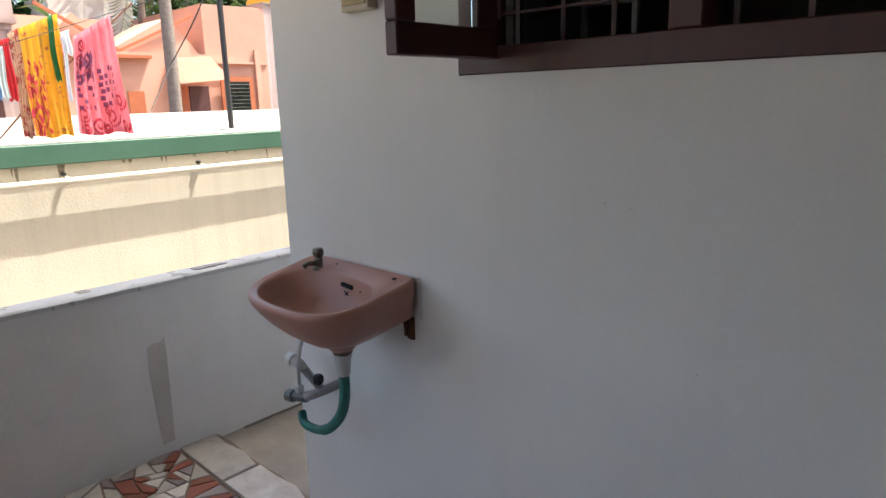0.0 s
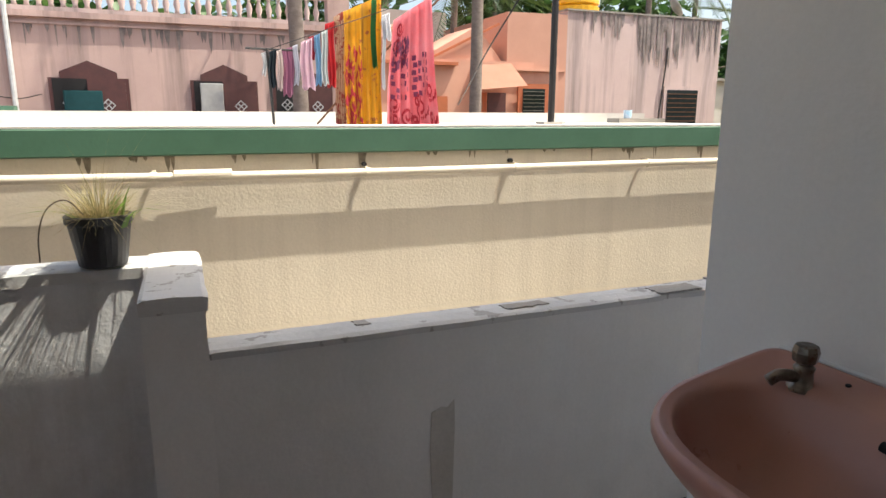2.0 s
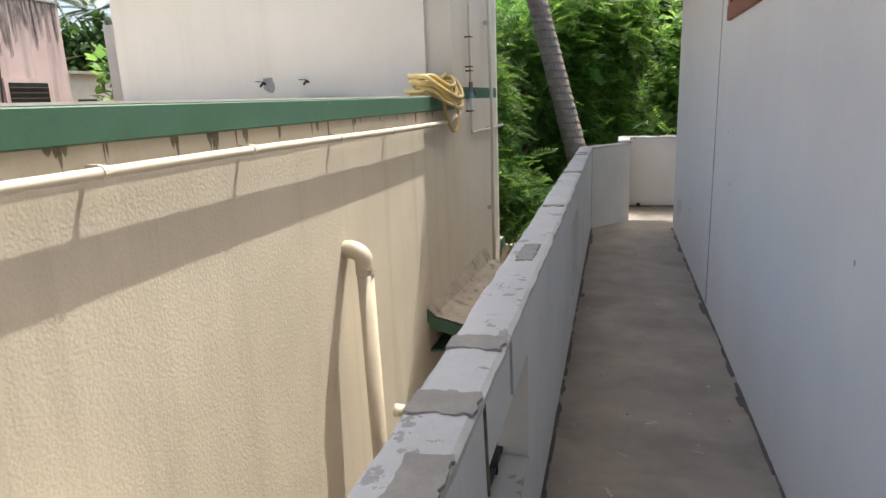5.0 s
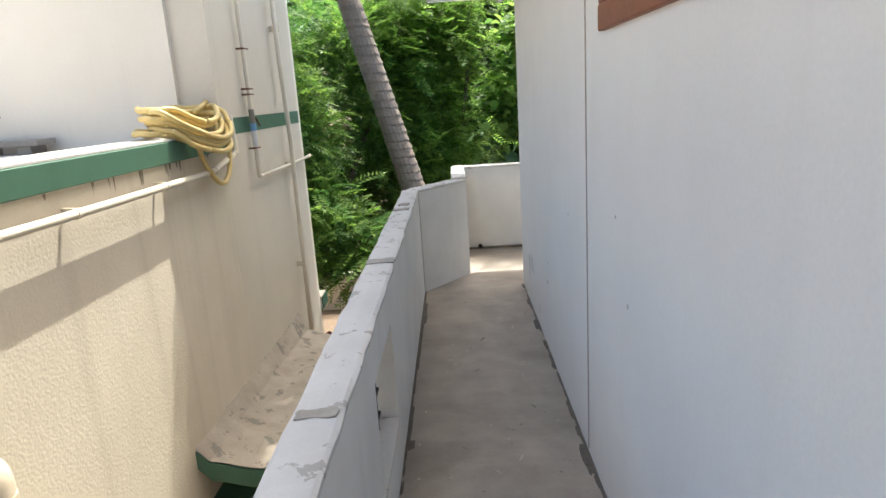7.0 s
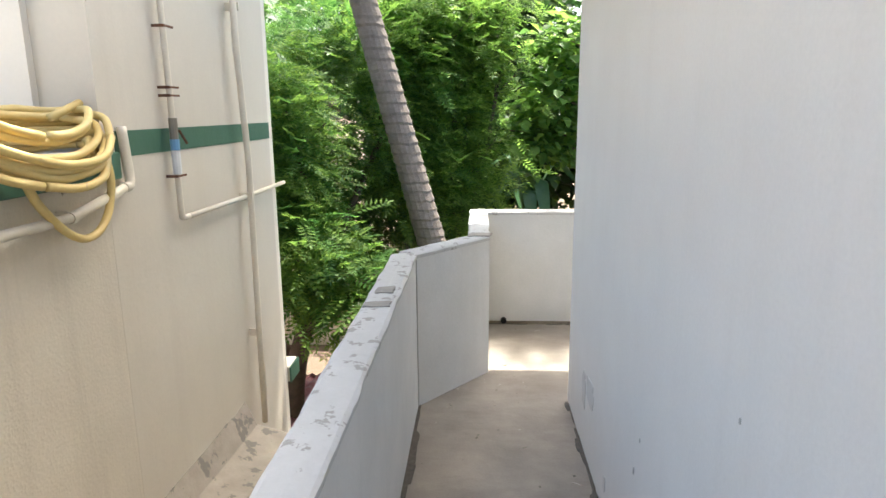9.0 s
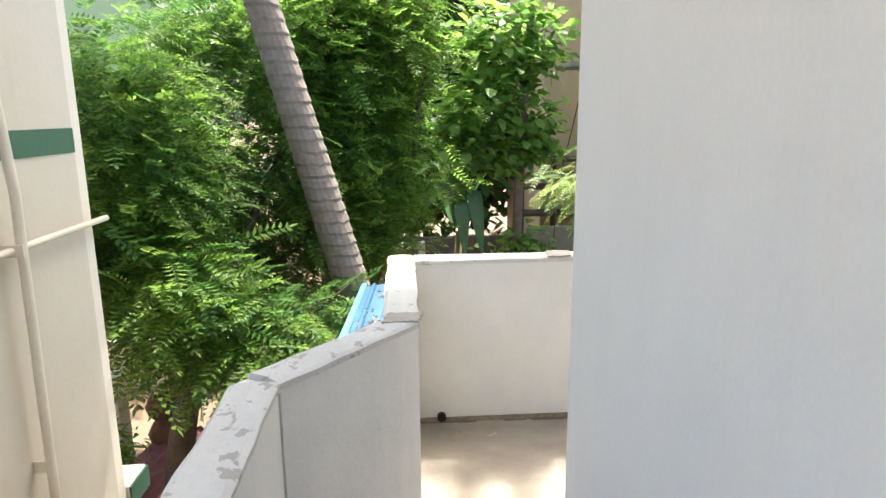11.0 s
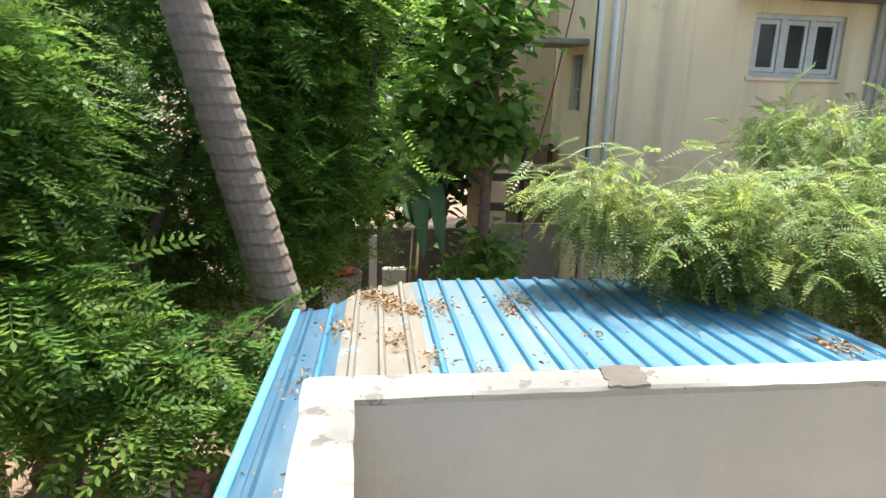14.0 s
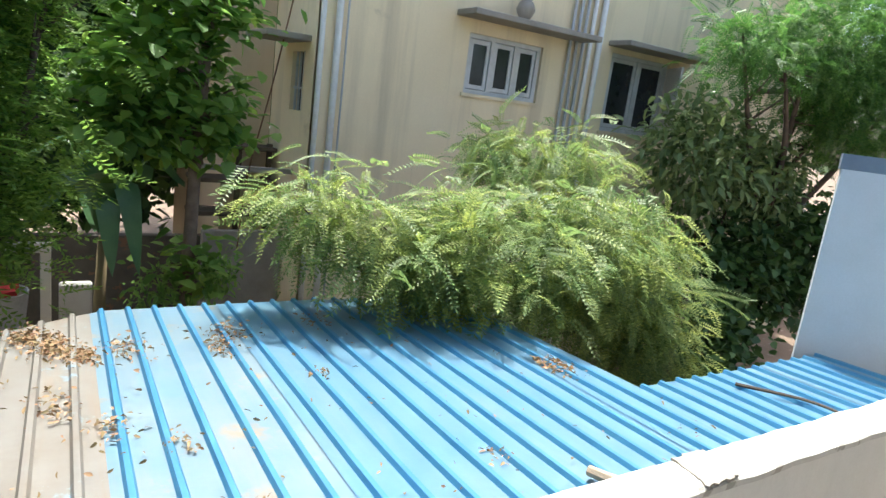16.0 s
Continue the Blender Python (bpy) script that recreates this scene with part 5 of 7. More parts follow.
solo("trim_patch", blob_patch(-5.62, 1.535, 0.075, 0.075, 7.3965, 4, plane="y", thick=-0.003), PATCH, "round grey cement patch on the wall", "patch", "structure")
blue_line = solo("blue_pipe", tube([(-5.8, 7.385, 2.475), (-3.9, 7.385, 2.50)], 0.012, 8), surf("sky_blue_pvc", (0.22, 0.52, 0.78), rough=0.5, scale=8), "thin sky-blue plastic pipe under the roof edge", "pipe")

# ==== far houses beyond the terrace ====
def arched_window(parent, x, y0, y1, zs, z1, zt, cloth_mat=None, open_left=True):
    """A gabled dark window with two lattice shutters in a facade that faces +x."""
    ym = (y0 + y1) / 2
    w = part("window", wall_poly(x + 0.02, [(y0, zs), (y1, zs), (y1, z1), (y1 - 0.25, z1), (y1 - 0.25, z1 + 0.14), (ym, zt), (y0 + 0.25, z1 + 0.14), (y0 + 0.25, z1), (y0, z1)], 0.06), CHOC_DOOR, parent, "chocolate-brown gabled window")
    part("opening", box(x + 0.081, x + 0.09, y0 + 0.08, ym - 0.05 if open_left else y1 - 0.08, zs, z1 - 0.02), BLACK_HOLE, w, "dark opening")
    sh = part("shutter_leaf", box(x + 0.082, x + 0.13, ym - 0.04, y1 - 0.08, zs, z1 - 0.06), CHOC_DOOR, w)
    for yc, zc in ((ym + 0.38, zs + 0.35), (ym - 0.45, zs + 0.40)):
        d = 0.15
        bars = []
        for a, b in (((-d, 0), (0, d)), ((0, d), (d, 0)), ((d, 0), (0, -d)), ((0, -d), (-d, 0)), ((-d / 2, -d / 2), (d / 2, d / 2)), ((-d / 2, d / 2), (d / 2, -d / 2))):
            bars.append(beam((x + 0.14, yc + a[0], zc + a[1]), (x + 0.14, yc + b[0], zc + b[1]), 0.02, 0.02))
        part("lattice", join(*bars), PALE_METAL, w, "pale diamond lattice")
    return w


FX = -19.0
pink = thing("pink_house", (FX, 0, GROUND), "weathered pink two-storey house with a balustraded roof", "house")
part("wall", box(FX - 8, FX, -14, 5.1, GROUND, 3.62), PINK_HOUSE, pink)
part("roof_band", box(FX - 8.1, FX + 0.12, -14.1, 5.2, 3.621, 3.76), PINK_HOUSE, pink)
part("ledge", box(FX, FX + 0.05, -14, 5.1, 3.47, 3.52), PINK_HOUSE, pink, "stained projecting ledge")
part("top_rail", box(FX - 0.05, FX + 0.10, -14, 5.0, 4.42, 4.54), PALE_PINK, pink)
part("base_rail", box(FX - 0.05, FX + 0.10, -14, 5.0, 3.761, 3.86), PALE_PINK, pink)
part("corner_pier", box(FX - 0.3, FX + 0.12, 4.55, 5.15, 3.62, 4.75), PINK_HOUSE, pink)
rk = random.Random(41)
for i in range(70):
    y, w, h = rk.uniform(-6, 5.0), rk.uniform(0.015, 0.06), rk.uniform(0.08, 0.6)
    st = bmesh.new()
    st.faces.new([st.verts.new((FX + 0.012 + 0.0003 * i, a, b)) for a, b in ((y - w, 3.46), (y + w, 3.46), (y + w * 0.6, 3.46 - h * 0.6), (y, 3.46 - h), (y - w * 0.7, 3.46 - h * 0.5))])
    part("rain_stain", st, ROOF_STAIN, pink, "dark rain stain")
bal = thing("balustrade", (FX, 0, 3.86), "row of pale turned balusters on the roof edge", "balustrade")
bal_mesh = None
for i in range(64):
    y = -11.5 + i * 0.25
    if bal_mesh is None:
        bm = lathe([(0.07, 0.0), (0.05, 0.08), (0.085, 0.22), (0.04, 0.40), (0.055, 0.50), (0.07, 0.56)], (FX + 0.03, y, 3.86), 8)
        first = part("baluster", bm, PALE_PINK, bal, smooth=True)
        bal_mesh = first.data
    else:
        o = new("baluster", bal_mesh)
        o.parent = bal
        o.location = (0, i * 0.25, 0)
for y0, y1 in ((-2.25, -0.5), (0.93, 2.6), (3.0, 4.62), (-7.5, -5.8)):
    arched_window(pink, FX, y0, y1, 1.25, 2.25, 2.66)
part("down_pipe", tube([(FX + 0.1, -2.95, 4.0), (FX + 0.1, -2.98, -3)], 0.06, 8), PALE_METAL, pink, "white drain pipe")
solo("hung_towel", prism([(FX + 0.17, 1.15), (FX + 0.20, 1.15), (FX + 0.20, 1.72), (FX + 0.17, 1.72)], 1.25, 2.18, 0.02), cloth("grey_towel", (0.60, 0.60, 0.58)), "grey-white towel hung over a window shutter", "towel")
solo("hung_cloth", prism([(FX + 0.17, -1.95), (FX + 0.20, -1.95), (FX + 0.20, -1.1), (FX + 0.17, -1.1)], 1.25, 1.95, 0.02), cloth("teal_cloth", (0.02, 0.10, 0.11)), "dark teal cloth drying in a window", "cloth")
part("slack_cable", tube(curve_points([(FX + 0.08, -5.2, 2.6), (FX + 0.1, -4.0, 2.0), (FX + 0.1, -3.0, 1.75), (FX + 0.1, -2.4, 1.85)], 5), 0.012, 5), BLACK_IRON, pink)

RX = -21.0
salmon = thing("salmon_house", (RX, 9, GROUND), "salmon pink house with a gabled porch roof", "house")
part("wall", box(RX - 7, RX - 0.1, 4.9, 13.4, GROUND, 3.2), SALMON_HOUSE, salmon)
part("upper_wall", box(RX - 7, RX - 2.2, 4.9, 9.0, 3.2, 4.35), SALMON_HOUSE, salmon)
part("lintel", box(RX - 0.1, RX + 0.15, 5.6, 9.3, 3.0, 3.1), ORANGE_TRIM, salmon, "orange lintel band")
gable = wall_poly(RX - 3.0, [(6.2, 3.2), (11.2, 3.2), (10.2, 4.35), (8.4, 3.35), (7.3, 4.3)], 2.6)
part("porch_roof", gable, SALMON_HOUSE, salmon)
part("ridge", join(beam((RX - 0.3, 6.3, 4.5), (RX - 0.3, 8.5, 3.25), 0.10, 0.08), beam((RX - 0.3, 8.5, 3.25), (RX - 0.3, 11.0, 4.45), 0.10, 0.08)), ORANGE_TRIM, salmon)
awn = bmesh.new()
q = [awn.verts.new(v) for v in ((RX - 0.1, 9.9, 3.05), (RX - 0.1, 11.4, 3.15), (RX + 1.1, 11.4, 2.35), (RX + 1.1, 9.7, 2.2))]
awn.faces.new(q)
bmesh.ops.solidify(awn, geom=awn.faces[:], thickness=0.1)
part("awning", awn, SALMON_HOUSE, salmon)
dr = part("door", box(RX - 0.1, RX - 0.05, 10.5, 11.2, 0.2, 2.15), CHOC_DOOR, salmon, "dark brown door")
part("door_frame", box(RX - 0.1, RX - 0.06, 10.0, 10.46, 0.2, 2.15), ORANGE_TRIM, dr)
part("side_opening", box(RX - 0.1, RX - 0.05, 8.5, 9.0, 0.2, 2.0), ORANGE_TRIM, salmon)

blk = thing("pale_pink_block", (RX, 16, GROUND), "weathered pale pink block with black roof stains", "house")
part("wall", prism([(RX, 13.55), (RX + 0.15, 20.5), (RX - 6, 20.5), (RX - 6, 13.55)], GROUND, 5.0), PALE_PINK, blk)
part("wall_inner", prism([(RX - 0.2, 11.28), (RX + 0.02, 13.54), (RX - 6, 13.54), (RX - 6, 11.28)], GROUND, 4.85), SALMON_HOUSE, blk)
part("parapet_edge", prism([(RX + 0.06, 13.5), (RX + 0.21, 20.56), (RX - 6, 20.56), (RX - 6, 13.5)], 5.001, 5.06), CONCRETE, blk, "dark weathered parapet edge")
part("corner_pilaster", box(RX + 0.0, RX + 0.1, 13.0, 13.2, GROUND, 3.4), SALMON_HOUSE, blk)
part("string_course", box(RX - 0.15, RX + 0.06, 11.3, 13.5, 2.9, 2.98), SALMON_HOUSE, blk)
wb = part("window", wall_poly(RX + 0.03, [(11.6, 1.2), (12.85, 1.2), (12.85, 2.47), (11.6, 2.47)], 0.06), ORANGE_TRIM, blk, "orange-framed louvred window")
part("glass", box(RX + 0.091, RX + 0.10, 11.78, 12.68, 1.3, 2.3), DARK_GLASS, wb)
for i in range(7):
    part("louvre", beam((RX + 0.13, 11.80, 1.42 + i * 0.13), (RX + 0.13, 12.66, 1.42 + i * 0.13), 0.05, 0.01), CONCRETE, wb)
wc = part("window", wall_poly(RX + 0.12, [(17.9, 0.7), (19.75, 0.7), (19.75, 2.5), (17.9, 2.5)], 0.05), PALE_PINK, blk, "plain window surround")
part("glass", box(RX + 0.171, RX + 0.18, 18.05, 19.55, 0.7, 2.36), DARK_GLASS, wc, "dark barred opening")
for i in range(9):
    part("bar", beam((RX + 0.2, 18.05, 0.85 + i * 0.17), (RX + 0.2, 19.5, 0.85 + i * 0.17), 0.025, 0.025), RUST, wc)
part("cable_drop", tube([(RX + 0.16, 17.7, 1.2), (RX + 0.16, 17.95, 3.9)], 0.03, 6), BLACK_IRON, blk)
rk = random.Random(23)
for i in range(90):
    y = rk.choice((rk.gauss(18.6, 0.8), rk.gauss(17.0, 1.2), rk.uniform(13.6, 20.4)))
    y = min(max(y, 13.65), 20.4)
    w, h = rk.uniform(0.02, 0.075), rk.uniform(0.2, 1.9) * (1.0 if y > 16.5 else 0.5)
    xf = RX + 0.15 * (y - 13.55) / 6.95 + 0.012 + 0.0004 * i
    st = bmesh.new()
    edge = [(y - w, 4.998), (y + w, 4.998), (y + w * 0.8, 4.998 - h * 0.5), (y + w * 0.5, 4.998 - h * 0.9), (y, 4.998 - h), (y - w * 0.5, 4.998 - h * 0.85), (y - w * 0.9, 4.998 - h * 0.4)]
    st.faces.new([st.verts.new((xf, a, b)) for a, b in edge])
    part("rain_stain", st, ROOF_STAIN, blk, "black rain stain")
tank = thing("water_tank", (RX - 1.2, 14.4, 5.0), "yellow plastic water tank on a roof", "water tank")
part("tank", lathe([(0.85, 0.0), (0.87, 0.25), (0.78, 0.30), (0.87, 0.36), (0.86, 0.5), (0.45, 0.72), (0.3, 0.74)], (RX - 1.0, 14.5, 5.0), 20), YELLOW_TANK, tank, smooth=False)
dish = thing("satellite_dish", (RX - 0.6, 18.7, 5.0), "grey satellite dish on a roof parapet", "satellite dish")
db = lathe([(0.02, 0.0), (0.25, 0.05), (0.42, 0.14), (0.41, 0.16), (0.24, 0.08)], (0, 0, 0), 20)
db.transform(Matrix.Translation((RX - 0.6, 18.7, 5.45)) @ Matrix.Rotation(radians(-55), 4, "X") @ Matrix.Rotation(radians(20), 4, "Y"))
part("reflector", db, CONCRETE, dish, smooth=True)
part("mast", tube([(RX - 0.6, 18.6, 5.0), (RX - 0.6, 18.65, 5.4)], 0.03, 8), BLACK_IRON, dish)
back_house = thing("white_house", (-30, 24, GROUND), "distant white house among trees", "house")
part("wall", box(-34, -28, 25, 34, GROUND, 3.2), TERRACE, back_house)
part("roof", box(-34.3, -27.7, 24.7, 34.3, 3.201, 3.35), CONCRETE, back_house)
part("window", box(-28.0, -27.95, 28.2, 29.4, 1.2, 2.0), DARK_GLASS, back_house)
white_flat = thing("white_block", (-27, 9.5, GROUND), "white rendered stair block behind the salmon house", "house")
part("wall", box(-30, -27, 8.4, 11.4, GROUND, 5.6), TERRACE, white_flat)

# ==== mosaic floor of the sit-out ====
def split_poly(poly, rnd, limit, out):
    area = 0.5 * abs(sum(a[0] * b[1] - b[0] * a[1] for a, b in zip(poly, poly[1:] + poly[:1])))
    if area < limit * rnd.uniform(0.6, 1.6):
        out.append(poly)
        return
    cx = sum(p[0] for p in poly) / len(poly)
    cy = sum(p[1] for p in poly) / len(poly)
    far = max(range(len(poly)), key=lambda i: (poly[i][0] - cx) ** 2 + (poly[i][1] - cy) ** 2)
    a = math.atan2(poly[far][1] - cy, poly[far][0] - cx) + math.pi / 2 + rnd.uniform(-0.6, 0.6)
    nx, ny = -math.sin(a), math.cos(a)
    off = rnd.uniform(-0.2, 0.2) * math.sqrt(area)
    side = [(p[0] - cx) * nx + (p[1] - cy) * ny - off for p in poly]
    one, two = [], []
    for i, p in enumerate(poly):
        q, s, t = poly[(i + 1) % len(poly)], side[i], side[(i + 1) % len(poly)]
        (one if s >= 0 else two).append(p)
        if s * t < 0:
            f = s / (s - t)
            c = (p[0] + (q[0] - p[0]) * f, p[1] + (q[1] - p[1]) * f)
            one.append(c)
            two.append(c)
    for half in (one, two):
        if len(half) > 2:
            split_poly(half, rnd, limit, out)


def shard(poly, grow, z0, z1):
    cx = sum(p[0] for p in poly) / len(poly)
    cy = sum(p[1] for p in poly) / len(poly)
    pts = []
    for x, y in poly:
        d = math.hypot(x - cx, y - cy)
        k = max(0.2, (d - grow) / d)
        pts.append((cx + (x - cx) * k, cy + (y - cy) * k))
    bm = bmesh.new()
    low = [bm.verts.new((x, y, z0)) for x, y in pts]
    top = [bm.verts.new((cx + (x - cx) * 0.975, cy + (y - cy) * 0.975, z1)) for x, y in pts]
    bm.faces.new(top)
    for i in range(len(pts)):
        j = (i + 1) % len(pts)
        bm.faces.new((low[i], low[j], top[j], top[i]))
    bmesh.ops.recalc_face_normals(bm, faces=bm.faces)
    return bm


rm = random.Random(31)
chips = []
split_poly([(-2.43, 0.40), (-1.0, 0.40), (-1.0, 1.24), (-2.43, 1.24)], rm, 0.0075, chips)
split_poly([(-2.86, -0.35), (-1.0, -0.35), (-1.0, 0.40), (-2.86, 0.40)], rm, 0.0115, chips)
WORLD[terrace_floor] = Matrix.Identity(4)
for poly in chips[:300]:
    r = rm.random()
    m = MARBLE if r < 0.52 else RED_CHIP if r < 0.78 else MAUVE_CHIP
    part("marble_chip", shard(poly, rm.uniform(0.004, 0.012), 0.02, 0.0315 + rm.uniform(0, 0.002)), m, terrace_floor)
rest = chips[300:]
split_poly([(-2.86, -4.2), (-1.0, -4.2), (-1.0, -0.36), (-2.86, -0.36)], rm, 0.05, rest)
split_poly([(-0.99, -4.2), (6.2, -4.2), (6.2, 1.24), (-0.99, 1.24)], rm, 0.09, rest)
for k, m in enumerate((MARBLE, RED_CHIP, MAUVE_CHIP)):
    tagged(part("marble_chips", join(*[shard(p, 0.008, 0.02, 0.032) for i, p in enumerate(rest) if (0, 0, 1, 2, 0)[i % 5] == k]), m, terrace_floor), kind="stuff")
for i in range(5):
    x0 = -2.428 + i * 0.40
    rr = random.Random(i)
    part("border_slab", shard([(x0, 1.247), (x0 + 0.395, 1.247), (x0 + 0.395, 1.40 + rr.uniform(-0.005, 0.012)), (x0 + 0.26, 1.425 + rr.uniform(-0.01, 0.012)), (x0 + 0.12, 1.412 + rr.uniform(-0.01, 0.012)), (x0, 1.42)] if i < 2 else
         [(x0, 1.247), (x0 + 0.395, 1.247), (x0 + 0.395, 1.402), (x0, 1.402)], 0.003, 0.0, 0.036), MARBLE, terrace_floor, "worn white marble threshold slab")
part("bed_edge", prism([(-2.428, 1.241), (-1.66, 1.241), (-1.66, 1.43), (-1.9, 1.44), (-2.1, 1.43), (-2.3, 1.445), (-2.428, 1.435)], 0.001, 0.022), GROUT, terrace_floor)
rg = random.Random(77)
debris = bmesh.new()
for i in range(220):
    x, y = rg.uniform(-2.40, -1.67), rg.uniform(2.0, 9.1)
    s = rg.uniform(0.002, 0.006)
    a = rg.uniform(0, 6.28)
    l = s * rg.choice((1, 1, 1.5, 5))
    c, d = math.cos(a), math.sin(a)
    v = [debris.verts.new((x + c * p * l - d * q * s, y + d * p * l + c * q * s, 0.0015 + 0.003 * ((p + q) > 0))) for p, q in ((-1, -1), (1, -1), (1, 1), (-1, 1))]
    debris.faces.new(v)
tagged(solo("floor_debris", debris, surf("pale_specks", (0.5, 0.46, 0.4), (0.25, 0.2, 0.15), rough=0.9, scale=60, island_shift=0.5), "pale plaster crumbs and twigs on the floor", "debris"), kind="stuff")

rear_shade = thing("trim_rear_ledge", (-4.0, 10.1, -0.6), "concrete sunshade with a green painted edge", "sunshade", kind="structure")
part("slab", prism([(-4.6, 9.62), (-3.66, 9.62), (-3.66, 9.86), (-4.6, 9.86)], -0.66, -0.53, 0.006), CREAM_FLAT, rear_shade)
part("green_edge", box(-3.657, -3.645, 9.62, 9.86, -0.665, -0.535), GREEN_BAND, rear_shade, "green painted edge")

# grime along the feet of the corridor walls
rd = random.Random(52)
grime = []
for i in range(260):
    y = 1.6 + 7.5 * rd.random()
    foot = PX if rd.random() < 0.6 else HX
    if foot == HX and y > 7.9 or foot == PX and y > 7.8:
        continue
    into = 1 if foot == PX else -1
    w = rd.uniform(0.003, 0.013) * (2.0 if rd.random() < 0.08 else 1)
    grime.append(blob_patch(foot + into * w * 0.8, y, w, rd.uniform(0.03, 0.16), 0.0, 100 + i, sides=16, thick=rd.uniform(0.002, 0.005)))
for i in range(30):
    grime.append(blob_patch(rd.uniform(-2.0, 0.4), 9.205, rd.uniform(0.03, 0.14), rd.uniform(0.008, 0.02), 0.0, 300 + i, sides=14, thick=rd.uniform(0.002, 0.006)))
tagged(solo("floor_grime", join(*grime), surf("black_grime", (0.12, 0.105, 0.09), (0.18, 0.155, 0.13), rough=0.95, scale=40, bump=0.4), "dark grime along the foot of the walls", "grime"), kind="stuff")

# ==== plants ====
def frond_template(pairs, width, leaf_len, droop, taper=0.35, slim=0.24, lift=0.15):
    """A pinnate leaf one metre long along x: its leaflets as folded quads, with a thin stalk."""
    v, f = [], []
    def quad(a, b, c, d):
        n = len(v)
        v.extend((a, b, c, d))
        f.append((n, n + 1, n + 2, n + 3))
    quad((0, -0.006, 0), (0, 0.006, 0), (1, 0.003, -droop), (1, -0.003, -droop))
    for i in range(pairs):
        t = 0.12 + 0.84 * i / max(1, pairs - 1)
        z = -droop * t * t
        l = leaf_len * (1 - taper * abs(t - 0.4) * 1.6)
        for s in (-1, 1):
            base = Vector((t, 0, z))
            d = Vector((0.55, s, lift - 0.35 * t)).normalized()
            tip = base + d * l
            side = Vector((1, -s * 0.4, 0)).normalized() * width * slim * 2
            mid = base + d * l * 0.45
            quad(tuple(base), tuple(mid - side * 0.5 + Vector((0, 0, -0.02))), tuple(tip), tuple(mid + side * 0.5 + Vector((0, 0, -0.02))))
    l = leaf_len
    z = -droop
    quad((0.97, 0, z), (1 + l * 0.35, -width * slim, z - 0.02), (1 + l * 0.8, 0, z - 0.06), (1 + l * 0.35, width * slim, z - 0.02))
    return np.array(v, float), np.array(f, int)


def leaf_template(w=0.36, curl=0.12):
    v = [(0, 0, 0), (0.28, -w, 0.06), (0.30, 0, -0.02), (0.28, w, 0.06), (0.72, -w * 0.75, 0.02 - curl * 0.5), (0.74, 0, -0.05 - curl * 0.5), (0.72, w * 0.75, 0.02 - curl * 0.5), (1.0, 0, -curl * 1.6)]
    f = [(0, 1, 2, 2), (0, 2, 3, 3), (1, 4, 5, 2), (2, 5, 6, 3), (4, 7, 5, 5), (5, 7, 6, 6)]
    return np.array(v, float), f


def scatter_mesh(name, template, places, ways, sizes, rolls, material, parent, label=""):
    """One mesh of many leaves: the template turned along each way, at each place."""
    tv, tf = template
    x = ways / np.linalg.norm(ways, axis=1, keepdims=True)
    up = np.tile(np.array([0.05, 0.02, 1.0]), (len(x), 1))
    y = np.cross(up, x)
    y /= np.linalg.norm(y, axis=1, keepdims=True) + 1e-9
    z = np.cross(x, y)
    c, s = np.cos(rolls)[:, None], np.sin(rolls)[:, None]
    y, z = y * c + z * s, -y * s + z * c
    co = (places[:, None, :] + sizes[:, None, None] * (tv[None, :, 0:1] * x[:, None, :] + tv[None, :, 1:2] * y[:, None, :] + tv[None, :, 2:3] * z[:, None, :])).reshape(-1, 3)
    n, k = len(x), len(tv)
    faces = [list(dict.fromkeys(q)) for q in tf]
    totals = np.tile(np.array([len(q) for q in faces]), n)
    flat = np.array([i for q in faces for i in q])
    loops = (flat[None, :] + (np.arange(n) * k)[:, None]).reshape(-1)
    starts = np.concatenate(([0], np.cumsum(totals)[:-1]))
    me = bpy.data.meshes.new(name)
    origin = np.array(WORLD[parent].translation)
    co = co - origin
    me.vertices.add(len(co))
    me.vertices.foreach_set("co", co.ravel())
    me.loops.add(len(loops))
    me.loops.foreach_set("vertex_index", loops)
    me.polygons.add(len(totals))
    me.polygons.foreach_set("loop_start", starts)
    me.polygons.foreach_set("loop_total", totals)
    me.update(calc_edges=True)
    me.validate()
    me.materials.append(material)
    ob = new(name, me)
    ob.parent = parent
    WORLD[ob] = WORLD[parent].copy()
    return tagged(ob, label)


def crown_points(blobs, clusters, per, spread, rng, shell=0.55, sag=0.25, flat=1.0):
    """Places and ways of leaves: clusters in ellipsoids, thicker towards the skin, with leaves that fan out of each."""
    vol = np.array([b[3] * b[4] * b[5] for b in blobs]) ** 0.75
    vol /= vol.sum()
    places, ways = [], []
    for _ in range(clusters):
        b = blobs[rng.choice(len(blobs), p=vol)]
        d = rng.normal(size=3)
        d /= np.linalg.norm(d)
        r = (shell + (1 - shell) * rng.random()) * (0.85 + 0.22 * rng.random())
        c = np.array(b[:3]) + d * r * np.array(b[3:6])
        out = d * np.array((1, 1, 0.6)) + np.array((0, 0, 0.15))
        for _ in range(per):
            w = (out * 0.9 + rng.normal(size=3) * 0.75) * np.array((1, 1, flat)) + np.array((0, 0, -sag))
            places.append(c + rng.normal(size=3) * spread)
            ways.append(w)
    return np.array(places), np.array(ways)


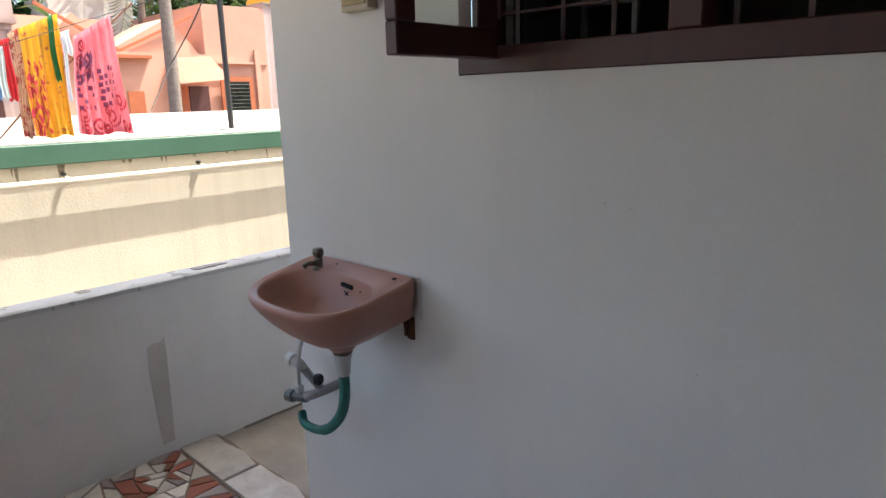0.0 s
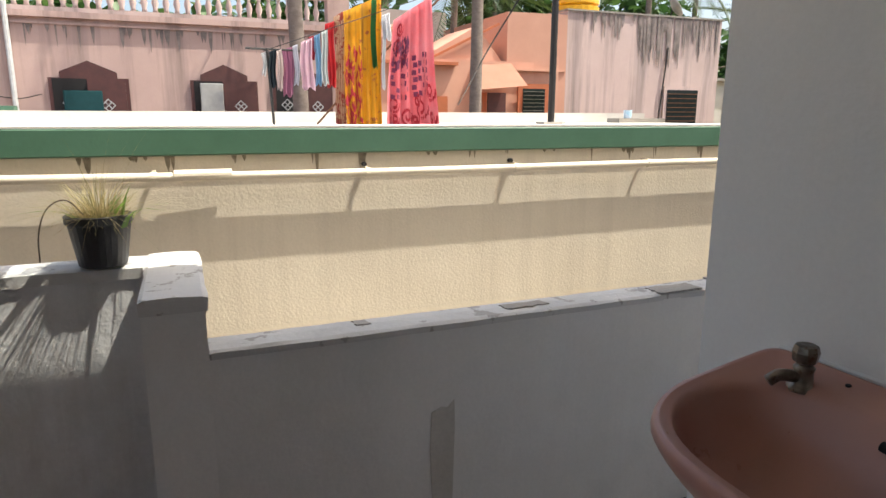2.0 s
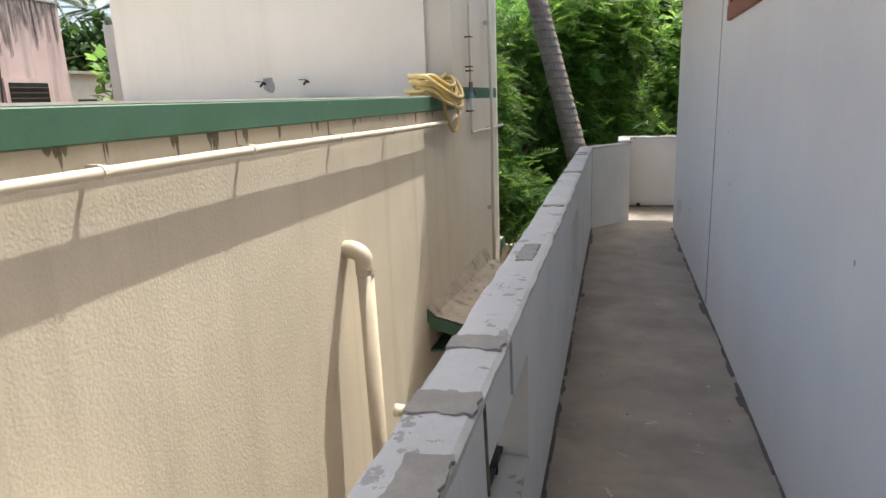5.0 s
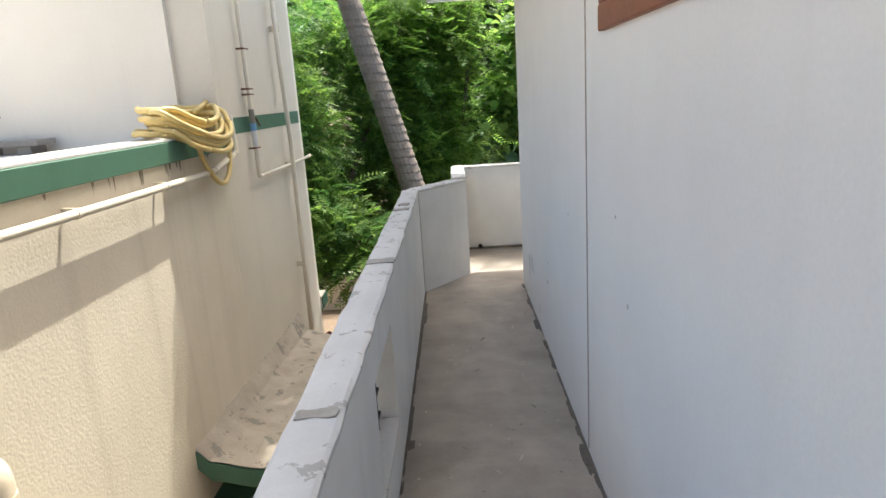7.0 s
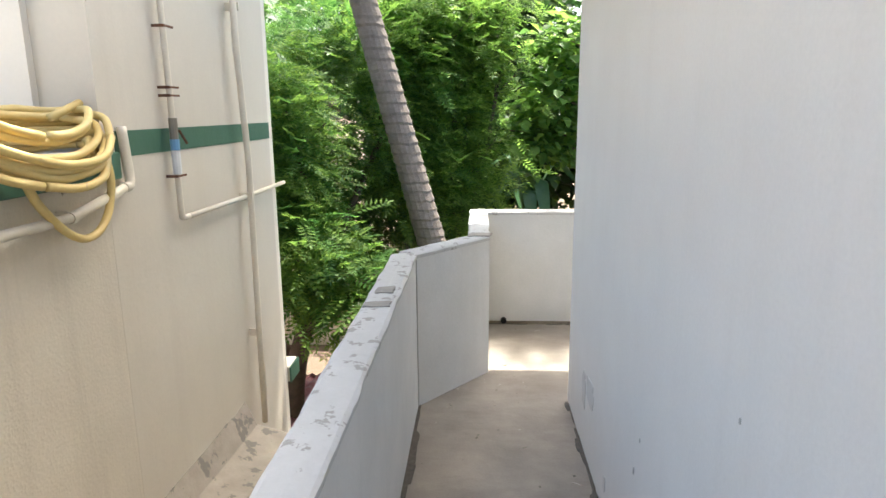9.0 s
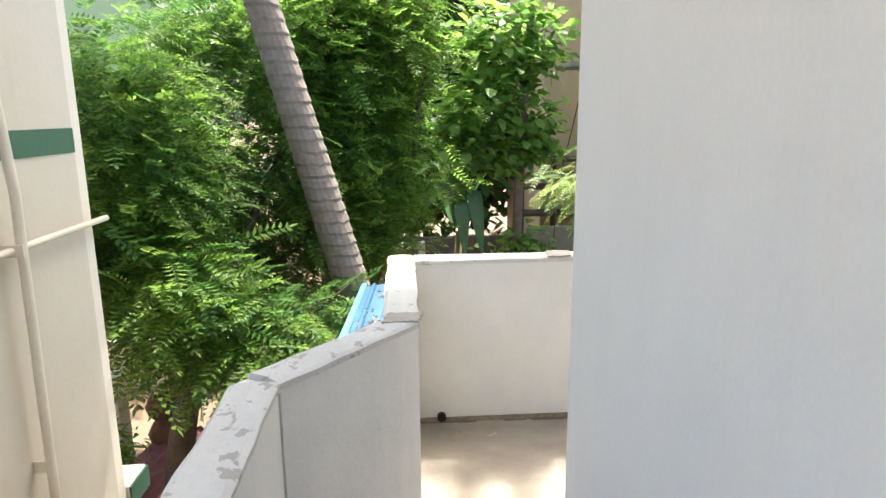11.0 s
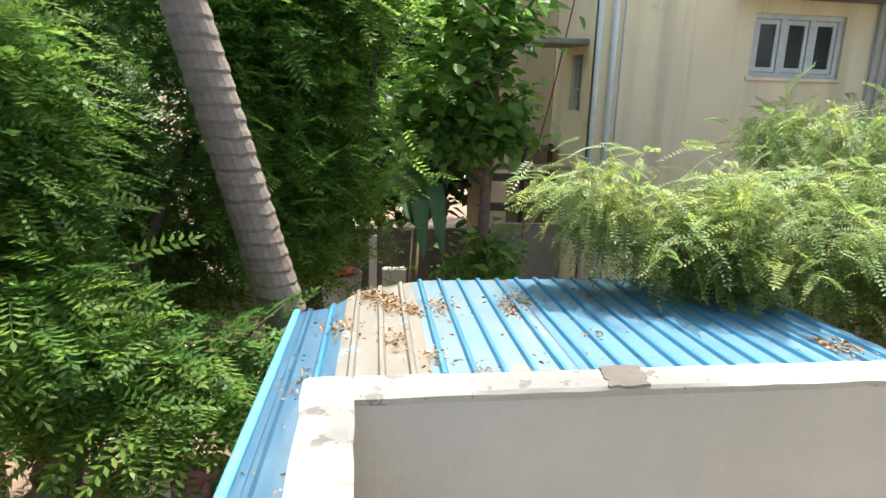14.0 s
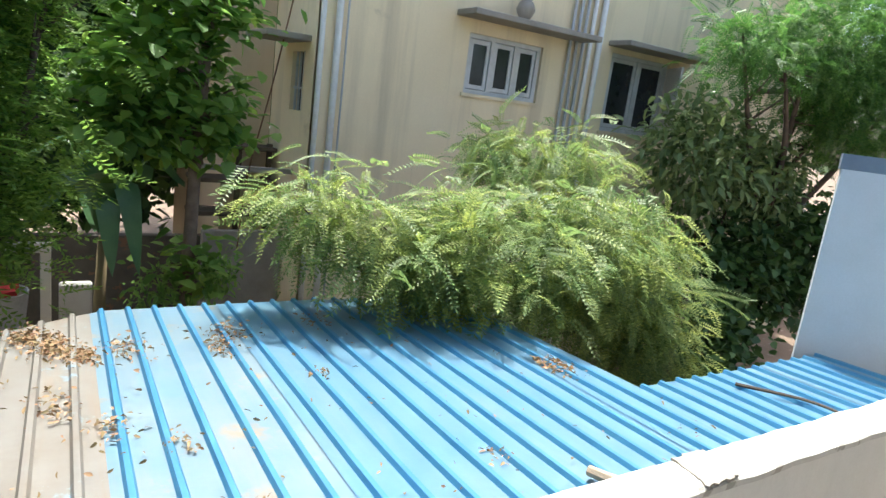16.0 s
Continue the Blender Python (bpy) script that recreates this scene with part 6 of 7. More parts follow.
def limbs(base, tips, r0, seed, material=None):
    """A trunk that forks into a limb to each tip."""
    rnd = random.Random(seed)
    out = []
    base = Vector(base)
    fork = base + (sum((Vector(t) for t in tips), Vector()) / len(tips) - base) * 0.45
    out.append(tube(curve_points([base, base.lerp(fork, 0.5) + Vector((rnd.uniform(-0.1, 0.1), rnd.uniform(-0.1, 0.1), 0)), fork], 4), r0, 10, r0 * 0.6))
    for t in tips:
        t = Vector(t)
        mid = fork.lerp(t, 0.5) + Vector((rnd.uniform(-0.25, 0.25), rnd.uniform(-0.25, 0.25), rnd.uniform(0, 0.3)))
        out.append(tube(curve_points([fork, mid, t], 4), r0 * 0.45, 7, r0 * 0.08))
        for _ in range(3):
            s = mid.lerp(t, rnd.uniform(0.1, 0.8))
            out.append(tube([s, s + Vector((rnd.uniform(-0.6, 0.6), rnd.uniform(-0.6, 0.6), rnd.uniform(-0.2, 0.5)))], r0 * 0.14, 5, r0 * 0.03))
    return join(*out)


NEEM = frond_template(7, 0.15, 0.30, 0.30, slim=0.30)
FEATHER = frond_template(11, 0.075, 0.20, 0.42, slim=0.36)
PALM = frond_template(26, 0.045, 0.24, 0.55, slim=0.28, lift=-0.25)
LEAF = leaf_template()
SLIM_LEAF = leaf_template(0.2, 0.2)


def tree(name, base, blobs, clusters, per, size, template, material, label, seed, trunk_r=0.15, spread=0.12, bark=None, young=None, lighter_part=0.25, shell=0.55, sag=0.25, category="tree", flat=1.0, pole=None):
    rng = np.random.default_rng(seed)
    t = thing(name, base, label, category)
    tips = [(b[0] + s * b[3] * 0.5, b[1], b[2] + b[5] * 0.4) for b in blobs for s in (-1, 1)]
    wood = limbs(base, tips, trunk_r, seed)
    if pole:
        foot, head = Vector(base), Vector(pole)
        arms = []
        for tip in tips:
            f = max(0.3, min(0.95, (tip[2] - 0.5 - foot.z) / (head.z - foot.z)))
            start = foot.lerp(head, f)
            arms.append(tube(curve_points([start, start.lerp(Vector(tip), 0.5) + Vector((0, 0, 0.12)), tip], 4), trunk_r * 0.3, 6, trunk_r * 0.08))
        wood = join(*arms, tube(curve_points([base, Vector(base).lerp(Vector(pole), 0.6) + Vector((-0.08, 0, 0)), pole], 8), trunk_r, 10, trunk_r * 0.5))
    part("trunk", wood, bark or BARK, t, smooth=True)
    p, w = crown_points(blobs, clusters, per, spread, rng, shell, sag, flat)
    sizes = size * rng.uniform(0.6, 1.25, len(p))
    rolls = rng.normal(0, 0.5 * max(0.6, flat), len(p))
    # Lighter leaves; in neems and teak their colour stands in for sun on shaded crowns.
    if young:
        pick = rng.random(clusters).repeat(per) < lighter_part
        scatter_mesh("crown", template, p[~pick], w[~pick], sizes[~pick], rolls[~pick], material, t)
        scatter_mesh("young_leaves", template, p[pick], w[pick], sizes[pick], rolls[pick], young, t, "lighter yellow-green leaves")
    else:
        scatter_mesh("crown", template, p, w, sizes, rolls, material, t)
    return t


tree("neem_tree", (-5.0, 13.8, GROUND), [(-5.2, 12.9, 0.95, 1.35, 1.2, 1.45), (-4.3, 15.2, 0.9, 2.1, 1.0, 2.4), (-3.05, 12.7, -0.75, 0.36, 0.4, 0.42), (-3.65, 12.4, -0.65, 0.6, 0.6, 0.55), (-4.4, 12.25, -0.2, 0.7, 0.7, 0.65)],
     1400, 8, 0.36, NEEM, NEEM_LEAF, "leafy green neem tree beside the house", 3, 0.2, 0.13, young=NEEM_YOUNG, lighter_part=0.6, flat=0.5, shell=0.55, sag=0.15)
tree("neem_tree", (-2.75, 15.6, GROUND), [(-2.8, 15.9, 1.3, 0.75, 0.7, 0.8), (-2.5, 16.1, 2.4, 0.6, 0.6, 0.8), (-3.1, 15.8, 2.9, 0.8, 0.6, 0.6), (-2.65, 15.5, 0.4, 0.6, 0.5, 0.55), (-2.5, 15.2, -0.3, 0.3, 0.3, 0.35), (-1.85, 15.9, 2.25, 0.3, 0.3, 0.22), (-1.95, 15.7, 0.95, 0.28, 0.3, 0.18), (-1.75, 16.2, 3.2, 0.35, 0.3, 0.25), (-2.0, 15.5, 0.1, 0.22, 0.25, 0.15)],
     680, 8, 0.38, NEEM, NEEM_YOUNG, "sunlit neem tree behind a coconut trunk", 5, 0.16, 0.26, young=NEEM_BRIGHT, lighter_part=0.75, flat=0.5, shell=0.4, sag=0.15)
tree("teak_tree", (-0.2, 17.0, GROUND), [(-1.2, 17.0, 1.0, 0.75, 0.5, 0.38), (-0.7, 17.0, 1.65, 0.85, 0.5, 0.6), (0.15, 17.0, 1.25, 0.36, 0.4, 0.6), (-0.2, 17.1, 2.6, 1.0, 0.6, 0.6), (-0.5, 17.1, 0.85, 0.6, 0.4, 0.32), (-0.1, 16.9, -0.8, 0.3, 0.25, 0.22)],
     380, 6, 0.22, LEAF, TEAK_LEAF, "slender tree with broad rounded green leaves", 7, 0.10, 0.18, bark=TEAK_BARK, shell=0.45, flat=0.55, young=NEEM_BRIGHT, lighter_part=0.3, pole=(0.1, 17.1, 3.6))
tree("dark_tree", (-3.5, 23.0, GROUND), [(-3.2, 23.5, 1.0, 3.2, 1.0, 3.3), (-8.5, 22.0, -0.8, 3.2, 1.2, 1.8), (1.0, 25.0, 1.5, 3.0, 1.0, 3.5), (-1.0, 22.5, 0.2, 1.8, 0.8, 1.6), (-4.0, 24.5, 4.2, 4.5, 1.0, 2.2), (-1.8, 21.0, 4.3, 1.4, 0.7, 1.2)],
     2450, 9, 0.34, LEAF, DARK_LEAF, "dark dense tree at the back of the yard", 9, 0.25, 0.3, shell=0.3)
tree("left_shrub_tree", (-8.4, 15.6, GROUND), [(-7.9, 15.4, -0.9, 1.0, 0.9, 1.2), (-8.3, 16.0, 1.2, 1.3, 1.0, 1.3)], 150, 8, 0.26, LEAF, TEAK_LEAF, "small tree with large yellow-green leaves", 12, 0.1, 0.18, shell=0.4, young=NEEM_YOUNG)
tree("feather_bush", (2.6, 14.6, GROUND), [(2.2, 13.4, 0.35, 1.25, 0.9, 0.62), (3.5, 13.4, 0.05, 1.05, 0.9, 0.9), (1.15, 13.5, 0.2, 0.75, 0.6, 0.38), (0.25, 13.7, 0.64, 0.5, 0.35, 0.14), (0.6, 13.6, 0.4, 0.4, 0.35, 0.22), (3.5, 14.6, 1.15, 1.3, 0.7, 0.28), (3.9, 13.0, -0.75, 0.6, 0.6, 0.5)],
     680, 8, 0.35, FEATHER, FEATHER_LEAF, "bright feathery yellow-green bush over the roof", 15, 0.07, 0.15, young=FEATHER_YOUNG, lighter_part=0.4, sag=0.35, flat=0.7, shell=0.45, category="bush")
tree("wispy_shrub", (8.3, 16.0, GROUND), [(7.9, 15.5, 1.35, 1.4, 0.8, 1.0), (9.6, 15.6, 1.0, 1.3, 0.8, 0.8)], 420, 8, 0.22, SLIM_LEAF, surf("silvery_leaf", (0.22, 0.30, 0.12), (0.16, 0.24, 0.085), rough=0.45, bump=0.0, island_shift=0.4, trans=0.45), "wispy silver-green shrub near the wall", 17, 0.06, 0.2, category="bush")
tree("creeper_bush", (9.2, 15.6, GROUND), [(9.0, 15.3, -0.8, 1.9, 0.6, 1.15), (11.2, 15.2, -0.5, 1.6, 0.7, 1.3), (7.6, 14.7, -1.7, 1.3, 0.6, 0.8)], 1000, 8, 0.19, LEAF, DARK_LEAF, "dark bush covered in glossy creeper leaves", 19, 0.08, 0.2, shell=0.5, category="bush")
tree("rain_tree", (11.0, 16.5, GROUND), [(9.7, 14.7, 3.5, 1.6, 1.1, 0.85), (7.6, 14.7, 3.1, 1.1, 0.6, 0.3), (11.2, 14.6, 2.5, 1.6, 1.2, 0.9)], 620, 8, 0.38, FEATHER, NEEM_LEAF, "tall green tree hanging over the yard", 21, 0.2, 0.2)

# Added out of view: shades the neighbour's far wall, dapples the corridor's end.
tree("neem_tree", (-8.5, 11.5, GROUND), [(-2.7, 11.1, 7.0, 1.25, 2.0, 0.55), (-4.6, 11.4, 7.2, 1.0, 1.3, 0.5), (-0.4, 12.1, 6.9, 0.4, 0.25, 0.25)], 430, 9, 0.38, NEEM, NEEM_LEAF, "unseen high neem bough added to shade the gap", 6, 0.2, 0.16, shell=0.2)


# ---- coconut palms ----
def palm_tree(base, top, r, fronds, length, seed, label, crown=True, near=False):
    rng = np.random.default_rng(seed)
    t = thing("coconut_palm", base, label, "palm tree")
    a, b = Vector(base), Vector(top)
    bow = a.lerp(b, 0.45)
    line = curve_points([a, bow, b], 170 if near else 8)
    bm = bmesh.new()
    rings, sides = [], 18 if near else 8
    for i, p in enumerate(line):
        f = i / (len(line) - 1)
        step = ((i + int(2.2 * noise.noise(Vector((i * 0.05, 5.0, 0))))) % 4) / 3
        rr = r * (1.12 - 0.42 * f) * ((1.035 - 0.09 * step * (0.6 + 0.6 * abs(noise.noise(Vector((i * 0.37, 2.0, 0)))))) if near else 1.0)
        rings.append([bm.verts.new(p + Vector((math.cos(2 * math.pi * k / sides), math.sin(2 * math.pi * k / sides), 0.0)) * rr * (1 + 0.03 * noise.noise(Vector((k * 1.7, i * 0.31, seed)))) + Vector((0, 0, 0.02 * noise.noise(Vector((k * 0.9, i * 0.2, 3.0))))))
                      for k in range(sides)])
    for r0, r1 in zip(rings, rings[1:]):
        for k in range(sides):
            bm.faces.new((r0[k], r0[(k + 1) % sides], r1[(k + 1) % sides], r1[k]))
    if near:
        for fc in bm.faces:
            fc.material_index = 0
        bm.faces.ensure_lookup_table()
        for i, fc in enumerate(bm.faces):
            row, k = divmod(i, sides)
            if row % 4 == 3 and noise.noise(Vector((k * 0.55, row * 0.21, 7.0))) > 0.12:
                fc.material_index = 1
    trunk = part("trunk", bm, PALM_BARK, t, smooth=not near)
    if near:
        trunk.data.materials.append(PALM_RING)
    if crown:
        ang = rng.uniform(0, 2 * np.pi, fronds)
        up = rng.uniform(-0.45, 1.1, fronds)
        ways = np.stack([np.cos(ang), np.sin(ang), up], 1)
        places = np.tile(np.array(b), (fronds, 1)) + rng.normal(size=(fronds, 3)) * 0.05
        scatter_mesh("crown", PALM, places, ways, length * rng.uniform(0.75, 1.1, fronds), rng.normal(0, 0.35, fronds), PALM_LEAF, t)
    return t


palm_tree((-1.97, 13.45, GROUND), (-5.1, 13.4, 8.6), 0.205, 20, 3.2, 1, "leaning coconut palm with a ringed grey trunk", near=True)
palm_tree((-15, 3.15, GROUND), (-15.2, 2.9, 9.2), 0.18, 18, 3.0, 2, "tall coconut palm before the pink house")
palm_tree((-15, 7.15, GROUND), (-15.2, 7.35, 8.6), 0.17, 18, 3.0, 3, "tall coconut palm before the salmon house")
for i, (x, y, h, top) in enumerate(((-30, 14.6, 6.9, 0.6), (-31, 18.5, 7.4, -0.8), (-34, 36.5, 7.6, 0.5), (-28, 22.5, 8.5, 0.3), (-26, 11.0, 7.0, 0.4), (-30, 10.0, 8.8, -0.4), (-33, 30.0, 9.5, 0.4), (-27, 46.0, 6.4, 0.3))):
    palm_tree((x, y, GROUND), (x, y + top, h), 0.2, 22, 3.4, 30 + i, "distant coconut palm among the houses")
tree("far_tree", (-31, 17, GROUND), [(-31, 17, 5.0, 2, 5.0, 2.9), (-32, 25, 5.0, 2, 4.0, 3.2), (-34, 37, 4.0, 2, 5.0, 3.0), (-30, 6, 4.5, 2, 5.0, 2.2), (-31, -4, 4.2, 2, 5.0, 1.8)], 1300, 8, 0.6, LEAF, DARK_LEAF, "dark line of trees behind the houses", 40, 0.3, 0.5, shell=0.3)
tree("garden_tree", (-24, 27, GROUND), [(-24, 27.5, 1.5, 1.2, 1.6, 3.2), (-23, 30.5, 2.0, 1.2, 1.6, 3.0)], 260, 8, 0.5, LEAF, TEAK_LEAF, "green garden tree beside the pale block", 41, 0.2, 0.35, shell=0.4)
tree("rear_tree", (-10, 22, GROUND), [(-5.6, 20.0, 3.0, 1.6, 1.0, 1.3), (-12, 18, 2.0, 1.6, 1.5, 1.6)], 200, 8, 0.5, FEATHER, NEEM_LEAF, "tall feathery tree at the back", 42, 0.2, 0.25)
tree("yard_woods", (-14, 30, GROUND), [(-14, 30, 2.5, 6, 2, 5.5), (8, 31, 3, 9, 2, 6), (20, 24, 3, 5, 3, 6), (22, 12, 2, 3, 6, 5)], 1300, 9, 0.8, LEAF, DARK_LEAF, "dark woods that close the yard", 43, 0.3, 0.6, shell=0.4)

banana = thing("banana_plant", (-1.2, 17.6, GROUND), "banana plant with broad torn leaves", "banana plant")
part("stem", tube([(-1.2, 17.6, GROUND), (-1.1, 17.6, -0.6)], 0.10, 10, 0.06), surf("banana_stem", (0.22, 0.16, 0.08), rough=0.8, scale=10), banana, smooth=True)
def banana_leaf(a, b, c, width):
    line = curve_points([a, b, c], 7)
    bm = bmesh.new()
    rows = []
    for i, p in enumerate(line):
        t = i / (len(line) - 1)
        d = (line[min(i + 1, len(line) - 1)] - line[max(i - 1, 0)]).normalized()
        s = d.cross(Vector((0, 0, 1))).normalized() * width * math.sin(math.pi * min(1.0, 0.08 + t * 0.95)) ** 0.6
        rows.append((bm.verts.new(p - s + Vector((0, 0, -0.05))), bm.verts.new(p + Vector((0, 0, 0.02))), bm.verts.new(p + s + Vector((0, 0, -0.05)))))
    for q, r in zip(rows, rows[1:]):
        bm.faces.new((q[0], q[1], r[1], r[0]))
        bm.faces.new((q[1], q[2], r[2], r[1]))
    return bm
for a, b, c, w in (((-1.1, 17.6, -0.5), (-1.35, 16.9, 0.42), (-2.0, 16.6, -0.3), 0.24), ((-1.1, 17.6, -0.5), (-1.2, 17.1, 0.5), (-1.45, 16.7, 0.35), 0.16), ((-1.1, 17.6, -0.5), (-0.9, 17.2, 0.2), (-0.75, 16.9, -0.9), 0.17),
                   ((-1.1, 17.6, -0.5), (-1.1, 17.1, 0.0), (-1.05, 16.9, -0.9), 0.15), ((-1.1, 17.6, -0.5), (-0.6, 17.5, 0.5), (-0.2, 17.2, 0.2), 0.17), ((-1.1, 17.6, -0.5), (-1.4, 17.9, 0.6), (-2.0, 18.0, 0.3), 0.17)):
    part("leaf", banana_leaf(a, b, c, w), BANANA_LEAF, banana, smooth=True)
sp = thing("small_palm", (5.5, 13.7, GROUND), "small palm with arching pale fronds", "palm")
part("stem", tube([(5.5, 13.7, GROUND), (5.45, 13.6, -0.35)], 0.06, 8), BARK, sp)
rng = np.random.default_rng(8)
ang = rng.uniform(0, 6.28, 11)
scatter_mesh("fronds", PALM, np.tile(np.array([5.45, 13.6, -0.35]), (11, 1)), np.stack([np.cos(ang), np.sin(ang), rng.uniform(-0.1, 0.7, 11)], 1), rng.uniform(0.6, 0.95, 11), rng.normal(0, 0.4, 11), FEATHER_LEAF, sp)
under = thing("under_shrub", (-0.5, 17.2, GROUND), "grey-green shrub by the compound wall", "bush")
rng = np.random.default_rng(81)
p, wv = crown_points([(-0.55, 17.0, -1.2, 0.4, 0.3, 0.45), (0.15, 16.8, -0.9, 0.35, 0.3, 0.35)], 70, 8, 0.1, rng, 0.3)
scatter_mesh("leaves", SLIM_LEAF, p, wv, 0.12 * rng.uniform(0.6, 1.3, len(p)), rng.normal(0, 0.5, len(p)), TEAK_LEAF, under)
part("stem", tube([(-0.5, 17.1, GROUND), (-0.5, 17.0, -1.2)], 0.03, 6), BARK, under)

# ==== blue sheet roof below the balcony ====
def roof_z(y):
    return -0.17 - 0.05 * (y - 9.4)


EDGE = ((-2.75, 13.0), (-2.33, 13.2), (-2.1, 13.72), (-1.7, 14.0), (-1.45, 14.15), (0.6, 14.1), (1.88, 14.02))


def roof_far(x):
    """Where the sheets end: a ragged far edge, then a step back to the lower strip."""
    if x > EDGE[-1][0]:
        return 11.36
    for (xa, ya), (xb, yb) in zip(EDGE, EDGE[1:]):
        if x <= xb:
            return ya + (yb - ya) * max(0.0, (x - xa) / (xb - xa))
    return EDGE[-1][1]


roof = thing("sheet_roof", (0, 11, -0.3), "blue corrugated metal roof littered with dry leaves", "roof")
PITCH = 0.2035
PROFILE = ((-0.1, 0.0), (-0.028, 0.0), (-0.014, 0.027), (0.014, 0.027), (0.028, 0.0))


def roof_sheet(first, ribs, material, rib_material, label, raise_by=0.0):
    """A sheet of trapezoid ribs centred at first, first + PITCH and so on; the sheets lie a little askew."""
    xs = [(first + PITCH * i + dx, h) for i in range(ribs) for dx, h in PROFILE] + [(first + PITCH * ribs - 0.08, 0.0)]
    bm = bmesh.new()
    cols = []
    for x, h in xs:
        near = 8.46 if x < -2.18 else 9.345
        far = roof_far(x)
        col = []
        for s in range(9):
            y = near + (far - near) * s / 8
            col.append(bm.verts.new((x + 0.032 * (y - 11), y, roof_z(y) + h + raise_by + 0.006 * noise.noise(Vector((x * 2, y * 1.3, 1))))))
        cols.append(col)
    for a, b in zip(cols, cols[1:]):
        for s in range(8):
            f = bm.faces.new((a[s], b[s], b[s + 1], a[s + 1]))
            f.material_index = 1 if max(a[s].co.z - roof_z(a[s].co.y), b[s].co.z - roof_z(b[s].co.y)) - raise_by > 0.018 else 0
    bmesh.ops.solidify(bm, geom=bm.faces[:], thickness=0.003)
    ob = part("roof_panel", bm, material, roof, label)
    ob.data.materials.append(rib_material)
    return ob


roof_sheet(-2.50, 1, STRIP_BLUE, STRIP_BLUE, "dusty blue edge strip")
roof_sheet(-2.315, 1, STRIP_BLUE, BLUE_RIB, "dusty blue edge strip", 0.002)
roof_sheet(-2.10, 3, FADED_SHEET, FADED_SHEET, "bleached and rust-stained panel", 0.004)
for i in range(6):
    roof_sheet(-1.487 + i * 5 * PITCH, 5, WORN_SHEET if i == 0 else BLUE_SHEET, BLUE_RIB, "sky-blue coated panel with worn patches" if i == 0 else "sky-blue coated panel", 0.008 * (i % 2) + 0.002)
part("edge_flashing", beam((-2.68, 8.5, roof_z(8.5) + 0.02), (-2.535, 13.05, roof_z(13.05) + 0.02), 0.055, 0.05, 0.012), BLUE_RIB, roof, "blue edge flashing")
for x in (-2.4, 0.0, 1.8, 4.0):
    for y in (9.5, min(13.6, roof_far(x) - 0.3)):
        part("post", beam((x, y, GROUND), (x, y, roof_z(y) - 0.02), 0.06, 0.06), GREY_PAINT, roof)
for y in (9.6, 11.3):
    part("purlin", beam((-2.5, y, roof_z(y) - 0.03), (4.4, y, roof_z(y) - 0.03), 0.05, 0.04), GREY_PAINT, roof)
rl = np.random.default_rng(5)
heaps = [(-1.75, 13.3, 0.13, 150), (-1.9, 13.5, 0.12, 110), (-1.58, 13.05, 0.09, 90), (-1.3, 13.1, 0.16, 60), (-2.2, 12.6, 0.14, 50), (-1.75, 12.3, 0.12, 40), (-0.55, 13.3, 0.14, 45), (-0.7, 13.0, 0.12, 40), (-2.45, 11.6, 0.2, 25), (1.6, 11.9, 0.10, 150),
         (-1.5, 11.9, 0.1, 30), (-0.2, 12.3, 0.06, 14), (-1.2, 11.6, 0.08, 14), (0.2, 13.4, 0.12, 22), (-2.35, 10.2, 0.2, 16), (-1.0, 10.9, 0.05, 8), (0.3, 10.9, 0.06, 10)]
pts = []
for x, y, s, n in heaps:
    n = int(n * 2.4)
    q = rl.normal(size=(n, 2)) * s * np.array((0.55, 1.0)) + np.array((x, y))
    pts.append(q)
pts.append(np.stack([rl.uniform(-2.5, 2.0, 260), rl.uniform(9.5, 13.8, 260)], 1))
pts = np.concatenate(pts)
pts = np.array([p for p in pts if p[1] < roof_far(p[0]) - 0.05])
pl = np.stack([pts[:, 0], pts[:, 1], np.array([roof_z(y) + 0.016 for y in pts[:, 1]]) + rl.uniform(0, 0.02, len(pts))], 1)
litter = thing("leaf_litter", (0, 11.5, roof_z(11.5)), "scattered brown dry leaves on the roof sheets", "leaf litter", kind="stuff")
scatter_mesh("dry_leaves", SLIM_LEAF, pl, np.stack([rl.normal(size=len(pl)), rl.normal(size=len(pl)), rl.normal(size=len(pl)) * 0.2], 1), rl.uniform(0.02, 0.05, len(pl)), rl.normal(0, 0.8, len(pl)), LITTER, litter)
stick = solo("dead_branch", tube(curve_points([(2.75, 11.1, roof_z(11.1) + 0.04), (3.0, 10.6, roof_z(10.6) + 0.05), (2.9, 10.1, roof_z(10.1) + 0.04)], 5), 0.016, 6, 0.008), BARK, "dark dead branch lying on the roof", "branch")
husk = solo("coconut_husk", tube(curve_points([(0.62, 10.55, roof_z(10.5) + 0.045), (0.66, 10.38, roof_z(10.4) + 0.06), (0.72, 10.25, roof_z(10.2) + 0.05)], 5), 0.03, 8, 0.04), surf("pale_husk", (0.42, 0.33, 0.24), rough=0.9, scale=20, bump=0.5), "pale dry palm husk on the roof", "husk")

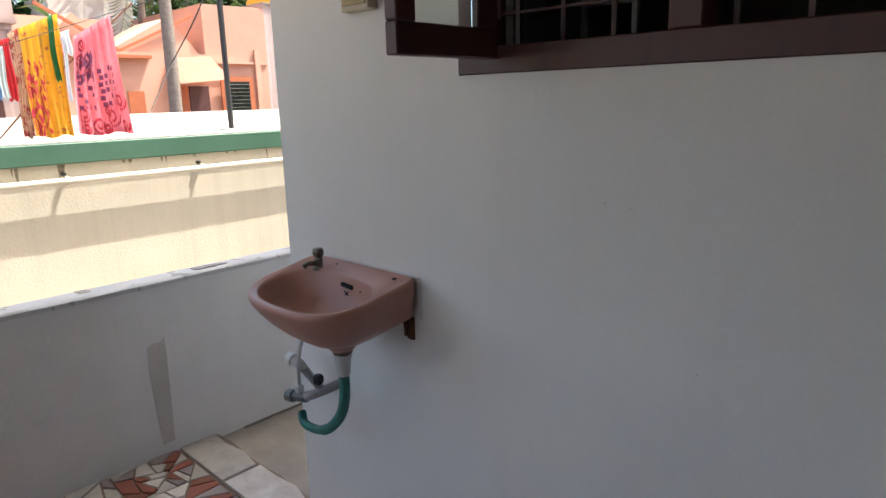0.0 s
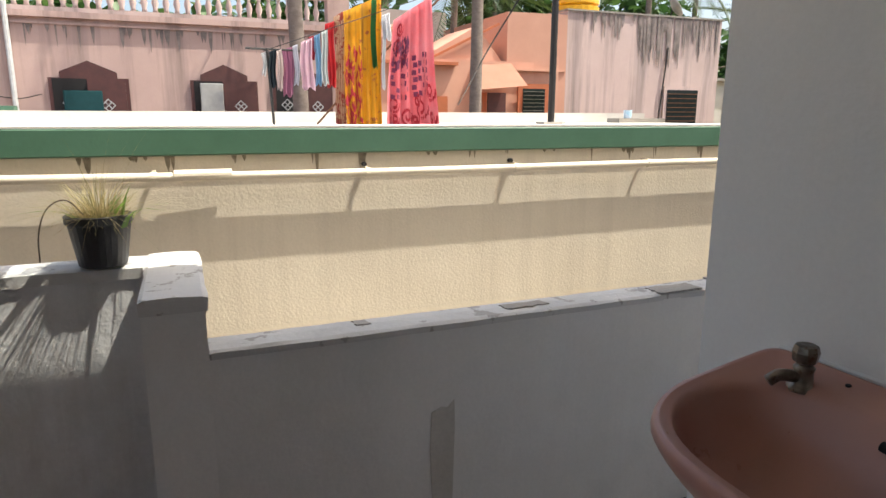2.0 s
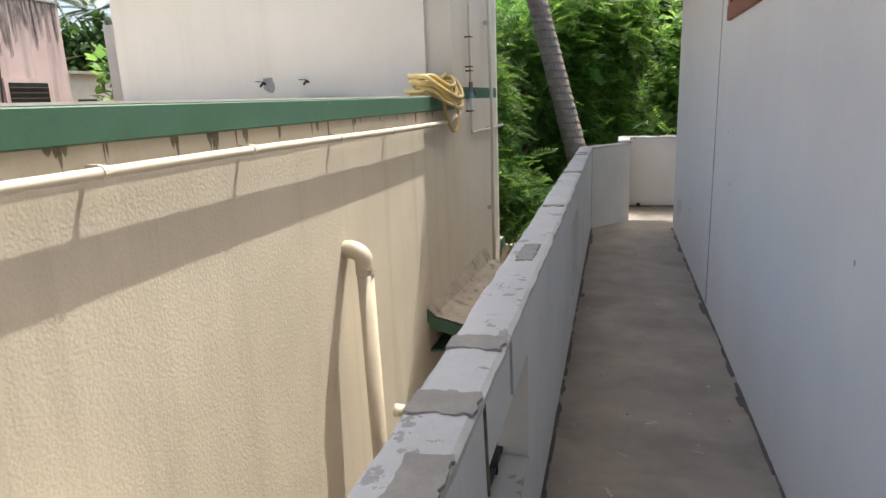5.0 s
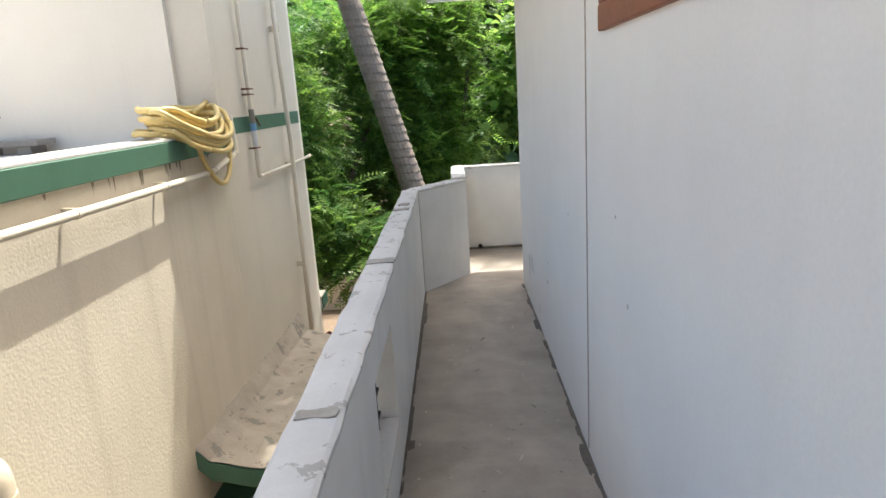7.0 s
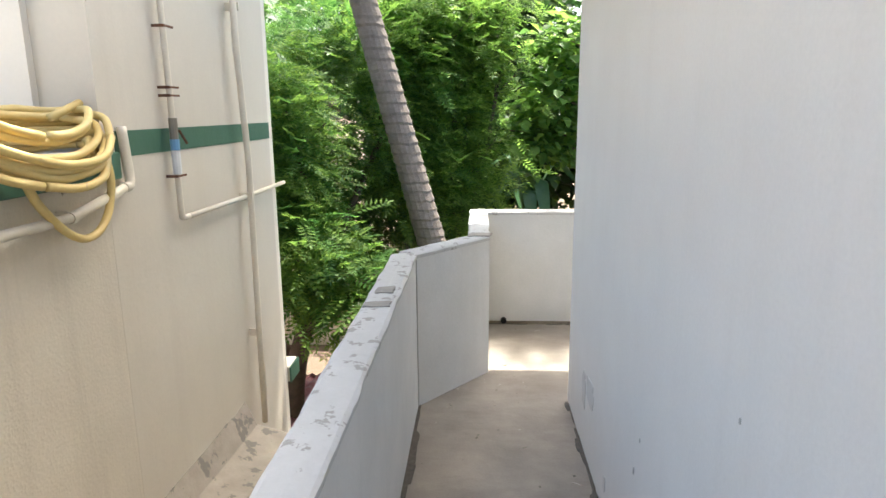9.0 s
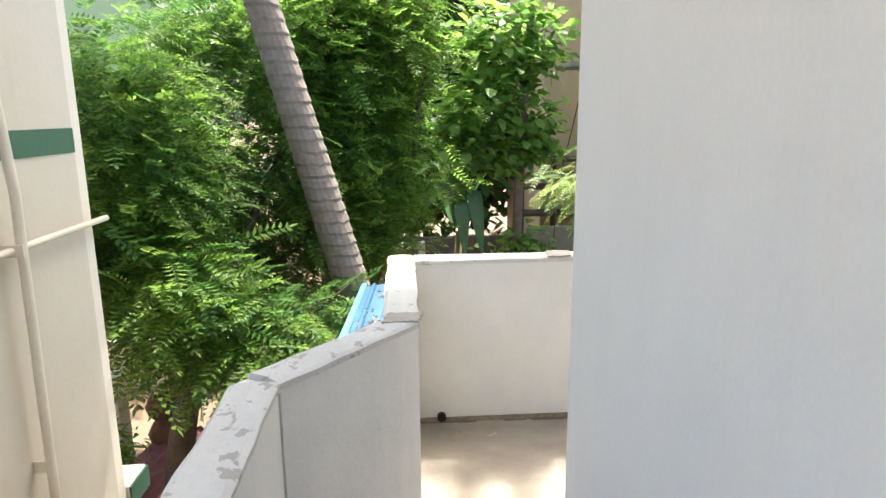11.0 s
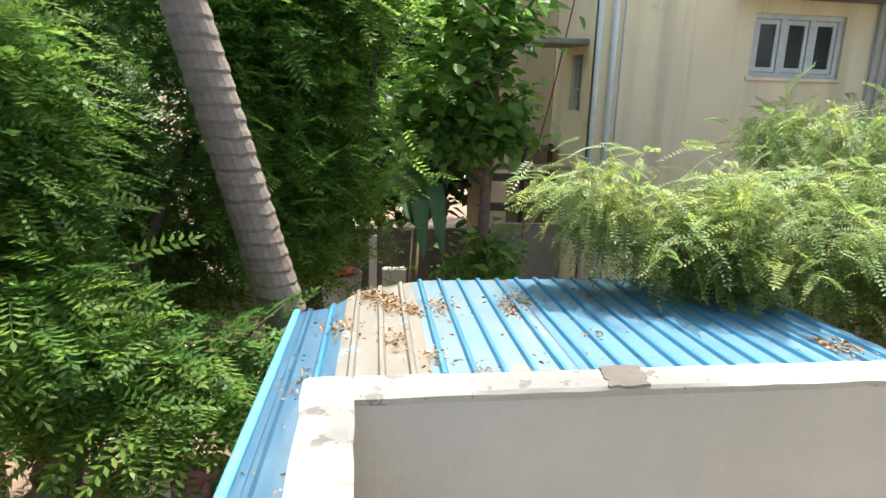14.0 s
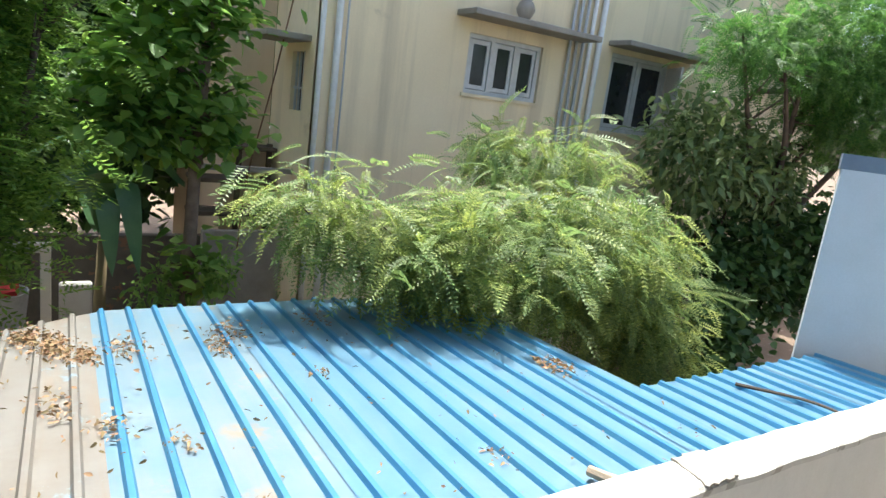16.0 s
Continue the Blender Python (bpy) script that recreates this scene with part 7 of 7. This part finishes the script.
# ==== ochre house behind the yard ====
OY = 17.5
ochre = thing("ochre_house", (4, OY, GROUND), "rain-stained ochre two-storey house with white windows", "house")
part("wall", wall((1.62, OY), (15, OY), 0.25, GROUND, 7.0, [(4.08 - 1.62, 5.63 - 1.62, 1.87, 2.82), (7.3 - 1.62, 8.95 - 1.62, 1.55, 3.0)]), OCHRE_WALL, ochre)
part("wall", wall((1.62, 19.7), (1.62, OY + 0.001), 0.2, GROUND, 7.0, [(0.95, 1.5, 1.25, 2.15)]), OCHRE_WALL, ochre)
part("rear_wall", box(0.84, 1.61, 19.7, 24, GROUND, 7.0), surf("pale_ochre", (0.66, 0.52, 0.36), (0.58, 0.45, 0.31), rough=0.9, scale=1, streak=(0.3, 0.22, 0.15), streak_amount=0.3, streak_scale=(2, 2, 0.2)), ochre)
part("roof", box(1.5, 15.2, OY - 0.2, 24, 7.001, 7.2), CONCRETE, ochre)
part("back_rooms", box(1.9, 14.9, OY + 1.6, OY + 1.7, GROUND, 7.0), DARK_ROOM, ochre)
def casement(x0, x1, z0, z1, leaves, open_one=False):
    w = part("window", box(x0, x1, OY + 0.06, OY + 0.14, z0, z0 + 0.07), PALE_METAL, ochre, "white painted window frame")
    part("head", box(x0, x1, OY + 0.06, OY + 0.14, z1 - 0.07, z1), PALE_METAL, w)
    for i in range(leaves + 1):
        a = x0 + (x1 - x0 - 0.08) * i / leaves
        part("mullion", box(a, a + 0.08, OY + 0.061, OY + 0.139, z0 + 0.071, z1 - 0.071), PALE_METAL, w)
    for i in range(leaves):
        a = x0 + (x1 - x0 - 0.08) * i / leaves + 0.09
        b = x0 + (x1 - x0 - 0.08) * (i + 1) / leaves - 0.01
        part("sash", join(box(a, b, OY + 0.08, OY + 0.12, z0 + 0.08, z0 + 0.15), box(a, b, OY + 0.08, OY + 0.12, z1 - 0.15, z1 - 0.08), box(a, a + 0.06, OY + 0.081, OY + 0.119, z0 + 0.151, z1 - 0.151), box(b - 0.06, b, OY + 0.081, OY + 0.119, z0 + 0.151, z1 - 0.151)), PALE_METAL, w)
        part("pane", box(a + 0.061, b - 0.061, OY + 0.10, OY + 0.105, z0 + 0.151, z1 - 0.151), DARK_GLASS, w, "dark glass pane")
    part("sill", box(x0 - 0.05, x1 + 0.05, OY - 0.04, OY + 0.06, z0 - 0.05, z0), OCHRE_WALL, w)
    return w
casement(4.08, 5.63, 1.87, 2.82, 3)
open_win = casement(7.3, 8.95, 1.55, 3.0, 2)
leaf = join(box(0, 0.72, -0.02, 0.02, 1.63, 1.70), box(0, 0.72, -0.02, 0.02, 2.85, 2.92), box(0, 0.06, -0.019, 0.019, 1.701, 2.849), box(0.66, 0.72, -0.019, 0.019, 1.701, 2.849), box(0.061, 0.659, -0.004, 0.004, 1.701, 2.849))
leaf.transform(Matrix.Translation((8.93, OY + 0.02, 0)) @ Matrix.Rotation(radians(-118), 4, "Z"))
part("open_leaf", leaf, TERRACE, open_win, "pale casement leaf swung open")
for x0, x1, z in ((3.78, 6.45, 3.03), (7.15, 9.55, 3.1)):
    part("sunshade", prism([(x0, OY - 0.55), (x1, OY - 0.55), (x1, OY), (x0, OY)], z, z + 0.09, 0.01), CONCRETE, ochre, "mouldy concrete sunshade")
part("sunshade", prism([(0.95, 17.95), (1.62, 17.95), (1.62, 19.1), (0.95, 19.1)], 2.28, 2.37, 0.01), CONCRETE, ochre, "mouldy concrete sunshade")
side_win = part("window", beam((1.68, 18.15, 1.6), (1.68, 18.75, 1.6), 0.03, 0.03), PALE_METAL, ochre, "small barred side window")
for i in range(4):
    part("bar", beam((1.68, 18.2 + 0.16 * i, 1.25), (1.68, 18.2 + 0.16 * i, 2.15), 0.03, 0.03), PALE_METAL, side_win)
part("opening", box(1.75, 1.8, 18.1, 18.8, 1.2, 2.2), BLACK_HOLE, side_win)
for x, r in ((1.56, 0.04), (1.80, 0.05), (1.93, 0.015), (6.15, 0.03), (6.3, 0.03), (6.45, 0.03), (6.62, 0.04), (6.85, 0.055)):
    part("down_pipe", tube([(x, OY - 0.07, 6.9), (x + 0.02, OY - 0.07, GROUND)], r, 10), PVC_WHITE if r > 0.035 else PVC_GREY, ochre, "pale drain pipe", smooth=True)
part("cable", tube(curve_points([(1.5, 18.5, 3.0), (1.2, 18.4, 1.5), (0.9, 18.3, 0.2), (0.8, 18.3, -1.0)], 6), 0.012, 5), RUST, ochre)
urn = thing("wall_urn", (4.85, OY - 0.35, 3.12), "small clay urn on a sunshade", "urn")
part("urn", lathe([(0.06, 0.0), (0.10, 0.04), (0.16, 0.16), (0.12, 0.27), (0.08, 0.30), (0.11, 0.34)], (4.85, OY - 0.35, 3.12), 14), CONCRETE, urn, smooth=True)

# ---- yard ----
OLD_WALL = surf("mossy_old_wall", (0.13, 0.11, 0.09), (0.085, 0.075, 0.06), rough=0.95, scale=3, bump=0.4, spot=(0.2, 0.11, 0.07), spot_at=0.6, spot_scale=5)
comp = thing("compound_wall", (0, 20.5, GROUND), "stained old compound wall across the yard", "wall")
part("wall", box(-4, 1.6, 20.6, 20.8, GROUND, -1.3), OLD_WALL, comp)
part("low_wall", box(0.35, 1.6, 18.6, 18.75, GROUND, -0.75), CONCRETE, comp)
part("beam", box(0.1, 1.6, 18.3, 18.4, 0.25, 0.33), CONCRETE, comp)
store = thing("timber_rack", (0.9, 19.3, GROUND), "dark weathered timber rack against a house wall", "rack")
for x in (0.35, 1.0, 1.5):
    part("upright", box(x - 0.04, x + 0.04, 19.2, 19.28, GROUND, 0.62), BARK, store)
for z in (-0.6, -0.05, 0.5):
    part("shelf", box(0.25, 1.58, 19.05, 19.6, z, z + 0.07, 0.008), BARK, store)
gate = thing("white_gate_frame", (-2.1, 19.75, GROUND), "white painted square gate frame in the yard", "gate")
part("post", box(-1.79, -1.64, 19.68, 19.82, GROUND, -1.22, 0.01), TERRACE, gate)
part("post", box(-3.3, -3.15, 19.68, 19.82, GROUND, -1.22, 0.01), TERRACE, gate)
part("lintel", box(-3.3, -1.64, 19.67, 19.83, -1.36, -1.215, 0.01), TERRACE, gate)
marker = solo("stone_marker", prism([(-1.55, 19.3), (-1.1, 19.3), (-1.1, 19.45), (-1.55, 19.45)], GROUND, -1.75, 0.03), TERRACE, "whitewashed stone shrine marker", "stone")
basket = thing("plastic_tub", (-2.3, 18.9, GROUND), "grey tub with red cloth inside", "tub")
part("tub", lathe([(0.28, 0.0), (0.38, 0.9), (0.36, 0.9), (0.26, 0.05)], (-2.3, 18.9, GROUND + 0.6), 16), PVC_GREY, basket)
part("stand", box(-2.5, -2.1, 18.7, 19.1, GROUND, GROUND + 0.6), CONCRETE, basket)
part("red_cloth", blob_patch(-2.3, 18.9, 0.3, 0.3, GROUND + 1.48, 5, thick=0.06), cloth("red_cloth", (0.5, 0.05, 0.05)), basket, "red cloth")
for x, y in ((-6.1, 14.6), (-4.1, 13.75)):
    solo("yard_post", join(box(x - 0.16, x + 0.16, y - 0.16, y + 0.16, GROUND, -1.95, 0.015), box(x - 0.2, x + 0.2, y - 0.2, y + 0.2, -1.949, -1.88, 0.01)), CREAM_FLAT, "cream plastered post in the yard", "post", group="yard posts")
fence = thing("boundary_wall", (-8, 17.2, GROUND), "low cream boundary wall with dark iron railing", "wall")
part("wall", box(-12, -4.4, 17.1, 17.3, GROUND, -2.35), CREAM_FLAT, fence)
for i in range(38):
    part("rail", beam((-12 + 0.2 * i, 17.2, -2.35), (-12 + 0.2 * i, 17.2, -1.55), 0.02, 0.02), BLACK_IRON, fence)
part("top_bar", beam((-12, 17.2, -1.55), (-4.4, 17.2, -1.55), 0.03, 0.03), BLACK_IRON, fence)
part("mid_bar", beam((-12, 17.2, -1.9), (-4.4, 17.2, -1.9), 0.03, 0.03), BLACK_IRON, fence)
urns = thing("clay_jar_stack", (-5.55, 15.0, GROUND), "two stacked brown clay water jars", "jar")
for k in range(2):
    part("jar", lathe([(0.12, 0.0), (0.24, 0.12), (0.27, 0.24), (0.2, 0.38), (0.14, 0.42), (0.18, 0.48), (0.15, 0.48)], (-5.55, 15.0, GROUND + 0.42 * k), 18), CLAY_POT, urns, smooth=True)
tpot = thing("terracotta_planter", (-5.75, 13.7, GROUND), "terracotta planter with a leafy green plant", "planter")
part("pot", lathe([(0.14, 0.0), (0.21, 0.28), (0.24, 0.29), (0.24, 0.34), (0.2, 0.34), (0.18, 0.3)], (-5.75, 13.7, GROUND), 18), TERRACOTTA, tpot)
rng = np.random.default_rng(4)
p, wv = crown_points([(-5.75, 13.7, GROUND + 0.7, 0.3, 0.3, 0.32)], 60, 7, 0.06, rng, 0.3)
scatter_mesh("plant", SLIM_LEAF, p, wv, 0.12 * rng.uniform(0.6, 1.2, len(p)), rng.normal(0, 0.5, len(p)), TEAK_LEAF, tpot)
sheet = bmesh.new()
rows = [[sheet.verts.new((-6.0 + 0.05 * i + 0.03 * j, 12.6 + 0.24 * j, GROUND + 0.16 + 0.028 * math.sin(i * 0.05 / 0.15 * 6.283))) for i in range(42)] for j in range(12)]
for a, b in zip(rows, rows[1:]):
    for i in range(41):
        sheet.faces.new((a[i], a[i + 1], b[i + 1], b[i]))
bmesh.ops.solidify(sheet, geom=sheet.faces[:], thickness=0.008)
pink_sheet = thing("corrugated_sheet", (-5, 13.8, GROUND), "faded pink corrugated sheet lying in the yard", "sheet")
part("sheet", sheet, PINK_SHEET, pink_sheet, smooth=True)
part("bearer", join(box(-5.9, -4.1, 12.9, 13.0, GROUND, GROUND + 0.12), box(-5.7, -3.9, 14.9, 15.0, GROUND, GROUND + 0.12)), BARK, pink_sheet)
rubble = bmesh.new()
rr = random.Random(6)
for i in range(120):
    x, y, s = rr.uniform(-10, -6.3), rr.uniform(13, 17), rr.uniform(0.03, 0.1)
    m = Matrix.Translation((x, y, GROUND + s * 0.3)) @ Euler((rr.random() * 3, rr.random() * 3, rr.random() * 3)).to_matrix().to_4x4() @ Matrix.Diagonal((s, s * 0.7, s * 0.5, 1))
    bmesh.ops.create_cube(rubble, size=1, matrix=m)
tagged(solo("rubble", rubble, EARTH, "broken brick rubble on bare earth", "rubble"), kind="stuff")
green_block = thing("pale_green_house", (-14, 27, GROUND), "pale green house glimpsed through foliage", "house")
part("wall", box(-20, -9.2, 27, 33, GROUND, 6.5), surf("pale_green_wash", (0.45, 0.60, 0.38), rough=0.9, scale=1), green_block)
part("window", box(-15, -13.6, 26.95, 27.0, 1.5, 2.8), DARK_GLASS, green_block)

# ---- white service wall at the far end of the roof ----
sw = thing("service_wall", (4.6, 11.0, GROUND), "grey-white service wall with a slate blue top band", "wall")
pw, qw = (4.36, 11.52), (5.3, 9.9)
part("wall", wall(qw, pw, -0.2, GROUND, 1.50), GREY_PAINT, sw)
part("top_band", wall((5.31, 9.89), (4.35, 11.535), -0.22, 1.501, 1.64), SLATE_PAINT, sw, "slate blue top band")
part("hook", join(beam((4.62, 11.0, 1.0), (4.62, 11.0, 1.35), 0.02, 0.02), beam((4.60, 11.03, 1.02), (4.68, 10.9, 1.02), 0.03, 0.02), beam((4.60, 11.03, 0.92), (4.60, 11.03, 1.06), 0.03, 0.03)), RUST, sw, "rusty wall hooks")
